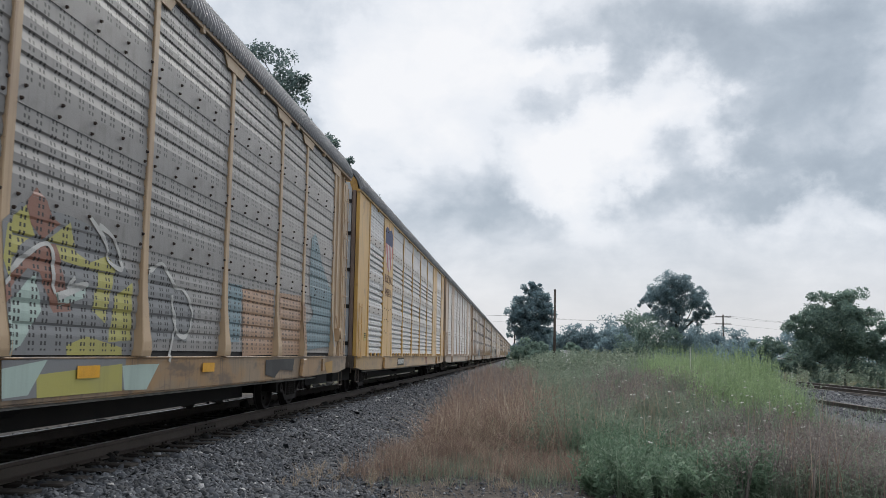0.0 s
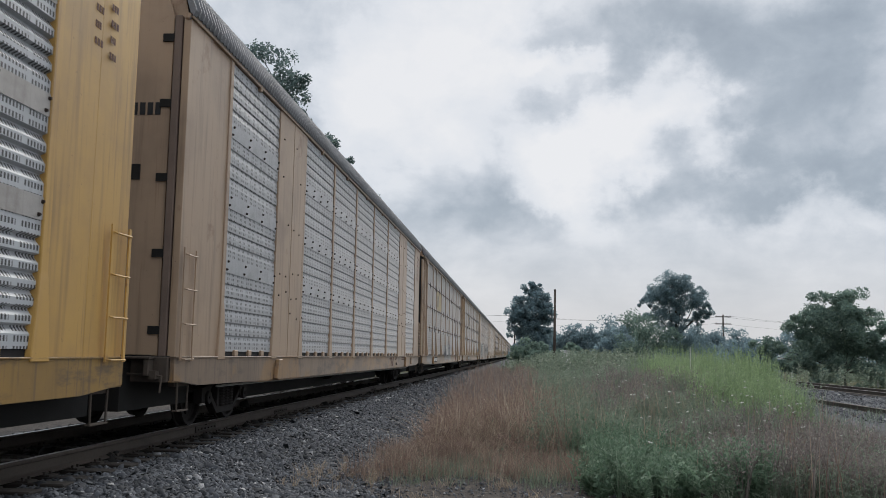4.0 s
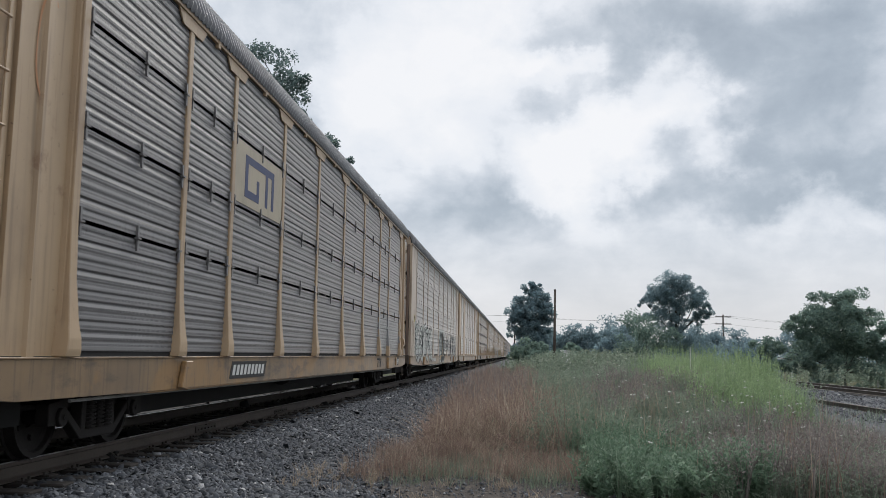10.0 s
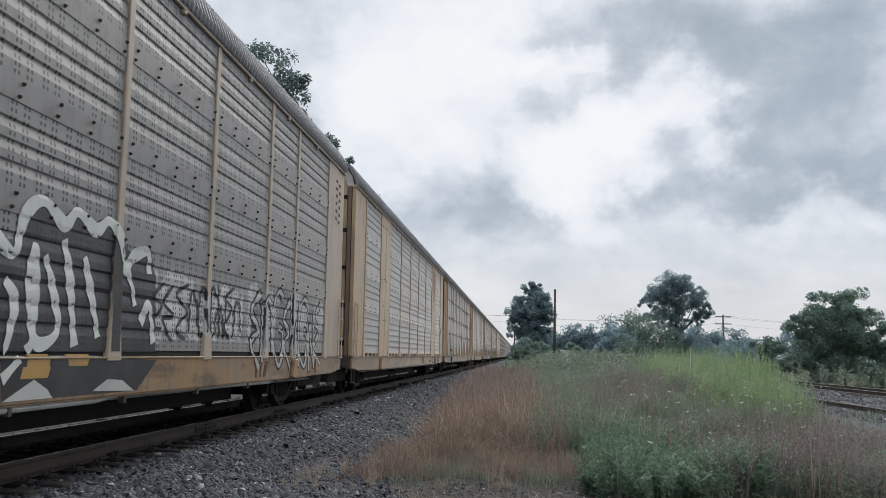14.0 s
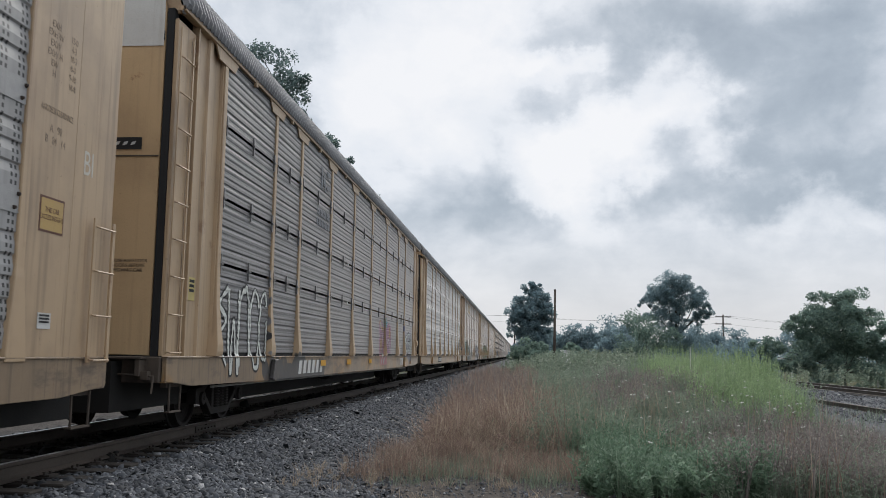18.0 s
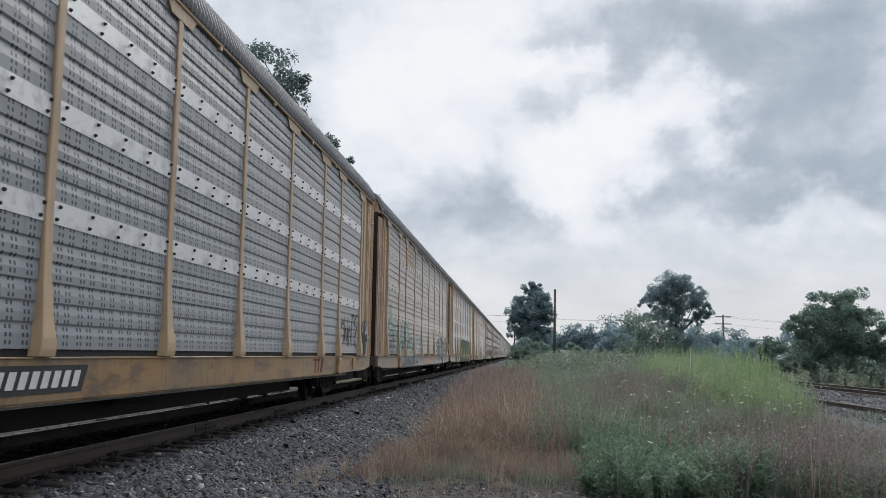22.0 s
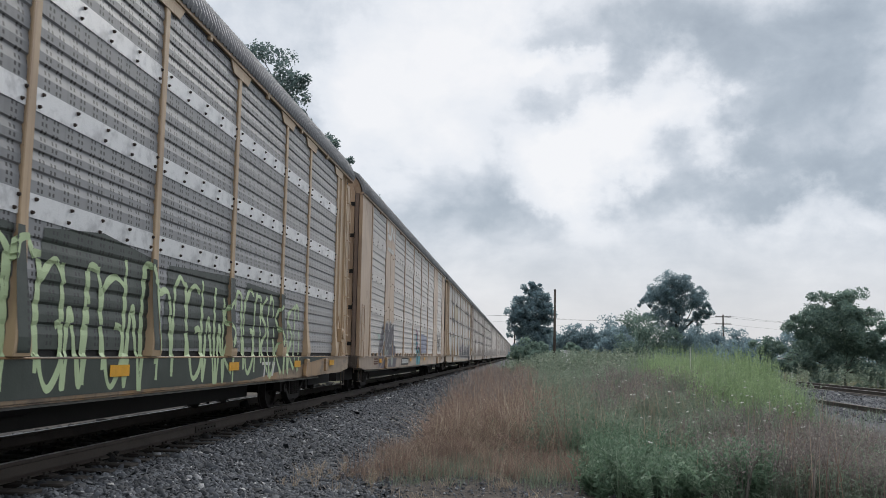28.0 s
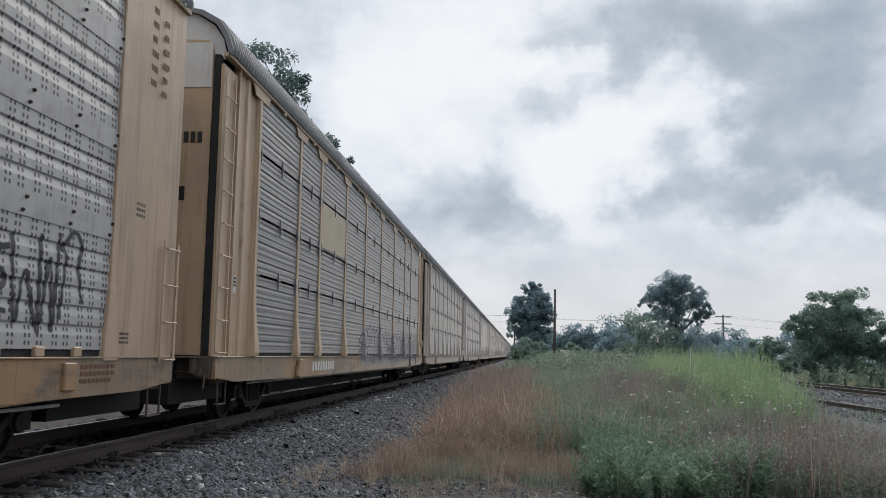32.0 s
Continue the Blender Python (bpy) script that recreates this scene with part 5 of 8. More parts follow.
def car_end(car, tan, door, low, kind, front):
    """End wall with a pair of doors, hinges and lock rods; low: painted only up to the arch."""
    turn = Matrix.Identity(4) if front else pose(0, LONG, 0, 0, 0, 180)
    for sgn in (1, -1):
        pts = [(sgn * a, b) for a, b in end_outline(0.17) if b < 5.5] + [(sgn * 1.22, 5.56), (sgn * 0.02, 5.62), (sgn * 0.02, 1.06)]
        leaf = part("end_door", cached(("leaf", sgn), lambda: Shape().prism(pts, 1, END + 0.03, END + 0.08).mesh("end_door", 0.006)), door, car, "end door leaf", turn)
        if front and kind != "N":
            for z in (1.35, 2.3, 3.25, 4.2, 5.05):
                part("hinge", HINGE, STEEL_DARK, leaf, "", pose(sgn * 1.29 if sgn > 0 else -1.29, END + 0.02, z, 0, 0, 180 if sgn > 0 else 0))
            rod = part("lock_rod", cached(("rod",), lambda: Shape().tube((0.42, END - 0.01, 1.10), (0.42, END - 0.01, 2.05), 0.018, 6).box(0.36, 0.48, END - 0.03, END + 0.03, 1.55, 1.63).box(0.42, 0.72, END - 0.035, END - 0.01, 1.66, 1.70).tube((0.62, END - 0.03, 1.68), (0.62, END - 0.03, 1.86), 0.02, 6).mesh("lock_rod")), STEEL_DARK, leaf, "", pose(0, 0, 0) if sgn > 0 else pose(-0.84, 0, 0))
    arch = end_outline(0.0)
    cap = [(a, b) for a, b in arch if b > 5.3] + [(-a, b) for a, b in reversed(arch[:-1]) if b > 5.3]
    part("end_arch", cached(("arch",), lambda: Shape().prism([(1.46, 5.30)] + cap + [(-1.46, 5.30)], 1, END + 0.09, END + 0.13).mesh("end_arch")), low, car, "", turn)
    if front:
        part("roof_hoop", cached(("hoop",), lambda: hoop_mesh()), ROOF, car)
    # on ladder-ended cars the posts are painted black as the shaded door gap
    for sgn in (1, -1):
        part("corner_post", cached(("corner", sgn), lambda: Shape().box(sgn * 1.31, sgn * 1.405, END, END + 0.14, 1.03, 5.34).mesh("corner_post", 0.01)), GAP_SHADE if kind == "N" else END_SHADE, car, "", turn)
    part("end_sill", cached(("end_sill",), lambda: Shape().box(-1.46, 1.46, END - 0.05, END + 0.10, 0.72, 1.03).mesh("end_sill", 0.01)), GRIME, car, "", turn)
    part("coupler", COUPLER, WHEEL, car, "rusty knuckle coupler", turn)
    part("air_hose", HOSE, RUBBER, car, "", turn)
    part("uncoupling_lever", LEVER, GRIME, car, "", turn)
    part("end_platform", PLATFORM, GRIME, car, "", turn)
    part("stirrup_step", STEP, GRIME, car, "", Matrix.Identity(4) if front else pose(0, LONG - 2.34, 0))


def hoop_mesh():
    s = Shape()
    half = [(1.555, 5.34), (1.58, 5.40), (1.505, 5.63), (1.365, 5.85), (1.10, 6.005), (0.6, 6.105), (0.0, 6.135)]
    pts = half + [(-a, b) for a, b in reversed(half[:-1])]
    for a, b in pts:
        s.v += [(a, END, b), (a, END + 0.10, b), (a * 0.96, END + 0.10, b - 0.06), (a * 0.96, END, b - 0.06)]
    for j in range(len(pts) - 1):
        s.f += [(4 * j + q, 4 * j + (q + 1) % 4, 4 * j + 4 + (q + 1) % 4, 4 * j + 4 + q) for q in range(4)]
    k = 4 * len(pts) - 4
    s.f += [(3, 2, 1, 0), (k, k + 1, k + 2, k + 3)]
    return s.mesh("roof_hoop")


def bars(name, parent, mat, x, y0, y1, z0, z1, count, slant=0.0, label="", fill=0.62):
    """Writing that cannot be read, or is not to be read: plain upright bars in a row."""
    step = (y1 - y0) / count
    w = step * fill
    me = cached(("mark", round(w, 4), round(z1 - z0, 4), slant), lambda: Shape().prism([(0, 0), (w, 0), (w + slant, z1 - z0), (slant, z1 - z0)], 0, 0, 0.003).mesh("stencil_mark"))
    for k in range(count):
        part("stencil_mark", me, mat, parent, label, pose(x, y0 + k * step, z0))


def stripe(name, parent, mat, x, outline, label="", thick=0.003):
    return part(name, Shape().prism(outline, 0, x, x + thick).mesh(name), mat, parent, label)


def side_text(text, size, mat, car, y, z, stretch=1.0, x=1.5275, label=""):
    return lettering("stencil", text, size, mat, car, pose(x, y, z, 90, 0, 90), label, stretch)


def end_text(text, size, mat, car, x, z, label=""):
    return lettering("stencil", text, size, mat, car, pose(x, END + 0.027, z, 90, 0, 0), label)


def railcar(index, kind, style, label, base, dark, tan, tan_dirt, tags, sill=None, door=None, low=None, rust=None, shiny=None, near=True, bare=0.04, rough=0.66):
    car = tagged(new("autorack_railcar"), label, "railcar", "autorack railcars of the train")
    base, dark = tuple(0.72 * v for v in base), tuple(0.66 * v for v in dark)
    skin = panel_material("side_sheet_steel", car, base, dark, style, tags, bare, rough)
    tanm = paint("railcar_paint", car, tan, tan_dirt, tags, rust)
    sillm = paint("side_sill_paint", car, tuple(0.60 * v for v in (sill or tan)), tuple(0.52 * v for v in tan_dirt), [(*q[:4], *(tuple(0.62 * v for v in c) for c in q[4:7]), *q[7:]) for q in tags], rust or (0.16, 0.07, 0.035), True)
    posts = POSTS
    bandm = shiny or worn("joint_band_steel", tuple(1.05 * a for a in base), dark, 0.5, 0.12, 2.5, 0.7, 0.2, dust=0.9)
    part("roof", ROOF_MESH, ROOF, car, "corrugated curved metal roof")
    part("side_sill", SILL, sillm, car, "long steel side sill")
    part("far_side_sill", FAR_SILL, tanm, car)
    part("deck", FLOOR, STEEL_DARK, car)
    part("sill_with_blocks", CENTRE, STEEL_DARK, car)
    part("far_side_wall", cached(("far",), lambda: Shape().box(-1.52, -1.47, END, LONG - END, 1.03, 5.36).mesh("far_side_wall")), skin, car)
    truck(car, 4.15, index)
    truck(car, LONG - 4.15, index)
    for a, b in zip(posts, posts[1:]):
        w = b - a
        if kind == "P" and (a in (5.18, 21.03)):
            q = part("cover_plate", cached(("cover", w), lambda: Shape().box(SIDE - 0.03, SIDE + 0.018, 0.05, w / 2 - 0.006, 1.03, 5.33).mesh("cover_plate", 0.004)), tanm, car, "plain painted steel cover plate", pose(0, a, 0))
            part("cover_plate", cached(("cover2", w), lambda: Shape().box(SIDE - 0.03, SIDE + 0.022, w / 2 + 0.006, w - 0.05, 1.03, 5.33).mesh("cover_plate", 0.004)), tanm, car, "plain painted steel cover plate", pose(0, a, 0))
            if near:
                s = Shape()
                r = random.Random(index)
                for z in (1.75, 2.1, 2.5, 3.3, 4.2, 4.9):
                    for k in range(5):
                        if r.random() < 0.75:
                            yy, zz = 0.2 + k * 0.42 + r.uniform(-0.05, 0.05), z + r.uniform(-0.08, 0.08)
                            s.tube((SIDE + 0.018, yy, zz), (SIDE + 0.036, yy, zz), 0.016, 5)
                tagged(part("bolts", s.mesh("bolts"), BOLT, q), kind="stuff")
            continue
        if near:
            for i in range(4):
                part("side_sheet", sheet_mesh(i, w, style), skin, car, "", pose(0, a, 0))
            if style != "fine":
                for z in SHEETS[1:4]:
                    q = part("joint_band", band_mesh(w), bandm, car, "", pose(0, a, z))
                    tagged(part("bolts", bolts_mesh(w), BOLT, q), kind="stuff")
            else:
                for z in SHEETS[1:4]:
                    part("strap", STRAP, bandm, car, "", pose(0, a + w * 0.52, z))
                    part("strap", STRAP, bandm, car, "", pose(0, a + 0.11, z))
                    part("strap", STRAP, bandm, car, "", pose(0, b - 0.11, z))
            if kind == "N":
                # a black strip stands in for the shade of the eave cutouts
                part("eave_slot", cached(("slot", round(w, 2)), lambda: Shape().box(SIDE - 0.01, SIDE + 0.007, 0.10, w - 0.10, 5.262, 5.292).mesh("eave_slot")), GAP_SHADE, car, "", pose(0, a, 0))
            part("eave_bracket", EAVE_CLIP, tanm, car, "", pose(0, a + w / 2, 0))
        else:
            s = Shape()

            def stack(s=s, w=w):
                for i in range(4):
                    pts = sheet_profile(i, style)
                    i0 = len(s.v)
                    for d, z in pts:
                        s.v += [(SIDE + d, 0.02, z), (SIDE + d, w - 0.02, z)]
                    s.f += [(i0 + 2 * j, i0 + 2 * j + 1, i0 + 2 * j + 3, i0 + 2 * j + 2) for j in range(len(pts) - 1)]
                return s.mesh("side_sheets")

            part("side_sheets", cached(("stack", round(w, 2), style), stack), skin, car, "", pose(0, a, 0))
    for a in posts:
        q = part("side_post", post_mesh("N" if kind == "N" else "P"), tanm, car, "", pose(0, a, 0))
        if near and kind == "N":
            part("post_cap", cached(("cap",), lambda: Shape().prism([(-0.50, 5.30), (-0.34, 5.13), (0.34, 5.13), (0.50, 5.30)], 0, 1.506, 1.528).mesh("post_cap", 0.004)), tanm, q)
    # rail painted black as the shaded slot above the sill
    part("bottom_rail", cached(("rail", kind), lambda: Shape().box(1.40, 1.485, posts[0], posts[-1], 1.034, 1.10).mesh("bottom_rail")), GAP_SHADE, car)
    part("top_rail", cached(("top",), lambda: Shape().box(1.44, 1.545, END, LONG - END, 5.30, 5.37).mesh("top_rail", 0.006)), tanm, car)
    if near and kind == "P":
        tab = cached(("tab",), lambda: Shape().box(1.486, 1.534, -0.075, 0.075, 1.036, 1.125).mesh("hold_down_tab", 0.008))
        for a, b in zip(posts, posts[1:]):
            for k in range(1, 4 if b - a > 2.5 else 3):
                if a not in (5.18, 21.03):
                    part("hold_down_tab", tab, tanm, car, "", pose(0, a + (b - a) * k / (4 if b - a > 2.5 else 3), 0))
    # the ends of the side
    if kind == "N":
        for y0, y1 in ((1.36, posts[0] - 0.05), (posts[-1] + 0.05, LONG - 1.36)):
            def ribbed(y0=y0, y1=y1):
                m = (y0 + y1) / 2
                out = [(1.40, y0), (1.50, y0), (1.50, y0 + 0.05), (1.455, y0 + 0.06), (1.455, m - 0.08), (1.49, m - 0.06), (1.49, m + 0.06), (1.455, m + 0.08), (1.455, y1 - 0.06), (1.50, y1 - 0.05), (1.50, y1), (1.40, y1)]
                return Shape().prism(out, 2, 1.03, 5.33).mesh("end_panel")

            part("end_panel", cached(("endp", y0), ribbed), tanm, car, "ribbed painted end panel of the side")
        for y0, y1 in ((END + 0.005, 1.352), (LONG - 1.352, LONG - END - 0.005)):
            part("ladder_well", cached(("well", y0), lambda: Shape().box(1.41, 1.462, y0, y1, 1.00, 5.20).mesh("ladder_well", 0.008)), tanm, car, "painted plate behind the ladder")
        part("ladder", ladder_mesh(1.06, 5.10, 0.455, 0.80, 1.22, 1.49), tanm, car, "tall steel ladder with round rungs")
        part("ladder", ladder_mesh(1.06, 5.10, 0.455, LONG - 1.22, LONG - 0.80, 1.49), tanm, car, "tall steel ladder with round rungs")
    else:
        for y0, y1, seam in ((END + 0.02, posts[0] - 0.06, 1.62), (posts[-1] + 0.06, LONG - END - 0.02, LONG - 1.62)):
            part("end_plate", cached(("endq", y0), lambda: Shape().box(SIDE - 0.08, SIDE + 0.015, y0, seam - 0.01, 1.03, 5.34).mesh("end_plate", 0.006)), tanm, car, "plain painted end plate of the side")
            part("end_plate", cached(("endr", y0), lambda: Shape().box(SIDE - 0.08, SIDE + 0.003, seam + 0.01, y1, 1.03, 5.34).mesh("end_plate", 0.006)), tanm, car, "plain painted end plate of the side")
        part("ladder", ladder_mesh(0.98, 2.38, 0.43, 0.84, 1.24, 1.56, 0.028), tanm, car, "short steel side ladder")
        part("ladder", ladder_mesh(0.98, 2.38, 0.43, LONG - 1.24, LONG - 0.84, 1.56, 0.028), tanm, car, "short steel side ladder")
    car_end(car, tanm, door or tanm, low or tanm, kind, True)
    car_end(car, tanm, door or tanm, low or tanm, kind, False)
    if near:
        part("upper_deck", UPPER_DECK, STEEL_DARK, car)
        part("brake_rigging", RIGGING, STEEL_DARK, car, "dark rods, levers and added view blocks under the deck")
        part("brake_rigging", RIGGING, STEEL_DARK, car, "dark rods, levers and added view blocks under the deck", pose(0, LONG - 6.9, 0))
        if kind == "N":
            part("hand_brake", HAND_BRAKE, tanm, car, "geared hand brake housing with a hanging chain")
        part("air_reservoir", RESERVOIR, STEEL_DARK, car, "dark air tank slung under the deck")
        part("brake_pipe", cached(("pipe",), lambda: Shape().tube((1.30, 3.0, 0.60), (1.30, LONG - 3.0, 0.57), 0.018, 6).mesh("brake_pipe")), PIPE_WHITE, car)
        part("lift_lug", cached(("lug",), lambda: Shape().prism([(-0.1, 0.66), (0.1, 0.62), (0.24, 0.98), (0.02, 0.98)], 0, 1.53, 1.60).mesh("lift_lug", 0.01)), sillm, car, "", pose(0, 5.3, 0))
        part("lift_lug", cached(("lug",), None), sillm, car, "", pose(0, LONG - 5.3, 0))
        part("retainer_box", cached(("box",), lambda: Shape().box(1.44, 1.56, -0.11, 0.11, 0.72, 0.98).mesh("retainer_box", 0.01)), sillm, car, "", pose(0, LONG - 3.3, 0))
    return car


# paints
TAN, TAN_D = (0.45, 0.32, 0.195), (0.27, 0.19, 0.125)
OLD, OLD_D = (0.41, 0.29, 0.195), (0.25, 0.175, 0.125)
# these two tans are paled and greyed, distance haze put into the paint
ROSE, ROSE_D = (0.43, 0.365, 0.325), (0.29, 0.245, 0.22)
HAZE_TAN, HAZE_TAN_D = (0.50, 0.45, 0.425), (0.37, 0.33, 0.31)
YEL, YEL_D = (0.56, 0.33, 0.085), (0.36, 0.22, 0.085)
BRIGHT = ((0.70, 0.725, 0.75), (0.52, 0.54, 0.56))
DULL = ((0.285, 0.292, 0.305), (0.19, 0.192, 0.198))
BLUISH = ((0.33, 0.36, 0.39), (0.23, 0.245, 0.26))
WARMG = ((0.325, 0.315, 0.305), (0.215, 0.206, 0.196))
DARKG = ((0.245, 0.236, 0.238), (0.165, 0.155, 0.153))
PATCHY = worn("patchy_bare_aluminium", (0.66, 0.66, 0.66), (0.36, 0.36, 0.37), 0.42, 0.4, 5, 0.8, 0.15, False, dust=0.6)
TARNISH = worn("tarnished_warm_steel_band", (0.44, 0.415, 0.39), (0.30, 0.27, 0.245), 0.5, 0.2, 2.5, 0.8, 0.25, dust=0.4)
WHT = (0.40, 0.41, 0.385)

OCHRE = worn("ochre_end_door_paint", (0.56, 0.395, 0.225), (0.37, 0.255, 0.15), 0.5, 0, 0.9, 0.55, 0.2, True, (0.24, 0.12, 0.06))

CARS = []
GAPS = []


def add(gap, *args, **kw):
    c = railcar(len(CARS), *args, **kw)
    CARS.append(c)
    GAPS.append(gap)
    return c


# where each coupling stands at the start; couplings differ by some centimetres of slack
SLACK = {0: 0.10, 2: -0.07, 3: -0.03, 4: -0.14, 5: 0.04, 7: 0.07, 8: -0.08, 9: -0.05, 10: -0.04, 12: 0.06}
G = [-5.80 + LONG * k + SLACK.get(k, 0.0) for k in range(32)]
LAB = "tall enclosed auto-carrier railcar, "
c0 = add(G[0], "N", "cols", LAB + "grey sheets with yellow and orange graffiti", *WARMG, TAN, TAN_D,
         [], door=GALV)
c1 = add(G[1], "P", "rows", LAB + "bright perforated sheets on a yellow frame", *BRIGHT, YEL, YEL_D, [], door=GALV, bare=0.06, rough=0.60, shiny=TARNISH)
c2 = add(G[2], "P", "cols", LAB + "pale perforated sheets on a tan frame", (0.54, 0.55, 0.57), (0.39, 0.395, 0.405), OLD, OLD_D, [], rust=(0.18, 0.08, 0.04), bare=0.10)
c3 = add(G[3], "N", "fine", LAB + "dark grey ribbed slatted sides, tan posts", *DARKG, OLD, OLD_D, [(2.62, 5.0, 0.62, 2.1, (0.34, 0.34, 0.34), (0.45, 0.45, 0.45), (0.26, 0.26, 0.26), 0.6, 0.8), (12, 17, 0.75, 1.7, (0.46, 0.46, 0.46), (0.24, 0.24, 0.25), (0.25, 0.25, 0.26), 0.6, 0.7)], sill=(0.43, 0.275, 0.135), door=OCHRE)
c4 = add(G[4], "N", "fine", LAB + "dark grey ribbed slatted sides, faded tan posts", *DARKG, TAN, TAN_D, [(21, 25.5, 1.35, 2.2, (0.30, 0.30, 0.30), (0.48, 0.48, 0.48), (0.25, 0.25, 0.255), 0.6, 0.7)], sill=(0.43, 0.285, 0.15), door=OCHRE)
c5 = add(G[5], "W", "cols", LAB + "grey sheets with black and white graffiti", *WARMG, (0.46, 0.37, 0.285), (0.30, 0.245, 0.195),
         [(2.2, 9.6, 1.02, 2.45, WHT, (0.05, 0.05, 0.055), (0.42, 0.42, 0.40), 0.62, 1.3), (16.3, 19.8, 1.25, 2.0, (0.50, 0.50, 0.48), (0.20, 0.20, 0.20), (0.40, 0.40, 0.38), 0.45, 0.8), (20.0, 25.4, 1.2, 2.1, (0.42, 0.42, 0.40), (0.13, 0.13, 0.13), (0.10, 0.10, 0.10), 0.55, 0.9)], door=DOOR_WHITE, sill=(0.52, 0.345, 0.19))
c6 = add(G[6], "P", "cols", LAB + "pale perforated sheets, faded tan cover plates", (0.47, 0.465, 0.46), (0.34, 0.335, 0.325), TAN, TAN_D, [], bare=0.10, low=DOOR_WHITE)
c7 = add(G[7], "N", "fine", LAB + "grey slatted sides with pink graffiti low down", (0.25, 0.245, 0.25), (0.17, 0.162, 0.162), TAN, TAN_D,
         [(2.5, 5.1, 1.05, 2.15, (0.12, 0.12, 0.125), (0.50, 0.50, 0.48), (0.20, 0.20, 0.205), 0.5, 0.9), (4.8, 9.6, 0.5, 1.0, (0.07, 0.07, 0.075), (0.13, 0.13, 0.13), (0.06, 0.06, 0.06), 1.2, 0.5), (22.8, 25.0, 0.9, 2.0, (0.10, 0.11, 0.20), (0.45, 0.45, 0.45), (0.20, 0.20, 0.22), 0.45, 0.7)], door=OCHRE)
c8 = add(G[8], "N", "cols", LAB + "bluish grey sheets with bright metal bands", *BLUISH, TAN, TAN_D, [(26.0, 27.2, 1.1, 2.0, (0.14, 0.14, 0.15), (0.30, 0.33, 0.36), (0.30, 0.33, 0.36), 0.5, 0.6)], shiny=PATCHY, sill=(0.45, 0.295, 0.14), door=OCHRE)
c9 = add(G[9], "N", "cols", LAB + "warm grey sheets with pale green graffiti", *WARMG, OLD, OLD_D,
         [(7.6, 13.3, 0.6, 1.8, (0.38, 0.37, 0.345), (0.30, 0.29, 0.27), (0.30, 0.285, 0.265), 0.6, 0.9), (19.5, 25.5, 0.5, 2.0, (0.36, 0.37, 0.40), (0.12, 0.12, 0.15), (0.40, 0.40, 0.42), 0.5, 0.8)], door=OCHRE)
c10 = add(G[10], "N", "cols", LAB + "grey sheets, dark green graffiti along the bottom", *DULL, TAN, TAN_D,
          [], shiny=PATCHY)
c11 = add(G[11], "P", "cols", LAB + "pale sheets with purple and blue graffiti", (0.50, 0.49, 0.485), (0.36, 0.35, 0.34), OLD, OLD_D,
          [], bare=0.08)
c12 = add(G[12], "N", "fine", LAB + "grey slatted sides with scrawled graffiti", (0.285, 0.287, 0.295), (0.19, 0.188, 0.188), (0.45, 0.33, 0.215), (0.28, 0.21, 0.155), [(12, 25, 0.75, 1.9, (0.22, 0.22, 0.23), (0.14, 0.14, 0.145), (0.29, 0.29, 0.295), 0.5, 0.7)], low=DOOR_WHITE)
c13 = add(G[13], "N", "fine", LAB + "grey slatted sides, rusty tan posts", (0.33, 0.325, 0.32), (0.21, 0.20, 0.19), ROSE, ROSE_D, [])
# the farthest cars' sheets and frames are lightened with painted haze
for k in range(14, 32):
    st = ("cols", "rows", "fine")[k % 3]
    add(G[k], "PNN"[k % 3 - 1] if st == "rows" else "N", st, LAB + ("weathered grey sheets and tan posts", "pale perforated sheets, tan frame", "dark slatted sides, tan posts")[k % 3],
        *((0.60, 0.58, 0.555), (0.44, 0.42, 0.40)) if k % 2 else ((0.51, 0.495, 0.475), (0.37, 0.355, 0.34)), (HAZE_TAN, ROSE, HAZE_TAN)[k % 3], (HAZE_TAN_D, ROSE_D, HAZE_TAN_D)[k % 3], [], near=k < 15)

# ---- markings
DARK_PLATE = worn("black_number_plate", (0.02, 0.02, 0.021), (0.05, 0.048, 0.045), 0.6, 0, 3, 0.5, 0.2)


def number_plate(car, y0, y1, z0=0.71, z1=0.96, slant=0.12, count=9):
    q = stripe("number_plate", car, DARK_PLATE, 1.5275, [(y0, z0), (y1, z0), (y1 + slant, z1), (y0 + slant, z1)], "black number plate with white marks")
    bars("number_marks", q, CHALK, 1.532, y0 + 0.12, y1 - 0.02, z0 + 0.05, z1 - 0.05, count, 0.06)


def three_bars(car, y, w, z0, z1, mat=MAROON):
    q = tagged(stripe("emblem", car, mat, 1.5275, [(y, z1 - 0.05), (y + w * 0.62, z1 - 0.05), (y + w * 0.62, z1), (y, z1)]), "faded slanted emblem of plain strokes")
    for a in (0.12, 0.42):
        stripe("stroke", q, mat, 1.5275, [(y + w * a, z0), (y + w * a + 0.07, z0), (y + w * a + 0.11, z1 - 0.05), (y + w * a + 0.04, z1 - 0.05)])
    stripe("stroke", q, mat, 1.5275, [(y + w * 0.66, z0), (y + w * 0.84, z0), (y + w, z1), (y + w * 0.80, z1)])


def tapes(car, ys, x=0.0, z=0.0):
    for y in ys:
        part("reflector", TAPE, YELLOW_TAPE, car, "amber reflective square", pose(x, y, z))


def small_print(car, y, z, rows, w, mat=INK_BROWN, size=0.05, seed=0):
    r = random.Random(seed)
    for k in range(rows):
        bars("small_print", car, mat, 1.5275, y, y + w * r.uniform(0.7, 1), z - k * size * 1.7, z - k * size * 1.7 + size, 8, 0, "", 0.7)


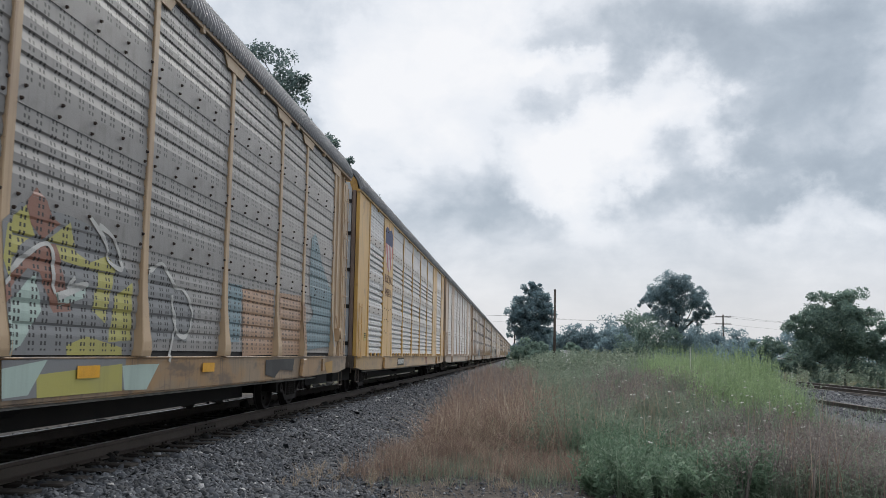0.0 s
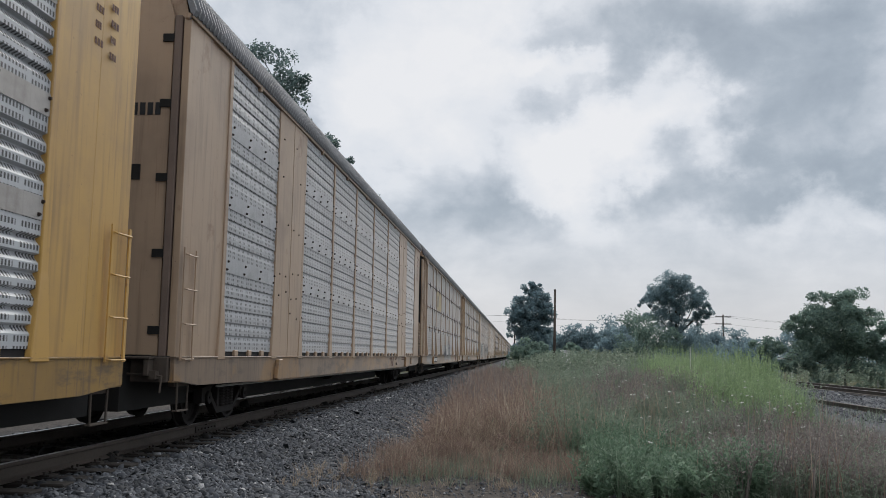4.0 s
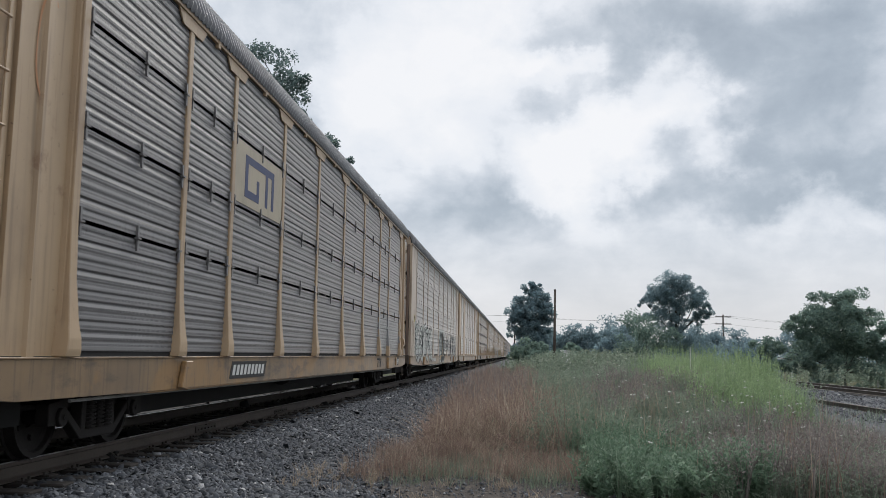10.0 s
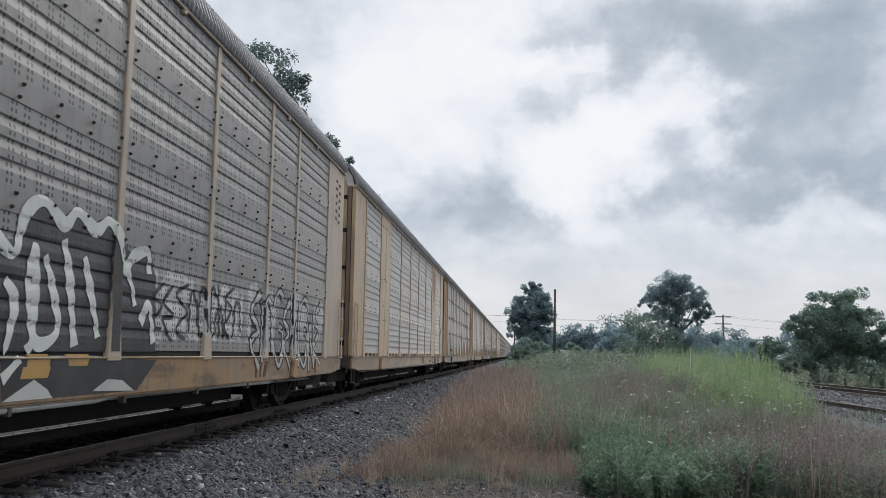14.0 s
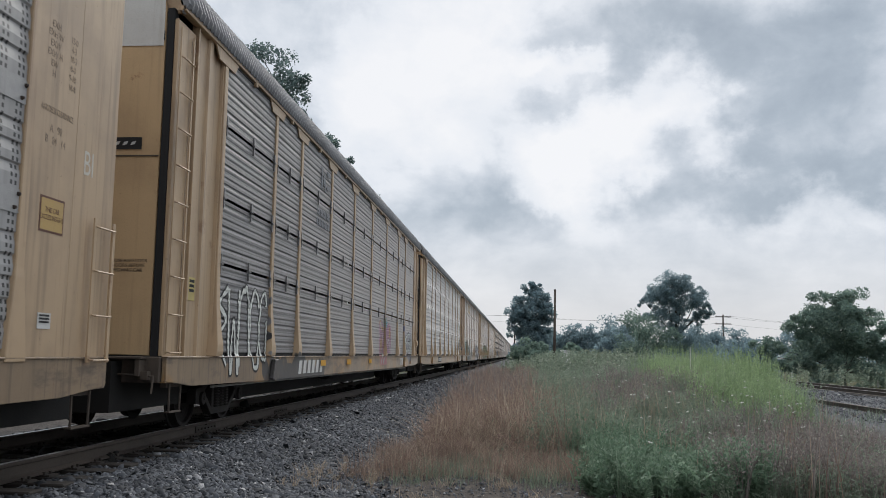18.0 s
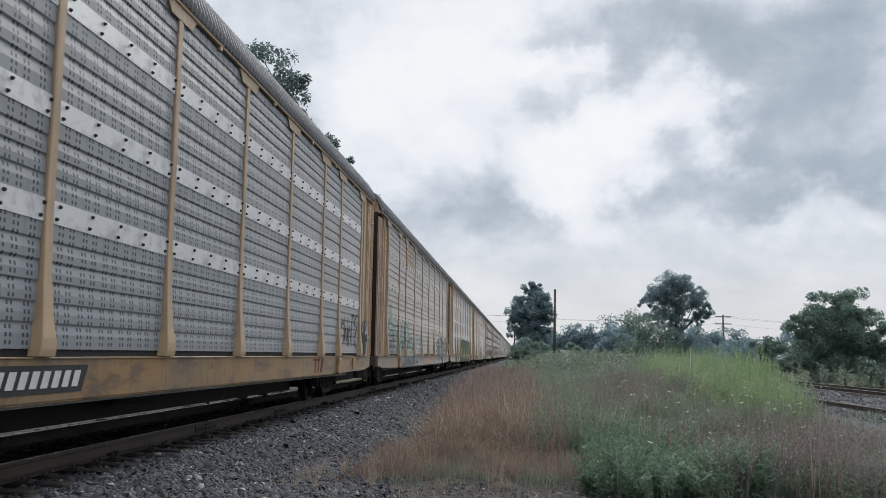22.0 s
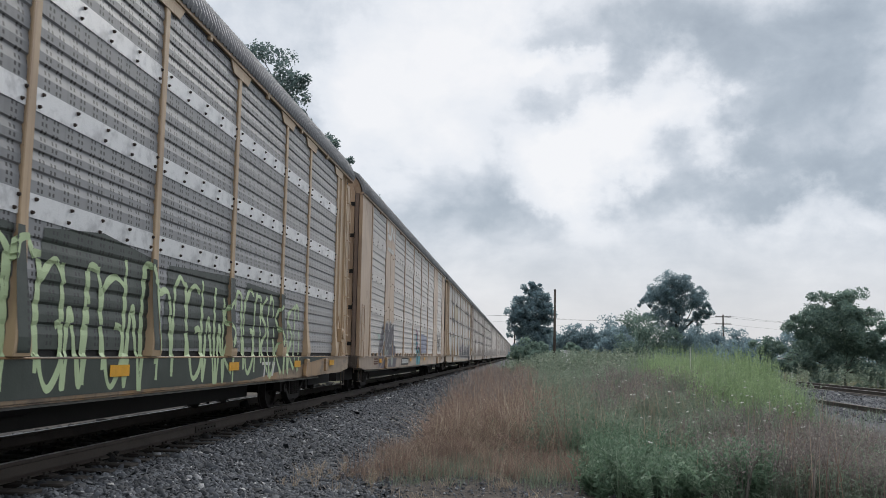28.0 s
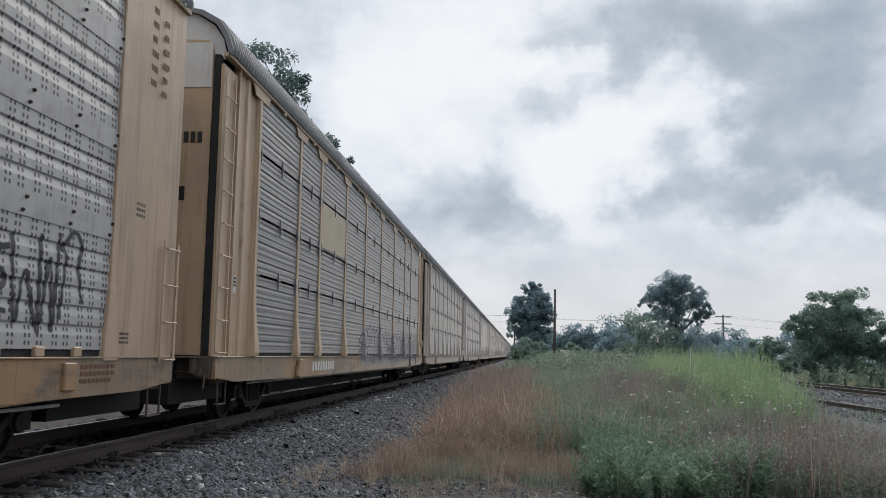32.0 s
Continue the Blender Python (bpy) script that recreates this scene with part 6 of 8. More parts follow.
number_plate(c1, 8.6, 10.3)
three_bars(c1, 17.6, 0.9, 0.70, 0.96)
three_bars(c2, 19.0, 0.95, 0.70, 0.98, INK_BROWN)
side_text("L 89-4", 0.13, INK, c2, 20.55, 0.90, 0.9)
side_text("GLH18A", 0.13, INK, c2, 20.65, 0.72, 0.9)
small_print(c2, 22.0, 0.95, 2, 1.0, INK_BROWN, 0.035, 4)
three_bars(c3, 20.6, 0.8, 0.70, 0.96)
number_plate(c3, 6.0, 7.8)
number_plate(c3, 24.6, 25.1, 0.72, 0.98, 0.05, 3)
three_bars(c4, 20.8, 0.8, 0.70, 0.96, INK)
number_plate(c4, 7.2, 9.0)
number_plate(c4, 25.0, 25.5, 0.72, 0.98, 0.05, 3)
bars("number_marks", c5, CHALK, 1.5275, 9.4, 11.2, 0.76, 0.92, 9, 0.03)
three_bars(c5, 20.4, 0.8, 0.70, 0.96, INK_BROWN)
three_bars(c6, 17.0, 0.8, 0.70, 0.96, INK_BROWN)
side_text("BRAKE BEAM REQUIRED", 0.085, INK_BROWN, c6, 20.6, 0.76, 0.9)
number_plate(c6, 21.6, 22.0, 0.70, 0.98, 0.05, 3)
bars("number_marks", c7, CHALK, 1.5275, 7.2, 9.4, 0.70, 0.95, 6, 0.08, "large white stencilled numbers")
three_bars(c7, 21.8, 0.8, 0.70, 0.95, CHALK)
tapes(c0, (14.2, 17.6))
tapes(c7, (9.3, 12.2, 15.4))
number_plate(c8, 8.8, 10.6)
three_bars(c8, 20.4, 0.95, 0.70, 0.98)
bars("number_marks", c9, CHALK, 1.5275, 7.6, 9.6, 0.72, 0.92, 9, 0.06)
tapes(c9, (6.2, 9.0, 11.6, 14.4, 17.2, 19.6), -0.040, 0.265)
side_text("LD LMT", 0.12, INK, c9, 11.0, 0.74)
bars("number_marks", c10, CHALK, 1.5275, 7.6, 9.8, 0.70, 0.92, 8, 0.10)
three_bars(c10, 19.9, 0.8, 0.70, 0.94, CHALK)
tapes(c10, (10.2, 14.6, 18.4, 22.2, 25.3))
number_plate(c11, 9.2, 11.2)
tapes(c11, (4.3, 11.8, 16.8))
bars("number_marks", c12, CHALK, 1.5275, 6.6, 8.8, 0.74, 0.92, 9, 0.04)
for c, y in ((c1, 24), (c6, 24.2), (c11, 25.0), (c5, 3.4), (c11, 3.2)):
    small_print(c, y, 0.92, 3, 0.8, INK_BROWN, 0.04, 6)

# shield and slogan on the yellow car
sh = stripe("shield_emblem", c1, NAVY, 1.522, [(5.35, 4.53), (6.87, 4.53), (6.87, 4.95), (6.58, 5.07), (6.11, 4.99), (5.66, 5.07), (5.35, 4.95)], "faded blue and red striped shield")
for k in range(9):
    a = 5.36 + k * 0.168
    low = 3.68 + 1.1 * (abs(k - 4) / 4.5) ** 2.2 * 0.55
    stripe("shield_stripe", sh, (SIGN_RED, CHALK)[k % 2], 1.522, [(a, low), (a + 0.168, low), (a + 0.168, 4.526), (a, 4.526)])
for k, w in enumerate(("BUILDING", "AMERICA")):
    side_text(w, 0.36, INK_BROWN, c1, 6.11, 3.31 - k * 0.42, 0.92, 1.5245, "faded brown slogan lettering")
# red octagon on the cover plate
FADED_RED = worn("sun_bleached_red_paint", (0.40, 0.20, 0.15), (0.44, 0.28, 0.19), 0.65, 0, 2, 0.7, 0.25)
ring = lambda q, x: [(21.95 + 0.72 * q * math.cos(radians(22.5 + 45 * k)), 4.42 + 0.86 * q * math.sin(radians(22.5 + 45 * k))) for k in range(8)]
oc = stripe("octagon_sign", c6, FADED_RED, 1.524, ring(1.0, 0), "sun-bleached red octagonal emblem outline")
part("octagon_field", Shape().prism(ring(0.88, 0), 0, 1.5275, 1.529).mesh("octagon_field"), worn("bleached_tan_field", (0.46, 0.30, 0.20), (0.40, 0.26, 0.17), 0.6, 0, 1.2, 0.6, 0.2), oc)
for k in range(4):
    bars("emblem_marks", oc, FADED_RED, 1.5295, 21.52 + 0.04 * k, 22.42, 4.80 - 0.24 * k, 4.98 - 0.24 * k, 6, 0.0)
# blank sheets, with plain shapes for emblems
def blank(car, a, b, z0, z1, mat, label):
    return part("blank_sheet", Shape().box(SIDE + 0.004, SIDE + 0.012, a + 0.09, b - 0.09, z0, z1).mesh("blank_sheet"), mat, car, label)


PALE_TAN = worn("pale_tan_sheet", (0.46, 0.40, 0.30), (0.32, 0.28, 0.22), 0.6, 0, 1.5, 0.5, 0.2)
FADED = worn("faded_dark_emblem_paint", (0.17, 0.18, 0.20), (0.20, 0.20, 0.21), 0.6, 0, 2, 0.5, 0.2)
q = blank(c3, 7.03, 9.83, 3.32, 4.26, worn("pale_yellow_sheet", (0.50, 0.40, 0.24), (0.35, 0.28, 0.18), 0.6, 0, 1.5, 0.5, 0.2), "pale yellow sheet with a worn dark emblem")
stripe("emblem", q, FADED, SIDE + 0.0125, [(7.6, 3.5), (8.1, 3.5), (8.1, 4.05), (7.6, 4.05)])
q = blank(c4, 7.03, 9.83, 3.32, 4.26, PALE_TAN, "pale tan sheet with a dark angular emblem")
for o in ([(9.0, 3.45), (9.15, 3.45), (9.15, 4.1), (9.0, 4.1)], [(9.15, 3.98), (10.6, 3.98), (10.6, 4.1), (9.15, 4.1)], [(9.15, 3.45), (9.75, 3.45), (9.75, 3.57), (9.15, 3.57)], [(9.62, 3.57), (9.75, 3.57), (9.75, 3.8), (9.62, 3.8)], [(10.1, 3.45), (10.24, 3.45), (10.24, 3.98), (10.1, 3.98)], [(10.46, 3.45), (10.6, 3.45), (10.6, 3.98), (10.46, 3.98)]):
    stripe("emblem", q, NAVY, SIDE + 0.0125, [(u - 1.4, v) for u, v in o])
q = c7
for o in ([(10.3, 4.55), (10.45, 4.55), (10.45, 5.0), (10.3, 5.0)], [(10.5, 4.75), (10.6, 4.95), (10.8, 4.55), (10.7, 4.5)], [(10.85, 4.6), (11.15, 4.6), (11.15, 4.7), (10.85, 4.7)], [(10.85, 4.9), (11.15, 4.9), (11.15, 5.0), (10.85, 5.0)]):
    stripe("emblem", q, FADED, SIDE + 0.0125, [(u - 1.6, v) for u, v in o])
for k in range(2):
    bars("emblem_marks", q, FADED, SIDE + 0.0125, 8.4, 9.6, 3.95 - 0.22 * k, 4.10 - 0.22 * k, 8)
q = blank(c12, 7.03, 9.83, 3.32, 4.26, PALE_TAN, "pale tan blank sheet")
AMBER = worn("faded_amber_paint", (0.50, 0.34, 0.12), (0.36, 0.27, 0.14), 0.6, 0, 2, 0.6, 0.2)
for k in range(3):
    a = 7.3 + k * 0.80
    for o in ([(a, 4.45), (a + 0.55, 4.45), (a + 0.55, 4.57), (a, 4.57)], [(a, 4.95), (a + 0.55, 4.95), (a + 0.55, 5.07), (a, 5.07)], [(a + 0.08, 4.57), (a + 0.22, 4.57), (a + 0.36, 4.95), (a + 0.20, 4.95)]):
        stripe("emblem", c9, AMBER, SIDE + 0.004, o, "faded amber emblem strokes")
for o in ([(5.35, 4.75), (5.55, 4.75), (5.55, 5.25), (5.35, 5.25)], [(5.35, 4.7), (6.05, 4.7), (6.05, 4.85), (5.35, 4.85)], [(6.0, 4.75), (6.16, 4.75), (6.16, 5.25), (6.0, 5.25)], [(6.16, 5.1), (6.7, 4.72), (6.86, 4.72), (6.3, 5.25)], [(6.72, 4.75), (6.9, 4.75), (6.9, 5.25), (6.72, 5.25)]):
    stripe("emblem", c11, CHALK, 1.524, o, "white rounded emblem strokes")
bars("emblem_marks", c11, CHALK, 1.524, 5.4, 6.8, 4.32, 4.46, 9)
# pale header over the doors of some cars
for c in (c7, c12, c4):
    part("door_header", Shape().box(-1.27, 1.27, END + 0.020, END + 0.028, 4.86, 5.52).mesh("door_header"), DOOR_WHITE, c, "dull white strip over the end doors")
# columns of small stencilled figures on the end plates
for c, y, seed in ((c1, 26.55, 1), (c2, 26.55, 2), (c11, 26.55, 4), (c5, 26.6, 5)):
    r = random.Random(seed)
    for k in range(6):
        z = 4.95 - k * 0.17
        bars("stencil_mark", c, INK_BROWN, 1.5155, y - 0.28, y - 0.28 + r.uniform(0.12, 0.2), z, z + 0.07, 3, 0, "", 0.7)
        bars("stencil_mark", c, INK_BROWN, 1.5155, y + 0.05, y + 0.05 + r.uniform(0.12, 0.2), z - 0.05, z + 0.02, 3, 0, "", 0.7)

# a pale pipe on brackets under the sill of one car
q = part("air_pipe", Shape().tube((1.47, 8.5, 0.585), (1.47, 15.2, 0.60), 0.032, 8).tube((1.47, 15.2, 0.60), (1.47, 15.7, 0.64), 0.03, 8).tube((1.47, 15.7, 0.64), (1.47, 21.5, 0.60), 0.032, 8).mesh("air_pipe"), PIPE_WHITE, c5, "pale pipe slung under the sill")
for k in range(6):
    part("pipe_bracket", cached(("bracket",), lambda: Shape().box(1.44, 1.51, -0.025, 0.025, 0.545, 0.70).mesh("pipe_bracket")), GRIME, q, "", pose(0, 9.2 + k * 2.2, 0))

# small notices on the car sides
NOTICE = worn("yellowed_notice_plate", (0.52, 0.42, 0.16), (0.36, 0.29, 0.13), 0.6, 0, 3, 0.5, 0.2)


def notice(car, y, z, w, h, x=1.457, mat=NOTICE, rows=3):
    q = part("notice_plate", Shape().box(x, x + 0.006, y - w / 2, y + w / 2, z - h / 2, z + h / 2).mesh("notice_plate"), mat, car, "small notice plate with lines of print")
    for k in range(rows):
        bars("print", q, INK, x + 0.007, y - w * 0.4, y + w * 0.38, z + h * (0.28 - 0.62 * k / rows), z + h * (0.28 - 0.62 * k / rows) + h * 0.12, 5, 0, "", 0.75)


notice(c9, 2.02, 4.35, 0.46, 0.85, 1.457, worn("yellow_sign_plate", (0.62, 0.46, 0.07), (0.48, 0.36, 0.09), 0.55, 0, 3, 0.5, 0.2))
notice(c9, 1.62, 2.3, 0.30, 0.22)
notice(c4, 25.95, 3.0, 0.25, 0.45)
notice(c3, 25.95, 2.9, 0.25, 0.40)
notice(c5, 1.95, 2.5, 0.34, 0.26, 1.505)
notice(c1, 2.05, 1.55, 0.30, 0.22, 1.505)
notice(c6, 26.05, 1.35, 0.22, 0.14, 1.5155, CHALK)
notice(c11, 25.95, 1.2, 0.30, 0.22, 1.505, CHALK)
notice(c11, 26.2, 2.6, 0.30, 0.30, 1.505)
notice(c7, 1.62, 1.9, 0.22, 0.30)
notice(c8, 1.62, 2.4, 0.24, 0.34)
notice(c12, 1.62, 2.1, 0.12, 0.26, 1.457, CHALK)

# writing on the end doors
FADED_INK = worn("faded_grey_stencil_paint", (0.20, 0.15, 0.11), (0.26, 0.19, 0.13), 0.7, 0, 3, 0.6, 0.2)
SOFT_WHITE = worn("chalky_white_paint", (0.55, 0.52, 0.46), (0.45, 0.38, 0.28), 0.7, 0, 3, 0.6, 0.2)
AMBER_PLATE = worn("faded_amber_plate", (0.46, 0.31, 0.11), (0.40, 0.27, 0.13), 0.6, 0, 3, 0.5, 0.2)
end_text("NO WELDING\nON DOORS", 0.105, INK, c5, 0.90, 3.35)
end_text("CLOSE\nAND LOCK\nDOORS\nBEFORE\nMOVING\nCAR", 0.105, INK, c5, 0.88, 2.66)
end_text("LOCKING CAMS\nMUST BE\nENGAGED", 0.062, INK, c5, 0.86, 1.98)
end_text("UNLOCK", 0.062, INK, c5, 0.96, 1.74)
for k in range(2):
    for j in range((4, 6)[k]):
        w = (0.09, 0.075)[k]
        part("stencil_mark", cached(("dm", w), lambda: Shape().box(0, w, 0, 0.005, 0, 0.16).mesh("stencil_mark")), INK, c5, "", pose(0.58 + j * (0.15, 0.11)[k], END + 0.024, 4.28 - 0.22 * k))
for c in (c3, c7):
    end_text("CLOSE AND LOCK\nDOORS BEFORE\nMOVING CAR", 0.058, INK, c, 0.97, 2.16)
    # black plate and pale chips paint a shaded slot and light through it
    part("slot_shade", Shape().box(0.55, 1.06, END + 0.020, END + 0.029, 3.55, 3.70).mesh("slot_shade"), GAP_SHADE, c, "black plate painted as a shaded slot in the door")
    for k in range(4):
        part("light_gap", cached(("gap",), lambda: Shape().prism([(0, 0), (0.05, 0.01), (0.07, 0.05), (0.02, 0.04)], 1, END + 0.015, END + 0.019).mesh("light_gap")), PALE, c, "pale chip painted as light through the slot", pose(0.62 + 0.10 * k, 0, 3.60))
    part("door_seam", Shape().box(0.02, 1.28, END + 0.022, END + 0.0295, 3.46, 3.478).mesh("door_seam"), GRIME, c, "narrow seam across the door")
    for k in range(2):
        for j in range((4, 6)[k]):
            part("stencil_mark", cached(("dm2", k), lambda: Shape().box(0, 0.05, 0, 0.005, 0, 0.12).mesh("stencil_mark")), INK, c, "", pose(0.88 + j * 0.07, END + 0.024, 5.12 - 0.19 * k))
# clearance table, letters and notice on the cover plate's end
side_text("EXH\nEXH W\nEXW\nEXW H\nEW\nH", 0.09, FADED_INK, c6, 25.95, 3.98, 0.9, 1.5156, "faded clearance table")
side_text("15-0\n4-3\n10-3\n8-0\n9-10\n18-8", 0.09, FADED_INK, c6, 26.28, 3.94, 0.8, 1.5156)
side_text("AAR DECK CLEARANCE", 0.085, FADED_INK, c6, 26.06, 3.20, 0.62, 1.5156)
side_text("A   90\nB   84   14", 0.105, FADED_INK, c6, 26.05, 3.03, 0.8, 1.5156)
side_text("BI", 0.34, SOFT_WHITE, c6, 26.72, 2.78, 0.8, 1.5036)
nb = part("notice_plate", Shape().box(1.515, 1.518, 25.86, 26.28, 2.13, 2.45).mesh("notice_plate"), INK_BROWN, c6, "tan notice plate in a dark border")
part("notice_face", Shape().box(1.518, 1.5195, 25.88, 26.26, 2.15, 2.43).mesh("notice_face"), AMBER_PLATE, nb)
side_text("THIS CAR\nEXCESS HEIGHT", 0.068, INK_BROWN, c6, 26.07, 2.31, 0.85, 1.520)
end_text("LATCH ON\nINTERIOR\nOF THIS\nPANEL", 0.075, INK, c1, 0.85, 1.72)
for c in (c6, c12, c2, c8):
    for j in range(5):
        part("stencil_mark", cached(("dm", 0.07), lambda: Shape().box(0, 0.07, 0, 0.005, 0, 0.16).mesh("stencil_mark")), INK, c, "", pose(0.7 + j * 0.1, END + 0.024, 4.05))
    # thin dark plate painted as the shade inside the latch slot
    part("slot_shade", Shape().box(0.55, 0.95, END + 0.022, END + 0.029, 3.22, 3.42).mesh("slot_shade"), STEEL_DARK, c, "black plate painted as the shaded latch slot")


def side_depth(kind, style):
    """The side's outer surface as a function of the place along and up the car."""
    prof = []
    for i in range(4):
        prof += [(z, SIDE + d) for d, z in sheet_profile(i, style)]
    zs, xs = np.array([p[0] for p in prof]), np.array([p[1] for p in prof])
    rows = [(1.036, 1.590), (1.10, 1.602), (1.20, 1.602), (1.36, 1.580), (1.75, 1.545), (2.3, 1.527), (5.34, 1.522)] if kind == "N" else [(0.99, 1.540), (1.06, 1.540), (1.70, 1.530), (1.78, 1.524), (5.34, 1.522)]

    def at(y, z):
        if kind in "EL":
            return 1.456 if kind == "E" else 1.4625
        if z < 1.04:
            return 1.5265
        if min(abs(y - p) for p in POSTS) < 0.10:
            return float(np.interp(z, [r[0] for r in rows], [r[1] for r in rows])) + 0.002
        if style != "fine" and min(abs(z - s) for s in SHEETS[1:4]) < 0.11:
            return SIDE + 0.009
        if kind == "P" and (5.18 < y < 7.03 or 21.03 < y < 22.88):
            return SIDE + 0.023
        return float(np.interp(z, zs, xs)) + 0.002

    return at


LAYER = {}                     # coats of paint on each railcar


def smooth_path(p):
    fine = []
    for k in range(len(p) - 1):
        q0, q1, q2, q3 = (Vector(p[max(0, k - 1)]), Vector(p[k]), Vector(p[k + 1]), Vector(p[min(len(p) - 1, k + 2)]))
        steps = max(3, int((q2 - q1).length / 0.035))
        for j in range(steps):
            t = j / steps
            fine.append(0.5 * (2 * q1 + (q2 - q0) * t + (2 * q0 - 5 * q1 + 4 * q2 - q3) * t * t + (3 * q1 - q0 - 3 * q2 + q3) * t ** 3))
    return fine


def drape(car, at, paths, w, lift, mat, label, seed):
    """Strips of paint along the paths, laid on the side's surface."""
    for path in paths:
        s = Shape()
        last = None
        for k in range(len(path) - 1):
            d = path[k + 1] - path[k]
            if d.length < 1e-5:
                continue
            side = Vector((-d.y, d.x)).normalized() * w * (0.5 + 0.12 * math.sin(k * 0.35 + seed))
            row = []
            for f in (1, 0.33, -0.33, -1):
                q = path[k] + side * f
                zz = max(0.66, q.y)
                row.append((at(q.x, zz) + lift, q.x, zz))
            if last:
                for j in range(3):
                    corners = (last[j], last[j + 1], row[j + 1], row[j])
                    xs = [v[0] for v in corners]
                    if max(xs) - min(xs) < 0.30 and not all(abs(v[2] - 0.66) < 1e-6 for v in corners):
                        s.quad(*corners)
            last = row
        part("graffiti_stroke", s.mesh("graffiti_stroke"), mat, car, label)


def stroke_paths(r, y0, y1, z0, z1, lw):
    """Tall loops, arches, hooks and bolts in a row, as sprayed outlines run."""
    out, y = [], y0
    while y < y1 - lw * 0.6:
        w, h0, h1 = lw * r.uniform(0.8, 1.15), z0 + r.uniform(0, 0.15), z1 - r.uniform(0, 0.25)
        a, b, m = y, y + w * 0.86, y + w * 0.43
        pick = r.randrange(5)
        if pick == 0:
            p = [(a, h0), (a + 0.05, h0 + (h1 - h0) * 0.7)] + [(m - w * 0.40 * math.cos(t), h1 - 0.3 + 0.3 * math.sin(t)) for t in np.linspace(0.3, 2.9, 7)] + [(b, h0 + 0.1)]
        elif pick == 1:
            p = [(b, h1), (a, h1 - 0.25 * (h1 - h0)), (b - 0.05, h0 + 0.55 * (h1 - h0)), (a + 0.03, h0 + 0.30 * (h1 - h0)), (b, h0)]
        elif pick == 2:
            p = [(m + w * 0.40 * math.cos(t), (h0 + h1) / 2 + (h1 - h0) * 0.48 * math.sin(t)) for t in np.linspace(0.6, 6.6, 13)]
        elif pick == 3:
            p = [(b, h1 - 0.1), (m, h1), (a, h1 - 0.3), (a + 0.04, h0 + 0.3), (m, h0), (b, h0 + 0.25), (b - 0.05, (h0 + h1) / 2), (m, (h0 + h1) / 2)]
        else:
            p = [(a, h1), (a + 0.06, h0), (m, h0 + (h1 - h0) * 0.65), (b, h0), (b + 0.05, h1)]
        p = [(u + r.uniform(-0.05, 0.05), v + r.uniform(-0.06, 0.06)) for u, v in p]
        out.append(smooth_path(p))
        y += w * r.uniform(0.82, 1.0)
    return out


def mural(car, kind, style, paint_of, outline, label):
    """A filled, sprayed outline that follows the ribs, posts and sill."""
    at = side_depth(kind, style)
    LAYER[car.name] = LAYER.get(car.name, 0) + 1
    lift = 0.0015 + 0.0004 * LAYER[car.name]
    edges = list(zip(outline, outline[1:] + outline[:1]))
    lo, hi = min(p[1] for p in outline), max(p[1] for p in outline)
    zs = sorted({round(v, 3) for v in [p[1] for p in outline] + [lo + k * 0.022 for k in range(int((hi - lo) / 0.022) + 1)] + [1.041] if lo <= v <= hi})
    cuts = sorted({p + q for p in POSTS for q in (-0.10, 0.10)})
    s = Shape()
    for a, b in zip(zs, zs[1:]):
        if b - a < 0.002:
            continue
        rows = []
        for z in (a + 0.0005, b - 0.0005):
            rows.append(sorted(p[0] + (q[0] - p[0]) * (z - p[1]) / (q[1] - p[1]) for p, q in edges if (p[1] > z) != (q[1] > z)))
        if len(rows[0]) != len(rows[1]):
            continue
        for k in range(0, len(rows[0]) - 1, 2):
            l0, r0, l1, r1 = rows[0][k], rows[0][k + 1], rows[1][k], rows[1][k + 1]
            inner = [c for c in cuts if max(l0, l1) < c < min(r0, r1)]
            low, top = [l0] + inner + [r0], [l1] + inner + [r1]
            for u0, u1, v0, v1 in zip(low, low[1:], top, top[1:]):
                m, n0 = (u0 + u1 + v0 + v1) / 4, (a + b) / 2
                d0, d1 = at(m, a + 0.001) + lift, at(m, b - 0.001) + lift
                if m < 2.35 or m > POSTS[-1] + 0.15:
                    if n0 > 1.04:
                        continue
                s.quad((d0, u0, a), (d0, u1, a), (d1, v1, b), (d1, v0, b))
    if s.f:
        part("graffiti_fill", s.mesh("graffiti_fill"), sprayed_on(paint_of, style), car, label)


def ribbon(car, kind, style, mat, width, points, label):
    """One sprayed stroke along a smooth line through the points."""
    at = side_depth(kind, style)
    LAYER[car.name] = LAYER.get(car.name, 0) + 1
    drape(car, at, [smooth_path(points)], width, 0.003 + 0.0004 * LAYER[car.name], mat, label, LAYER[car.name])


def graffiti(car, kind, style, y0, y1, z0, z1, lw, width, mat, under, seed, label):
    """Sprayed strokes that follow the ribs, posts and sill; a wider coat beneath, a narrower one over it."""
    at = side_depth(kind, style)
    paths = stroke_paths(random.Random(seed), y0, y1, z0, z1, lw)
    for coat, (w, lift, m) in enumerate(((width * 1.9, 0.003, under), (width, 0.006, mat))):
        if m is not None:
            drape(car, at, paths, w, lift, m, label, seed)


def sprayed(name, colour):
    return worn(name, colour, tuple(0.7 * v for v in colour), 0.6, 0, 2, 0.4, 0.15)


PAINTS = {}


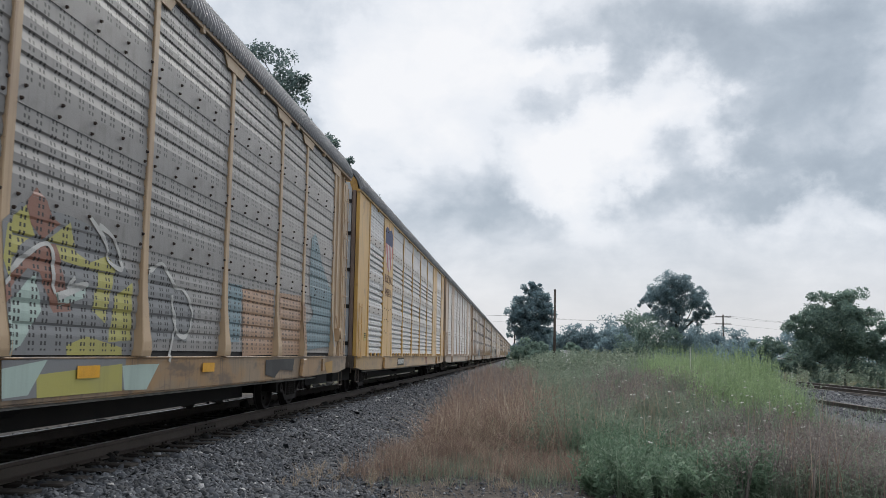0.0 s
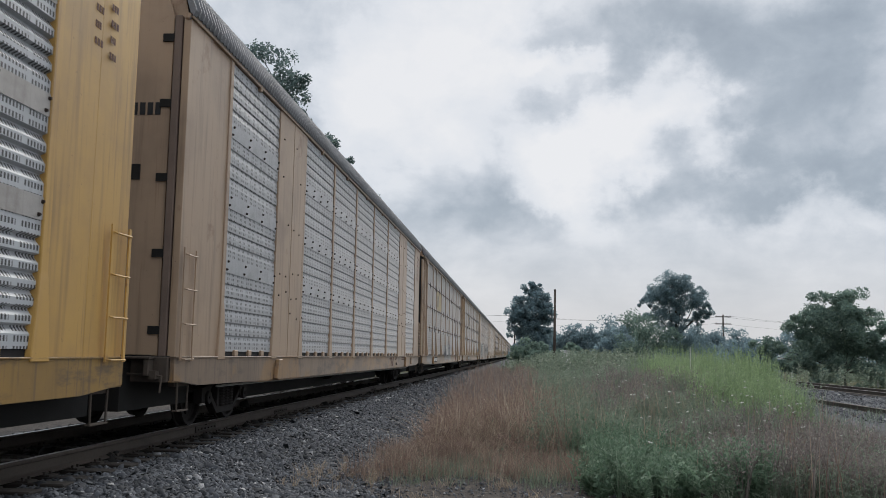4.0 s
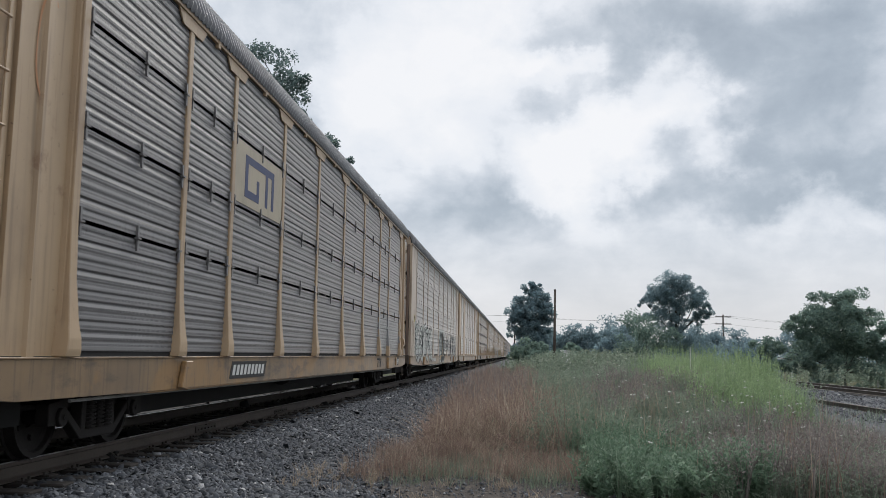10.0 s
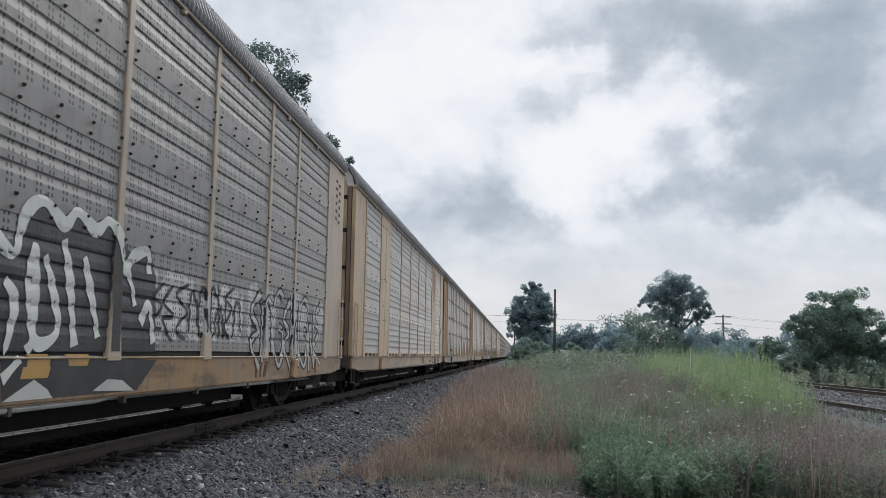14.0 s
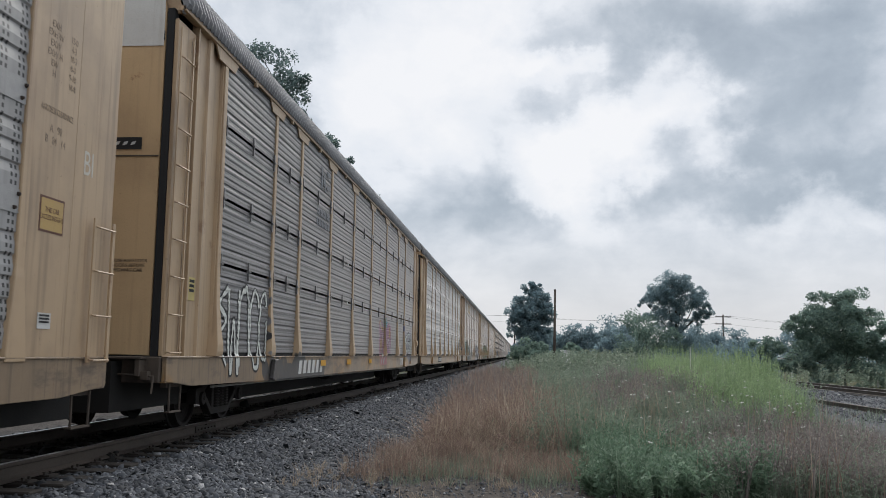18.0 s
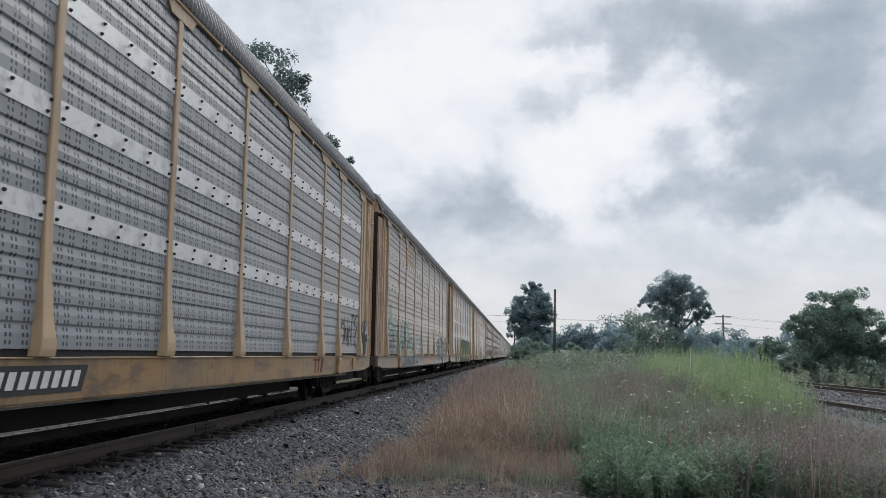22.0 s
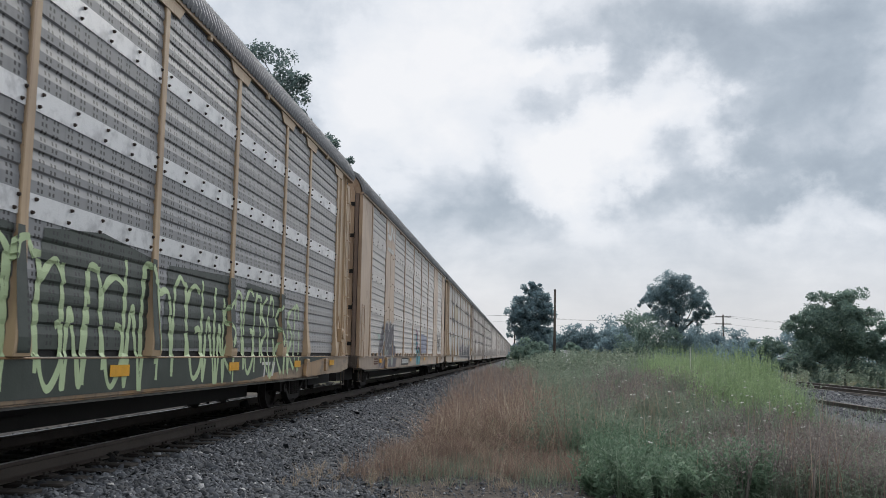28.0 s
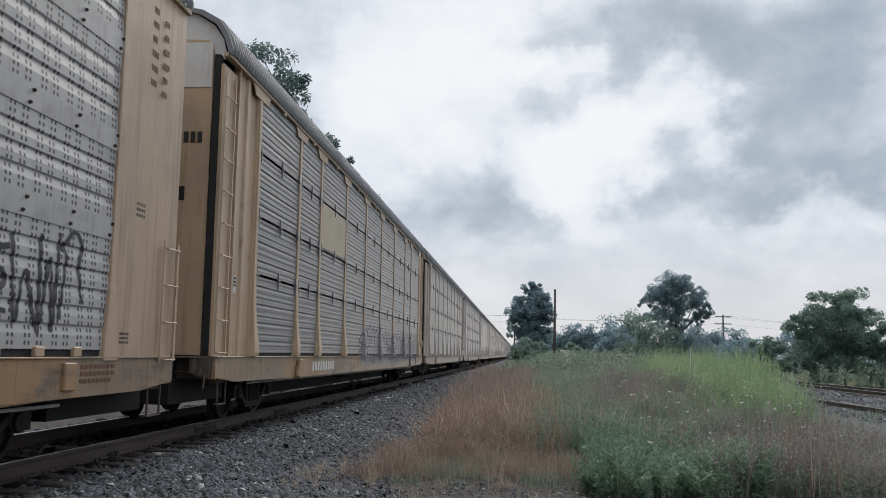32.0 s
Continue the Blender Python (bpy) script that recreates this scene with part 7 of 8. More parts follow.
def sprayed_on(paint_of, style):
    """A coat over a punched sheet, thin in places, with the holes still open."""
    name, colour = paint_of
    if (name, style) not in PAINTS:
        m, n = material(name)
        p = n.add("ShaderNodeTexCoord").outputs["Object"]
        x, y, z = n.split(p)
        c = n.mix(n.math("MULTIPLY", n.smooth(n.noise(p, 1.6, 5), 0.42, 0.68), 0.45), colour, tuple(0.66 * v + 0.06 for v in colour))
        c = n.mix(n.math("MULTIPLY", n.smooth(n.noise(n.scaled(p, 10, 10, 0.5), 1.0, 4), 0.5, 0.75), 0.3), c, tuple(0.6 * v for v in colour))
        open_hole = n.math("MULTIPLY", perforation(n, y, z, style), n.smooth(z, 1.08, 1.10))
        c = n.mix(open_hole, c, (0.012, 0.012, 0.013))
        surface(n, c, 0.5, 0.0, n.noise(p, 40, 3), 0.002, 0.5)
        PAINTS[name, style] = m
    return PAINTS[name, style]


GR_YELLOW, GR_RUST, GR_MINT, GR_GREY = ("yellow_spray_fill", (0.40, 0.37, 0.10)), ("rust_red_spray_fill", (0.24, 0.105, 0.07)), ("mint_spray_fill", (0.385, 0.49, 0.44)), ("grey_spray_fill", (0.19, 0.195, 0.20))
GR_PEACH, GR_TEAL, GR_BLACK, GR_WHITE, GR_ORANGE = ("faded_orange_fill", (0.40, 0.25, 0.16)), ("faded_blue_fill", (0.17, 0.25, 0.28)), ("black_spray_fill", (0.024, 0.025, 0.028)), ("white_spray_fill", (0.50, 0.50, 0.47)), ("orange_spray_fill", (0.46, 0.27, 0.08))
GR_DARKGREEN, GR_PLUMGREY, GR_CYAN, GR_LIME = ("dark_green_spray_fill", (0.030, 0.042, 0.034)), ("plum_grey_spray_fill", (0.15, 0.125, 0.135)), ("turquoise_spray_fill", (0.085, 0.34, 0.40)), ("pale_green_spray_fill", (0.33, 0.38, 0.24))
GR_PLUM, GR_GREYGREEN, GR_MAGENTA, GR_LILAC = ("plum_spray_fill", (0.115, 0.098, 0.120)), ("grey_green_spray_fill", (0.33, 0.36, 0.31)), ("magenta_spray_fill", (0.30, 0.135, 0.19)), ("lilac_spray_fill", (0.33, 0.34, 0.44))
GR_PINK, GR_ROSE, GR_SLATE = ("pink_spray_fill", (0.42, 0.22, 0.31)), ("rose_spray_fill", (0.42, 0.17, 0.18)), ("slate_spray_fill", (0.13, 0.14, 0.14))
SP_SLATE = sprayed("slate_grey_spray", (0.12, 0.135, 0.135))
SP_WHITE, SP_BLACK, SP_GREEN = sprayed("chalk_white_spray", (0.62, 0.64, 0.60)), sprayed("black_spray", (0.02, 0.02, 0.022)), sprayed("pale_green_spray", (0.46, 0.57, 0.33))
SP_ORANGE = sprayed("faded_orange_spray", (0.55, 0.28, 0.14))
SP_PALE, SP_PLUM = sprayed("faded_white_spray", (0.48, 0.48, 0.46)), sprayed("dull_plum_spray", (0.15, 0.12, 0.15))
# painted pieces: (railcar, build, sheet, paint, outline along and up the car)
mural(c0, "N", "cols", GR_GREY, [(12.58, 2.13), (12.88, 2.33), (13.76, 2.34), (14.54, 2.26), (14.92, 2), (15.17, 1.87), (15.25, 1.05), (12.72, 1.05)], "grey graffiti ground")
mural(c0, "N", "cols", GR_YELLOW, [(12.62, 1.83), (12.66, 2.11), (12.96, 2.32), (13.14, 2.08), (12.92, 1.97), (12.72, 1.66)], "yellow graffiti letter")
mural(c0, "N", "cols", GR_YELLOW, [(13.22, 1.99), (13.73, 2.28), (13.89, 2.02), (14.18, 1.95), (14.57, 2.06), (14.75, 1.95), (14.57, 1.37), (14.28, 1.5), (14.39, 1.87), (13.68, 1.91)], "yellow graffiti letter")
mural(c0, "N", "cols", GR_YELLOW, [(14.77, 1.66), (15.18, 1.83), (15.21, 1.21), (14.66, 1.18), (14.73, 1.45)], "yellow graffiti letter")
mural(c0, "N", "cols", GR_YELLOW, [(13.81, 1.14), (14.2, 1.23), (14.99, 1.13), (15, 1.05), (13.83, 1.05)], "yellow graffiti letter")
mural(c0, "N", "cols", GR_RUST, [(12.95, 2.34), (13.12, 2.5), (13.29, 2.41), (13.4, 2.28), (13.55, 2.24), (13.27, 2.06), (13.07, 2.17)], "rust-red graffiti letter")
mural(c0, "N", "cols", GR_RUST, [(12.65, 1.61), (13.21, 2.02), (13.53, 2.05), (13.7, 1.74), (13.88, 1.46), (13.54, 1.43), (13.26, 1.77), (13.06, 1.79), (12.66, 1.47)], "rust-red graffiti letter")
mural(c0, "N", "cols", GR_MINT, [(12.68, 1.38), (13.19, 1.76), (13.34, 1.45), (13.03, 1.13), (12.82, 1.05), (12.72, 1.05)], "pale mint graffiti letter")
mural(c0, "N", "cols", GR_MINT, [(13.55, 1.61), (14.17, 1.73), (14.11, 1.6), (13.63, 1.49)], "pale mint graffiti letter")
mural(c0, "N", "cols", GR_GREY, [(15.49, 2), (15.95, 2.13), (16.44, 1.88), (16.82, 1.84), (17.12, 1.55), (16.84, 1.22), (16.35, 1.25), (15.6, 1.2)], "grey graffiti letter")
mural(c0, "N", "cols", GR_PEACH, [(19.1, 2.05), (20.81, 2.15), (20.9, 1.06), (19.19, 1.04)], "faded orange graffiti block")
mural(c0, "N", "cols", GR_PEACH, [(21.05, 2.13), (22.75, 2.18), (22.71, 1.06), (21.13, 1.04)], "faded orange graffiti block")
mural(c0, "N", "cols", GR_TEAL, [(18.35, 2.08), (19.04, 2.1), (19.03, 1.25), (18.51, 1.24)], "faded blue graffiti edge")
mural(c0, "N", "cols", GR_GREY, [(12.72, 1.01), (15.05, 1.03), (15.05, 0.69), (12.77, 0.68)], "grey graffiti ground")
mural(c0, "N", "cols", GR_YELLOW, [(13.27, 0.88), (14.97, 0.96), (14.99, 0.68), (13.3, 0.68)], "yellow graffiti letter")
mural(c0, "N", "cols", GR_MINT, [(12.73, 0.94), (13.44, 1.01), (13.15, 0.71), (12.76, 0.7)], "pale mint graffiti letter")
mural(c0, "N", "cols", GR_MINT, [(14.97, 0.94), (15.43, 0.95), (15.95, 0.95), (15.62, 0.67), (15.05, 0.68)], "pale mint graffiti letter")
mural(c0, "N", "cols", GR_BLACK, [(20.39, 0.97), (22.29, 0.99), (22.19, 0.77), (21.29, 0.8), (20.96, 0.67), (20.39, 0.73)], "black graffiti drips")
mural(c0, "N", "cols", GR_TEAL, [(23.43, 3.38), (23.81, 3.54), (24.45, 3), (25.49, 2.43), (25.59, 1.24), (24.12, 1.19), (23.83, 1.85), (23.43, 2.29)], "faded blue graffiti haze")
mural(c0, "N", "cols", GR_TEAL, [(23.07, 1.59), (23.83, 1.85), (24.12, 1.19), (23.09, 1.14)], "faded blue graffiti haze")
mural(c0, "N", "cols", GR_PEACH, [(22.23, 2), (22.65, 2.08), (22.89, 2.06), (23.05, 1.87), (23.04, 1.5), (22.89, 1.14), (22.35, 1.09)], "orange graffiti disc")
mural(c0, "N", "cols", GR_ORANGE, [(24.92, 0.89), (25.73, 0.93), (25.72, 0.67), (25.16, 0.67)], "orange patch on the sill")
mural(c5, "W", "cols", GR_BLACK, [(13.26, 1.98), (13.49, 2.01), (13.63, 2.29), (13.94, 2.48), (14.28, 2.33), (14.51, 2.47), (14.86, 2.35), (15.21, 2.48), (15.55, 2.23), (15.84, 2.11), (16.24, 2.27), (16.47, 1.92), (16.55, 1.09), (13.37, 1.08)], "black graffiti ground")
mural(c5, "W", "cols", GR_BLACK, [(13.38, 1.05), (14.96, 1.05), (16.54, 0.99), (16.04, 0.67), (14.94, 0.67), (13.43, 0.67)], "black graffiti ground")
mural(c5, "W", "cols", GR_ORANGE, [(13.79, 1.06), (14.15, 1.06), (14.15, 0.94), (13.77, 0.93)], "orange graffiti patch")
mural(c5, "W", "cols", GR_ORANGE, [(13.72, 0.95), (14.17, 0.95), (14.13, 0.85), (13.68, 0.85)], "orange graffiti patch")
mural(c5, "W", "cols", GR_ORANGE, [(14.45, 1.06), (14.92, 1.06), (14.86, 0.95), (14.5, 0.95)], "orange graffiti patch")
mural(c5, "W", "cols", GR_WHITE, [(13.43, 0.67), (13.9, 0.84), (14.13, 0.75), (14.23, 0.67)], "white graffiti wedge")
mural(c5, "W", "cols", GR_WHITE, [(15, 0.7), (15.31, 0.81), (15.65, 0.79), (15.96, 0.67)], "white graffiti wedge")
mural(c10, "N", "cols", GR_DARKGREEN, [(9.48, 1.07), (9.67, 1.53), (9.98, 1.67), (10.18, 1.07)], "dark green graffiti ground")
mural(c10, "N", "cols", GR_DARKGREEN, [(10.18, 1.07), (10.26, 1.95), (10.67, 2.18), (12.64, 2.14), (12.79, 1.07)], "dark green graffiti ground")
mural(c10, "N", "cols", GR_DARKGREEN, [(12.91, 1.1), (13, 2.17), (14.13, 2.27), (15.45, 2.14), (15.49, 1.11)], "dark green graffiti ground")
mural(c10, "N", "cols", GR_DARKGREEN, [(15.74, 1.13), (15.88, 2.12), (18.33, 2.19), (18.55, 1.15)], "dark green graffiti ground")
mural(c10, "N", "cols", GR_DARKGREEN, [(18.81, 1.17), (19, 2.16), (21.34, 2.11), (21.06, 1.19)], "dark green graffiti ground")
mural(c10, "N", "cols", GR_DARKGREEN, [(9.63, 1.04), (25.21, 1.03), (19.3, 0.67), (9.83, 0.68)], "dark green graffiti ground")
mural(c10, "N", "cols", GR_DARKGREEN, [(7.5, 1.05), (8.41, 1.04), (8.17, 0.7), (7.54, 0.7)], "dark green graffiti ground")
mural(c10, "N", "cols", GR_PLUMGREY, [(7.36, 2.1), (7.73, 1.81), (7.93, 2.02), (8.34, 1.77), (8.2, 1.39), (8.43, 1.09), (7.5, 1.08)], "dull plum graffiti ground")
mural(c10, "N", "cols", GR_CYAN, [(7.92, 2.13), (8.18, 2.05), (8.31, 1.81), (8.65, 1.81), (8.94, 1.62), (8.92, 1.42), (8.64, 1.09), (8.43, 1.09), (8.19, 1.39), (8.35, 1.73), (8.02, 1.8)], "turquoise graffiti cloud")
mural(c10, "N", "cols", GR_LIME, [(7.51, 1.57), (7.91, 1.73), (7.96, 1.6), (7.72, 1.4), (7.87, 1.13), (7.71, 1.08), (7.56, 1.37)], "pale green graffiti letter")
mural(c11, "P", "cols", GR_PLUM, [(4.01, 1.07), (4.2, 1.28), (4.44, 1.63), (4.76, 2.02), (5.05, 2), (5.18, 1.17), (5.11, 0.99), (4.38, 0.73), (4.07, 0.67)], "plum graffiti letter")
mural(c11, "P", "cols", GR_PLUM, [(5.12, 1.84), (5.54, 2.1), (5.85, 2.02), (5.91, 1.82), (6.22, 2.1), (6.58, 2.12), (6.65, 1.88), (6.78, 2.05), (7.17, 2.07), (7.13, 1.37), (7.75, 1.39), (7.85, 1.08), (6.26, 0.99), (5.17, 0.99), (5.08, 1.19), (5.33, 1.63)], "plum graffiti letter")
mural(c11, "P", "cols", GR_PLUM, [(5.17, 0.93), (7.99, 0.96), (7.73, 0.67), (5.81, 0.67), (4.4, 0.67)], "plum graffiti shadow")
mural(c11, "P", "cols", GR_GREYGREEN, [(5.13, 1.23), (5.44, 1.21), (5.34, 0.98), (5.08, 1.13)], "pale grey-green graffiti facet")
mural(c11, "P", "cols", GR_GREYGREEN, [(5.6, 1.17), (5.99, 1.26), (5.87, 1.07), (5.63, 1.05)], "pale grey-green graffiti facet")
mural(c11, "P", "cols", GR_GREYGREEN, [(6.58, 1.03), (7.07, 1.05), (6.97, 0.67), (6.67, 0.72)], "pale grey-green graffiti facet")
mural(c11, "P", "cols", GR_GREYGREEN, [(5.94, 0.85), (6.19, 0.9), (5.93, 0.67), (5.77, 0.67)], "pale grey-green graffiti facet")
mural(c11, "P", "cols", GR_MINT, [(3.93, 1.7), (4.41, 1.66), (4.28, 1.53), (3.96, 1.46)], "faded green graffiti haze")
mural(c11, "P", "cols", GR_MAGENTA, [(13.69, 2.18), (13.83, 2.11), (14.39, 2.03), (14.59, 1.63), (14.6, 1.4), (14.38, 1.18), (14.13, 1.36), (13.81, 1.3)], "faded magenta graffiti ground")
mural(c11, "P", "cols", GR_MAGENTA, [(15.22, 1.46), (15.64, 1.44), (15.7, 1), (15.29, 0.99)], "faded magenta graffiti ground")
mural(c11, "P", "cols", GR_CYAN, [(13.73, 1.88), (13.97, 1.94), (14.11, 1.81), (13.93, 1.58), (14.36, 1.61), (14.43, 1.5), (14.07, 1.36), (14.51, 1.13), (14.67, 1.36), (15.02, 1.33), (15.25, 1.07), (15.26, 0.86), (15.04, 0.67), (13.89, 0.67), (13.83, 1.11), (13.99, 1.16), (13.81, 1.24)], "turquoise graffiti letter")
mural(c11, "P", "cols", GR_LILAC, [(15.7, 1.96), (16.83, 1.95), (18.08, 1.87), (18.04, 1.15), (15.81, 1.13)], "faded lilac graffiti ground")
mural(c7, "N", "fine", GR_PINK, [(17.1, 2.06), (17.41, 2.11), (17.97, 1.92), (18.04, 1.73), (17.87, 1.12), (17.22, 1.1)], "pink graffiti letter")
mural(c7, "N", "fine", GR_PINK, [(17.98, 1.82), (18.31, 1.9), (19.02, 2.07), (19.55, 1.94), (19.72, 1.63), (19.55, 1.12), (17.93, 1.1)], "pink graffiti letter")
mural(c7, "N", "fine", GR_ROSE, [(17.23, 1.07), (18.58, 1.07), (18.71, 0.77), (17.27, 0.75)], "rose graffiti on the sill")
mural(c7, "N", "fine", GR_ORANGE, [(17.11, 2), (17.31, 2.12), (17.62, 1.93), (17.97, 1.88), (17.95, 1.72), (17.6, 1.83), (17.27, 1.97)], "orange graffiti edge")
mural(c7, "N", "fine", GR_ORANGE, [(19.08, 2.06), (19.51, 1.79), (19.46, 1.59), (19.18, 1.6)], "orange graffiti edge")
mural(c7, "N", "fine", GR_ORANGE, [(17.37, 1.49), (17.65, 1.6), (17.66, 1.14), (17.5, 1.12)], "orange graffiti edge")
mural(c7, "N", "fine", GR_CYAN, [(18.01, 2.17), (18.3, 2.2), (18.32, 1.95), (18.01, 1.86)], "blue graffiti cloud")
mural(c7, "N", "fine", GR_CYAN, [(18.39, 2.1), (18.8, 2.1), (18.71, 1.89), (18.38, 1.93)], "blue graffiti cloud")
mural(c9, "N", "cols", GR_MINT, [(2.73, 1.12), (2.57, 1.38), (2.64, 1.93), (2.99, 2.01), (3.05, 2.57), (3.35, 2.67), (3.65, 2.49), (3.77, 2.02), (5.48, 2.06), (5.61, 1.15)], "mint and grey graffiti letters")
mural(c9, "N", "cols", GR_GREY, [(2.96, 1.66), (4.29, 1.8), (4.21, 1.13), (2.9, 1.12)], "mint and grey graffiti letters")
ribbon(c9, "N", "cols", SP_SLATE, 0.07, [(2.6, 1.88), (3.05, 2.02), (3.14, 2.58), (3.48, 2.59), (3.74, 2.04), (5.19, 2.06)], "graffiti outline")
ribbon(c9, "N", "cols", SP_SLATE, 0.06, [(2.83, 1.65), (3.49, 1.84), (4.14, 1.69), (3.41, 1.35), (3.16, 1.15)], "graffiti outline")
ribbon(c9, "N", "cols", SP_SLATE, 0.06, [(4.28, 1.88), (4.85, 1.7), (4.17, 1.43), (5.11, 1.17)], "graffiti outline")
ribbon(c9, "N", "cols", SP_PALE, 0.06, [(2.7, 1.49), (3.24, 1.6), (3.84, 1.49), (3.73, 1.17)], "graffiti outline")
mural(c9, "N", "cols", GR_MINT, [(5.79, 2.1), (6.02, 2.15), (6.13, 1.99), (6.04, 1.82), (5.93, 1.77), (5.83, 1.79)], "mint graffiti letter")
mural(c9, "N", "cols", GR_MINT, [(5.83, 1.76), (6.57, 1.81), (6.99, 2.17), (7.08, 2.25), (7.3, 2.13), (7.38, 1.5), (7.07, 1.04), (5.92, 1.04)], "mint graffiti letter")
mural(c9, "N", "cols", GR_MINT, [(7.48, 2.41), (7.83, 2.39), (7.93, 1.87), (8.35, 1.78), (8.47, 1.59), (9.75, 1.57), (9.76, 1.04), (7.5, 1.04), (7.38, 1.82), (7.45, 2.15)], "mint graffiti letter")
mural(c9, "N", "cols", GR_SLATE, [(5.93, 1), (10.27, 1.02), (10.24, 0.73), (7.47, 0.68), (5.97, 0.67)], "grey graffiti ground on the sill")
mural(c9, "N", "cols", GR_GREY, [(6.18, 1.56), (6.6, 1.56), (6.48, 1.29), (6.7, 1.07), (6.13, 1.07)], "grey graffiti facet")
mural(c9, "N", "cols", GR_GREY, [(7.44, 1.5), (8.24, 1.48), (7.88, 1.22), (7.52, 1.2)], "grey graffiti facet")
ribbon(c0, "N", "cols", SP_PALE, 0.05, [(12.64, 1.63), (12.94, 1.85), (13.24, 2.01), (13.43, 2), (13.51, 1.66), (13.59, 1.57)], "pale graffiti outline")
ribbon(c0, "N", "cols", SP_PALE, 0.05, [(14.08, 2.39), (14.47, 2.18), (14.57, 2), (14.88, 1.96), (14.63, 2.24), (14.24, 2.34)], "pale graffiti outline")
ribbon(c0, "N", "cols", SP_PALE, 0.05, [(15.48, 1.97), (15.69, 2.03), (15.96, 2.11), (16.38, 1.88), (16.69, 1.85), (16.99, 1.59), (16.83, 1.29), (16.45, 1.37), (16.27, 1.82)], "pale graffiti outline")
ribbon(c0, "N", "cols", SP_PALE, 0.06, [(13.59, 1.58), (14.13, 1.72), (13.78, 1.68), (13.94, 1.82)], "pale graffiti outline")
ribbon(c0, "N", "cols", SP_PALE, 0.05, [(16.3, 1.61), (16.44, 1.43), (16.22, 0.93)], "pale graffiti outline")
ribbon(c5, "W", "cols", SP_WHITE, 0.13, [(13.25, 1.99), (13.51, 1.9), (13.63, 2.25), (13.91, 2.4), (14.29, 2.25), (14.52, 2.4), (14.91, 2.28), (15.18, 2.41), (15.45, 2.26), (15.63, 1.93), (15.79, 2.1), (16.19, 2.2), (16.26, 1.9)], "white graffiti stroke")
ribbon(c5, "W", "cols", SP_WHITE, 0.11, [(13.78, 1.08), (13.88, 1.26), (13.84, 1.99), (13.77, 1.6), (13.92, 1.16), (14.29, 1.27), (14.17, 1.63), (13.97, 1.97)], "white graffiti stroke")
ribbon(c5, "W", "cols", SP_WHITE, 0.13, [(14.31, 2.11), (14.46, 1.75), (14.62, 1.09)], "white graffiti stroke")
ribbon(c5, "W", "cols", SP_WHITE, 0.12, [(14.72, 1.99), (15, 1.43), (15.09, 1.18)], "white graffiti stroke")
ribbon(c5, "W", "cols", SP_WHITE, 0.11, [(13.4, 1.66), (13.56, 1.49), (13.47, 1.13), (13.37, 1.08)], "white graffiti stroke")
ribbon(c5, "W", "cols", SP_WHITE, 0.12, [(16.08, 1.4), (16.3, 1.61), (16.47, 1.14)], "white graffiti stroke")
ribbon(c5, "W", "cols", SP_WHITE, 0.1, [(15.62, 2.04), (15.84, 1.75), (15.92, 1.53)], "white graffiti stroke")
ribbon(c5, "W", "cols", SP_WHITE, 0.1, [(13.4, 0.85), (13.7, 1.05)], "white graffiti stroke")
ribbon(c10, "N", "cols", SP_BLACK, 0.13, [(7.37, 2.07), (7.67, 1.85), (7.56, 1.61), (7.44, 1.48)], "graffiti outline")
ribbon(c10, "N", "cols", SP_WHITE, 0.06, [(7.9, 2.01), (8.04, 1.67), (8.38, 1.79), (8.17, 1.62), (8.13, 1.42), (8.4, 1.1)], "graffiti outline")
ribbon(c10, "N", "cols", SP_BLACK, 0.12, [(7.84, 1.6), (7.88, 1.32), (8.21, 1.1)], "graffiti outline")
ribbon(c10, "N", "cols", SP_WHITE, 0.06, [(7.37, 2.04), (7.62, 1.86), (7.53, 1.6)], "graffiti outline")
ribbon(c11, "P", "cols", SP_PALE, 0.05, [(5.1, 1.79), (5.28, 2), (5.57, 2.1), (5.82, 2.04), (5.91, 1.86), (6.12, 2.07), (6.38, 2.13), (6.6, 1.96), (6.76, 2.05), (7.17, 2.07), (7.08, 1.79)], "pale graffiti outline")
ribbon(c11, "P", "cols", SP_PALE, 0.05, [(4.31, 1.28), (4.47, 1.62), (4.65, 1.88), (4.86, 2.03), (5.05, 2)], "pale graffiti outline")
ribbon(c11, "P", "cols", SP_PALE, 0.05, [(6.15, 1.88), (5.48, 1.32), (5.14, 1.22)], "pale graffiti outline")
ribbon(c11, "P", "cols", SP_PALE, 0.05, [(7.09, 1.92), (6.58, 1.37), (6.21, 1.38), (6, 1.05)], "pale graffiti outline")
ribbon(c11, "P", "cols", SP_PALE, 0.05, [(7.4, 1.4), (7.76, 1.3), (7.88, 0.99)], "pale graffiti outline")
ribbon(c11, "P", "cols", SP_PALE, 0.06, [(3.97, 1.42), (4.2, 1.25), (4.17, 1.1)], "pale graffiti outline")
ribbon(c11, "P", "cols", SP_PALE, 0.05, [(5.07, 1.75), (4.98, 1.34), (4.39, 1.08)], "pale graffiti outline")
ribbon(c11, "P", "cols", SP_BLACK, 0.09, [(13.96, 1.37), (14.22, 1.29), (14.54, 1.14), (14.61, 1.31), (14.84, 1.37), (15.05, 1.33), (15.25, 1.11), (15.18, 0.86), (15.04, 0.67)], "graffiti outline")
ribbon(c11, "P", "cols", SP_BLACK, 0.07, [(13.79, 1.42), (13.96, 1.55), (14.13, 1.78), (13.99, 1.94)], "graffiti outline")
ribbon(c11, "P", "cols", SP_PALE, 0.05, [(13.73, 1.91), (13.96, 1.96), (14.15, 1.81), (14.06, 1.62), (14.38, 1.64)], "graffiti outline")
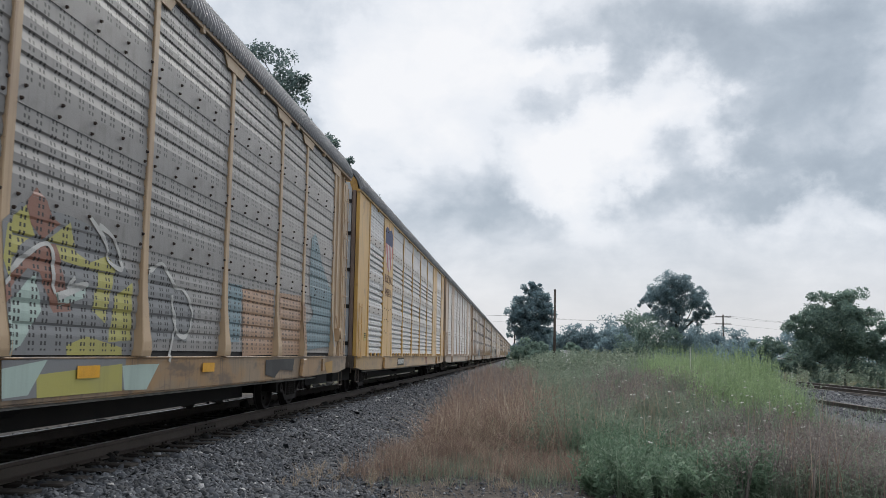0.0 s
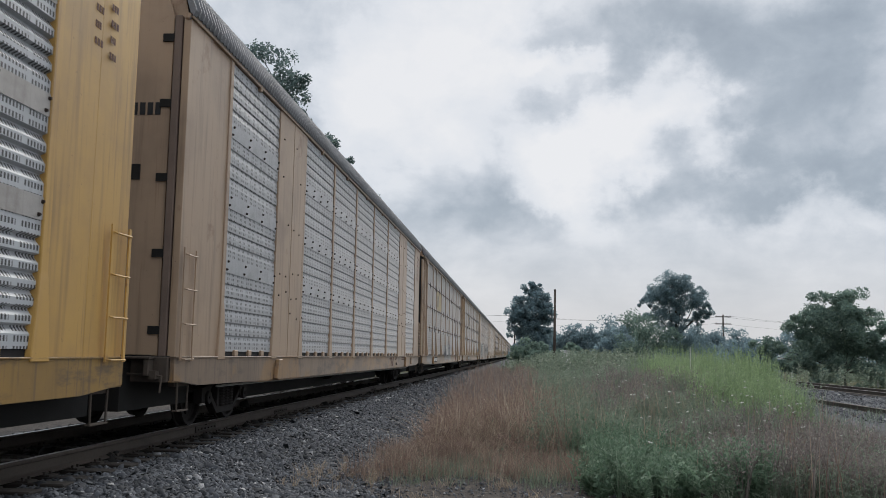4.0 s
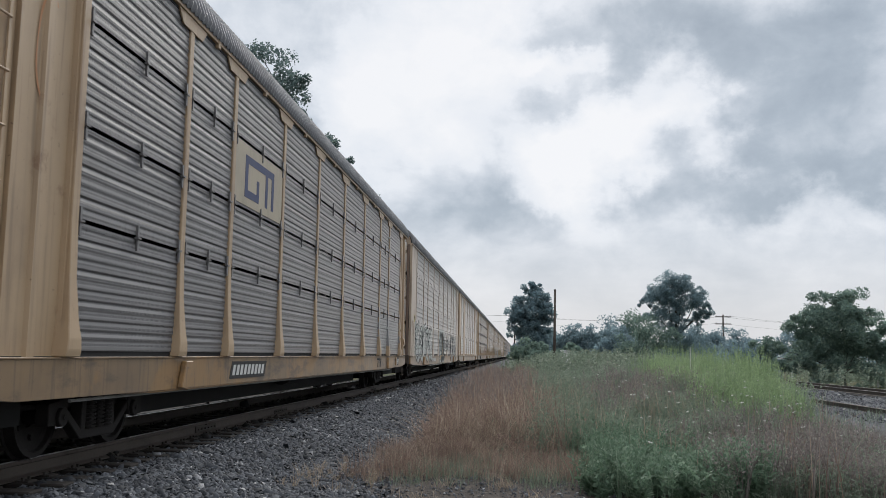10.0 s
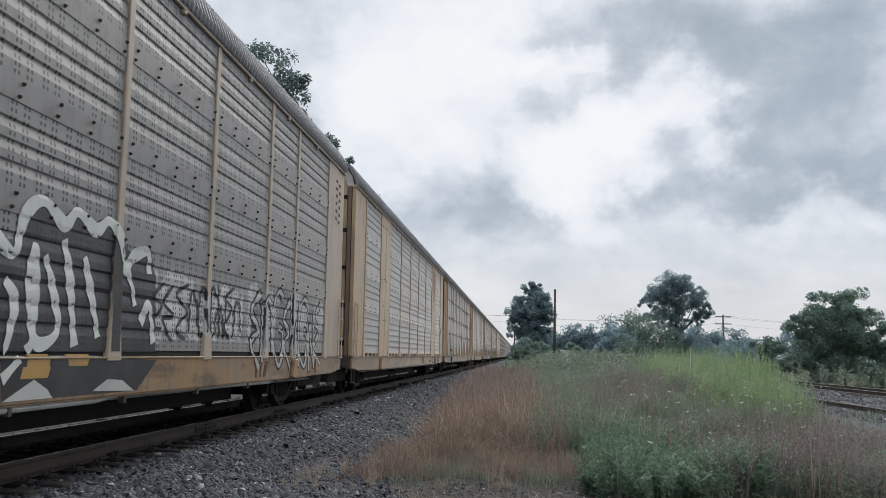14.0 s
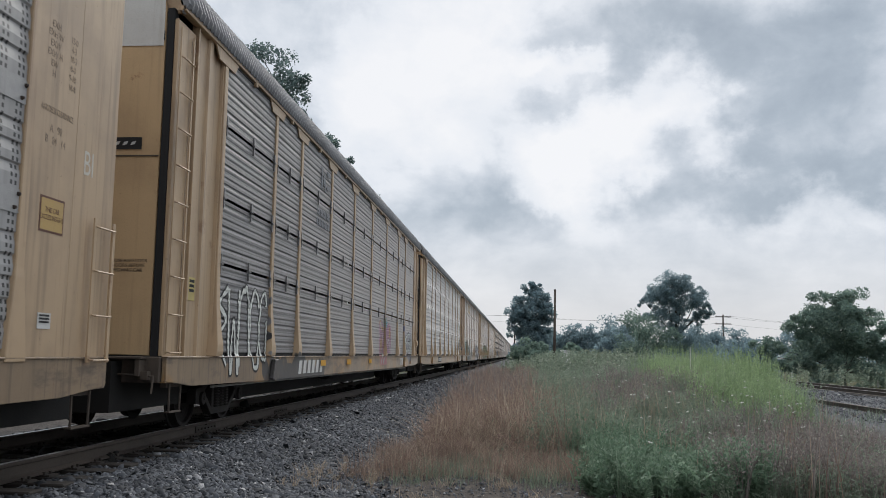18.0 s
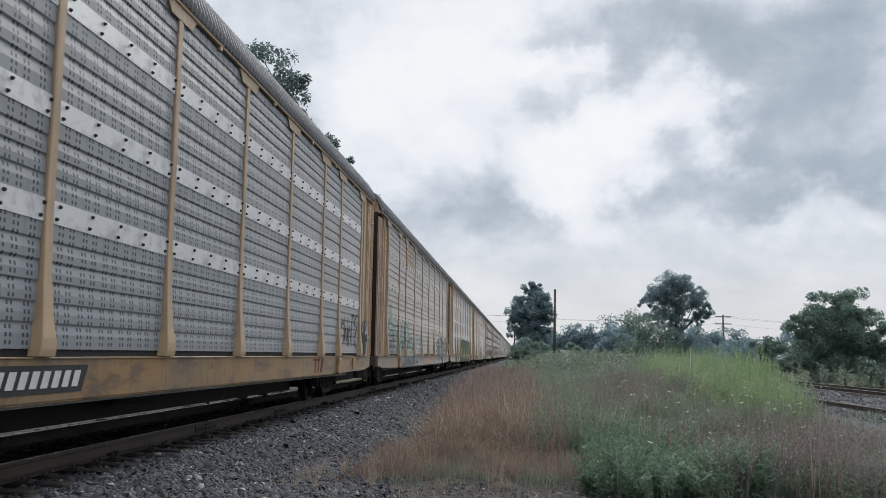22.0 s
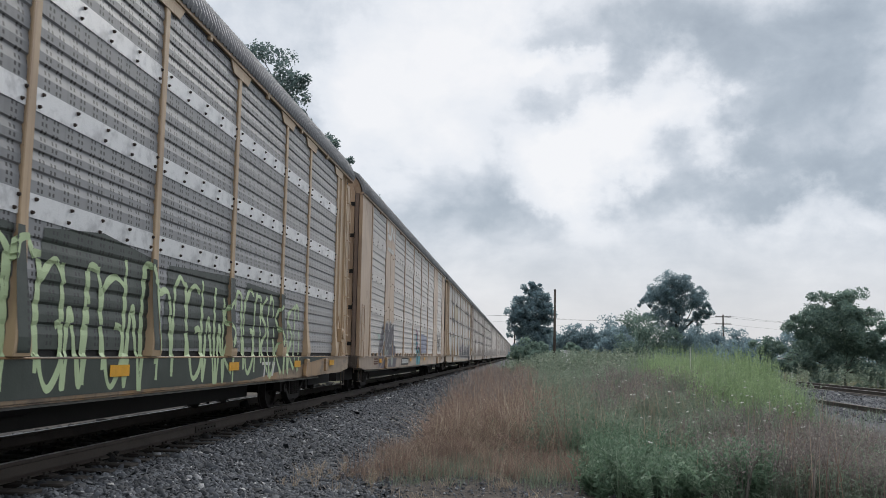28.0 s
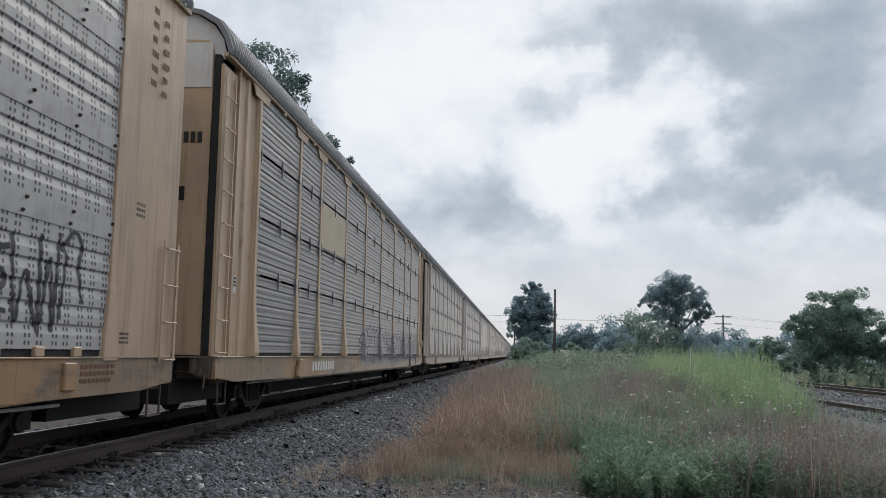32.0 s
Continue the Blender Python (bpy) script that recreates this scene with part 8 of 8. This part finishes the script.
ribbon(c11, "P", "cols", SP_BLACK, 0.1, [(13.83, 1.1), (14.11, 1.01), (14.31, 0.67)], "graffiti outline")
ribbon(c7, "N", "fine", SP_PALE, 0.06, [(17.16, 1.55), (17.34, 2.01), (17.61, 1.85), (17.76, 1.52), (17.54, 1.12)], "pale pink-white graffiti outline")
ribbon(c7, "N", "fine", SP_PALE, 0.06, [(18.68, 1.15), (18.97, 1.53), (19.29, 1.38), (19.24, 1.13)], "pale pink-white graffiti outline")
ribbon(c7, "N", "fine", SP_PALE, 0.07, [(17.42, 0.76), (17.72, 1.03), (18.08, 1.05), (17.88, 0.81), (18.37, 1.08)], "pale pink-white graffiti outline")
ribbon(c7, "N", "fine", SP_PALE, 0.05, [(19.53, 1.85), (19.78, 1.72), (19.69, 1.4), (19.59, 1.14)], "pale pink-white graffiti outline")
ribbon(c9, "N", "cols", SP_SLATE, 0.06, [(6.02, 2.13), (6.13, 1.99), (6.04, 1.81), (5.83, 1.76)], "graffiti outline")
ribbon(c9, "N", "cols", SP_SLATE, 0.07, [(5.87, 1.45), (6.18, 1.55), (6.6, 1.56), (6.47, 1.26), (6.67, 1.09)], "graffiti outline")
ribbon(c9, "N", "cols", SP_SLATE, 0.07, [(6.92, 1.61), (7.51, 1.54), (8.09, 1.59), (8.57, 1.48), (8.31, 1.29)], "graffiti outline")
ribbon(c9, "N", "cols", SP_SLATE, 0.06, [(7.81, 2.39), (7.95, 1.87), (8.35, 1.78), (8.46, 1.57), (8.73, 1.71), (8.96, 1.54), (9.1, 1.73), (9.29, 1.51)], "graffiti outline")
ribbon(c9, "N", "cols", SP_PALE, 0.06, [(5.96, 0.71), (6.38, 0.88), (6.74, 0.94), (6.97, 0.74)], "graffiti outline")
ribbon(c9, "N", "cols", SP_PALE, 0.06, [(6.57, 1.8), (7.02, 2.19), (7.26, 2.02), (7.14, 1.8)], "graffiti outline")
ribbon(c9, "N", "cols", SP_SLATE, 0.06, [(9.38, 1.27), (9.63, 1.54), (9.58, 1.08)], "graffiti outline")
graffiti(c3, "N", "fine", 2.6, 5.0, 1.15, 2.1, 0.5, 0.045, SP_PALE, None, 6, "thin pale graffiti scrawl")
graffiti(c3, "E", "fine", 1.45, 2.25, 3.1, 5.2, 0.8, 0.05, SP_BLACK, None, 41, "black graffiti loops on the end panel")
graffiti(c3, "E", "fine", 1.5, 2.3, 2.1, 2.9, 0.35, 0.018, SP_PLUM, None, 42, "thin dark graffiti scrawl")
for k in range(6):
    graffiti(c3, "L", "fine", 0.85, 1.20, 2.0 + 0.47 * k, 2.32 + 0.47 * k, 0.17, 0.018, SP_BLACK, None, 50 + k, "small black tag between the rungs")
graffiti(c4, "E", "fine", 1.7, 2.1, 3.2, 4.4, 0.4, 0.025, SP_ORANGE, None, 60, "faded orange scrawl on the end panel")
graffiti(c3, "N", "fine", 12.0, 17.0, 0.75, 1.7, 0.7, 0.08, SP_PALE, None, 7, "pale graffiti outlines")
graffiti(c4, "N", "fine", 21.2, 25.2, 1.15, 2.2, 0.6, 0.045, SP_PALE, None, 8, "thin pale graffiti scrawl")
graffiti(c4, "N", "fine", 21.3, 23.8, 3.9, 5.0, 1.1, 0.04, SP_PALE, None, 9, "thin pale graffiti scrawl")
graffiti(c5, "W", "cols", 2.3, 9.4, 0.75, 2.4, 0.95, 0.17, SP_WHITE, SP_BLACK, 10, "thick white graffiti with black edges")
graffiti(c5, "W", "cols", 16.4, 19.6, 1.2, 2.0, 0.4, 0.045, SP_BLACK, None, 12, "thin black graffiti scrawl")
graffiti(c5, "W", "cols", 20.2, 25.3, 0.75, 2.2, 0.7, 0.09, SP_PALE, SP_BLACK, 13, "pale graffiti with black edges")
graffiti(c7, "N", "fine", 2.6, 5.0, 0.8, 2.2, 0.55, 0.07, SP_WHITE, SP_BLACK, 14, "white graffiti on a black ground")
graffiti(c7, "N", "fine", 22.9, 25.0, 1.1, 2.0, 0.6, 0.07, SP_WHITE, SP_BLACK, 16, "white graffiti with dark edges")
graffiti(c8, "N", "cols", 23.2, 25.4, 1.2, 2.1, 0.5, 0.05, SP_BLACK, None, 17, "thin black graffiti scrawl")
graffiti(c9, "N", "cols", 7.6, 13.2, 0.8, 1.9, 0.7, 0.07, SP_PALE, None, 19, "pale graffiti scrawl")
graffiti(c9, "N", "cols", 19.6, 25.4, 0.75, 2.0, 0.65, 0.07, SP_BLACK, SP_PALE, 20, "black graffiti on a pale ground")
graffiti(c10, "N", "cols", 11.1, 22.3, 0.68, 2.10, 0.52, 0.075, SP_GREEN, None, 22, "pale green graffiti outlines on black")
graffiti(c11, "P", "cols", 22.95, 25.2, 1.25, 2.2, 0.45, 0.045, SP_BLACK, None, 26, "thin black graffiti scrawl")
graffiti(c12, "N", "fine", 12.0, 25.3, 0.8, 1.9, 0.65, 0.06, SP_PLUM, None, 27, "dark graffiti scrawl")


# ---------------------------------------------------------------- everything that moves
def travelled(t):
    """Metres that the train has run towards the camera after t seconds."""
    late = max(0.0, t - 12.0)
    return 10.066 * t - 0.262 * late * late / 40.0


def motions():
    for car, gap in zip(CARS, GAPS):
        walk(car, [(t, pose(TRACK_X, gap - travelled(t), 0)) for t in range(0, 33, 2)])
    for wheels, index, back, dy in WHEELS:
        rows, turn = [(0, pose(0, dy, 0.425))], 0.0
        last = 0.0
        for k in range(1, 960):
            t = k / 30
            s = GAPS[index] + back - travelled(t)
            if 4.0 < s < 36.0:
                turn += degrees_of(travelled(t) - travelled(max(last, t - 1 / 30)))
                rows.append((t, pose(0, dy, 0.425, turn, 0, 0)))
                last = t
        rows.append((32, pose(0, dy, 0.425, turn, 0, 0)))
        walk(wheels, rows)


def degrees_of(metres):
    return math.degrees(metres / 0.425)


motions()
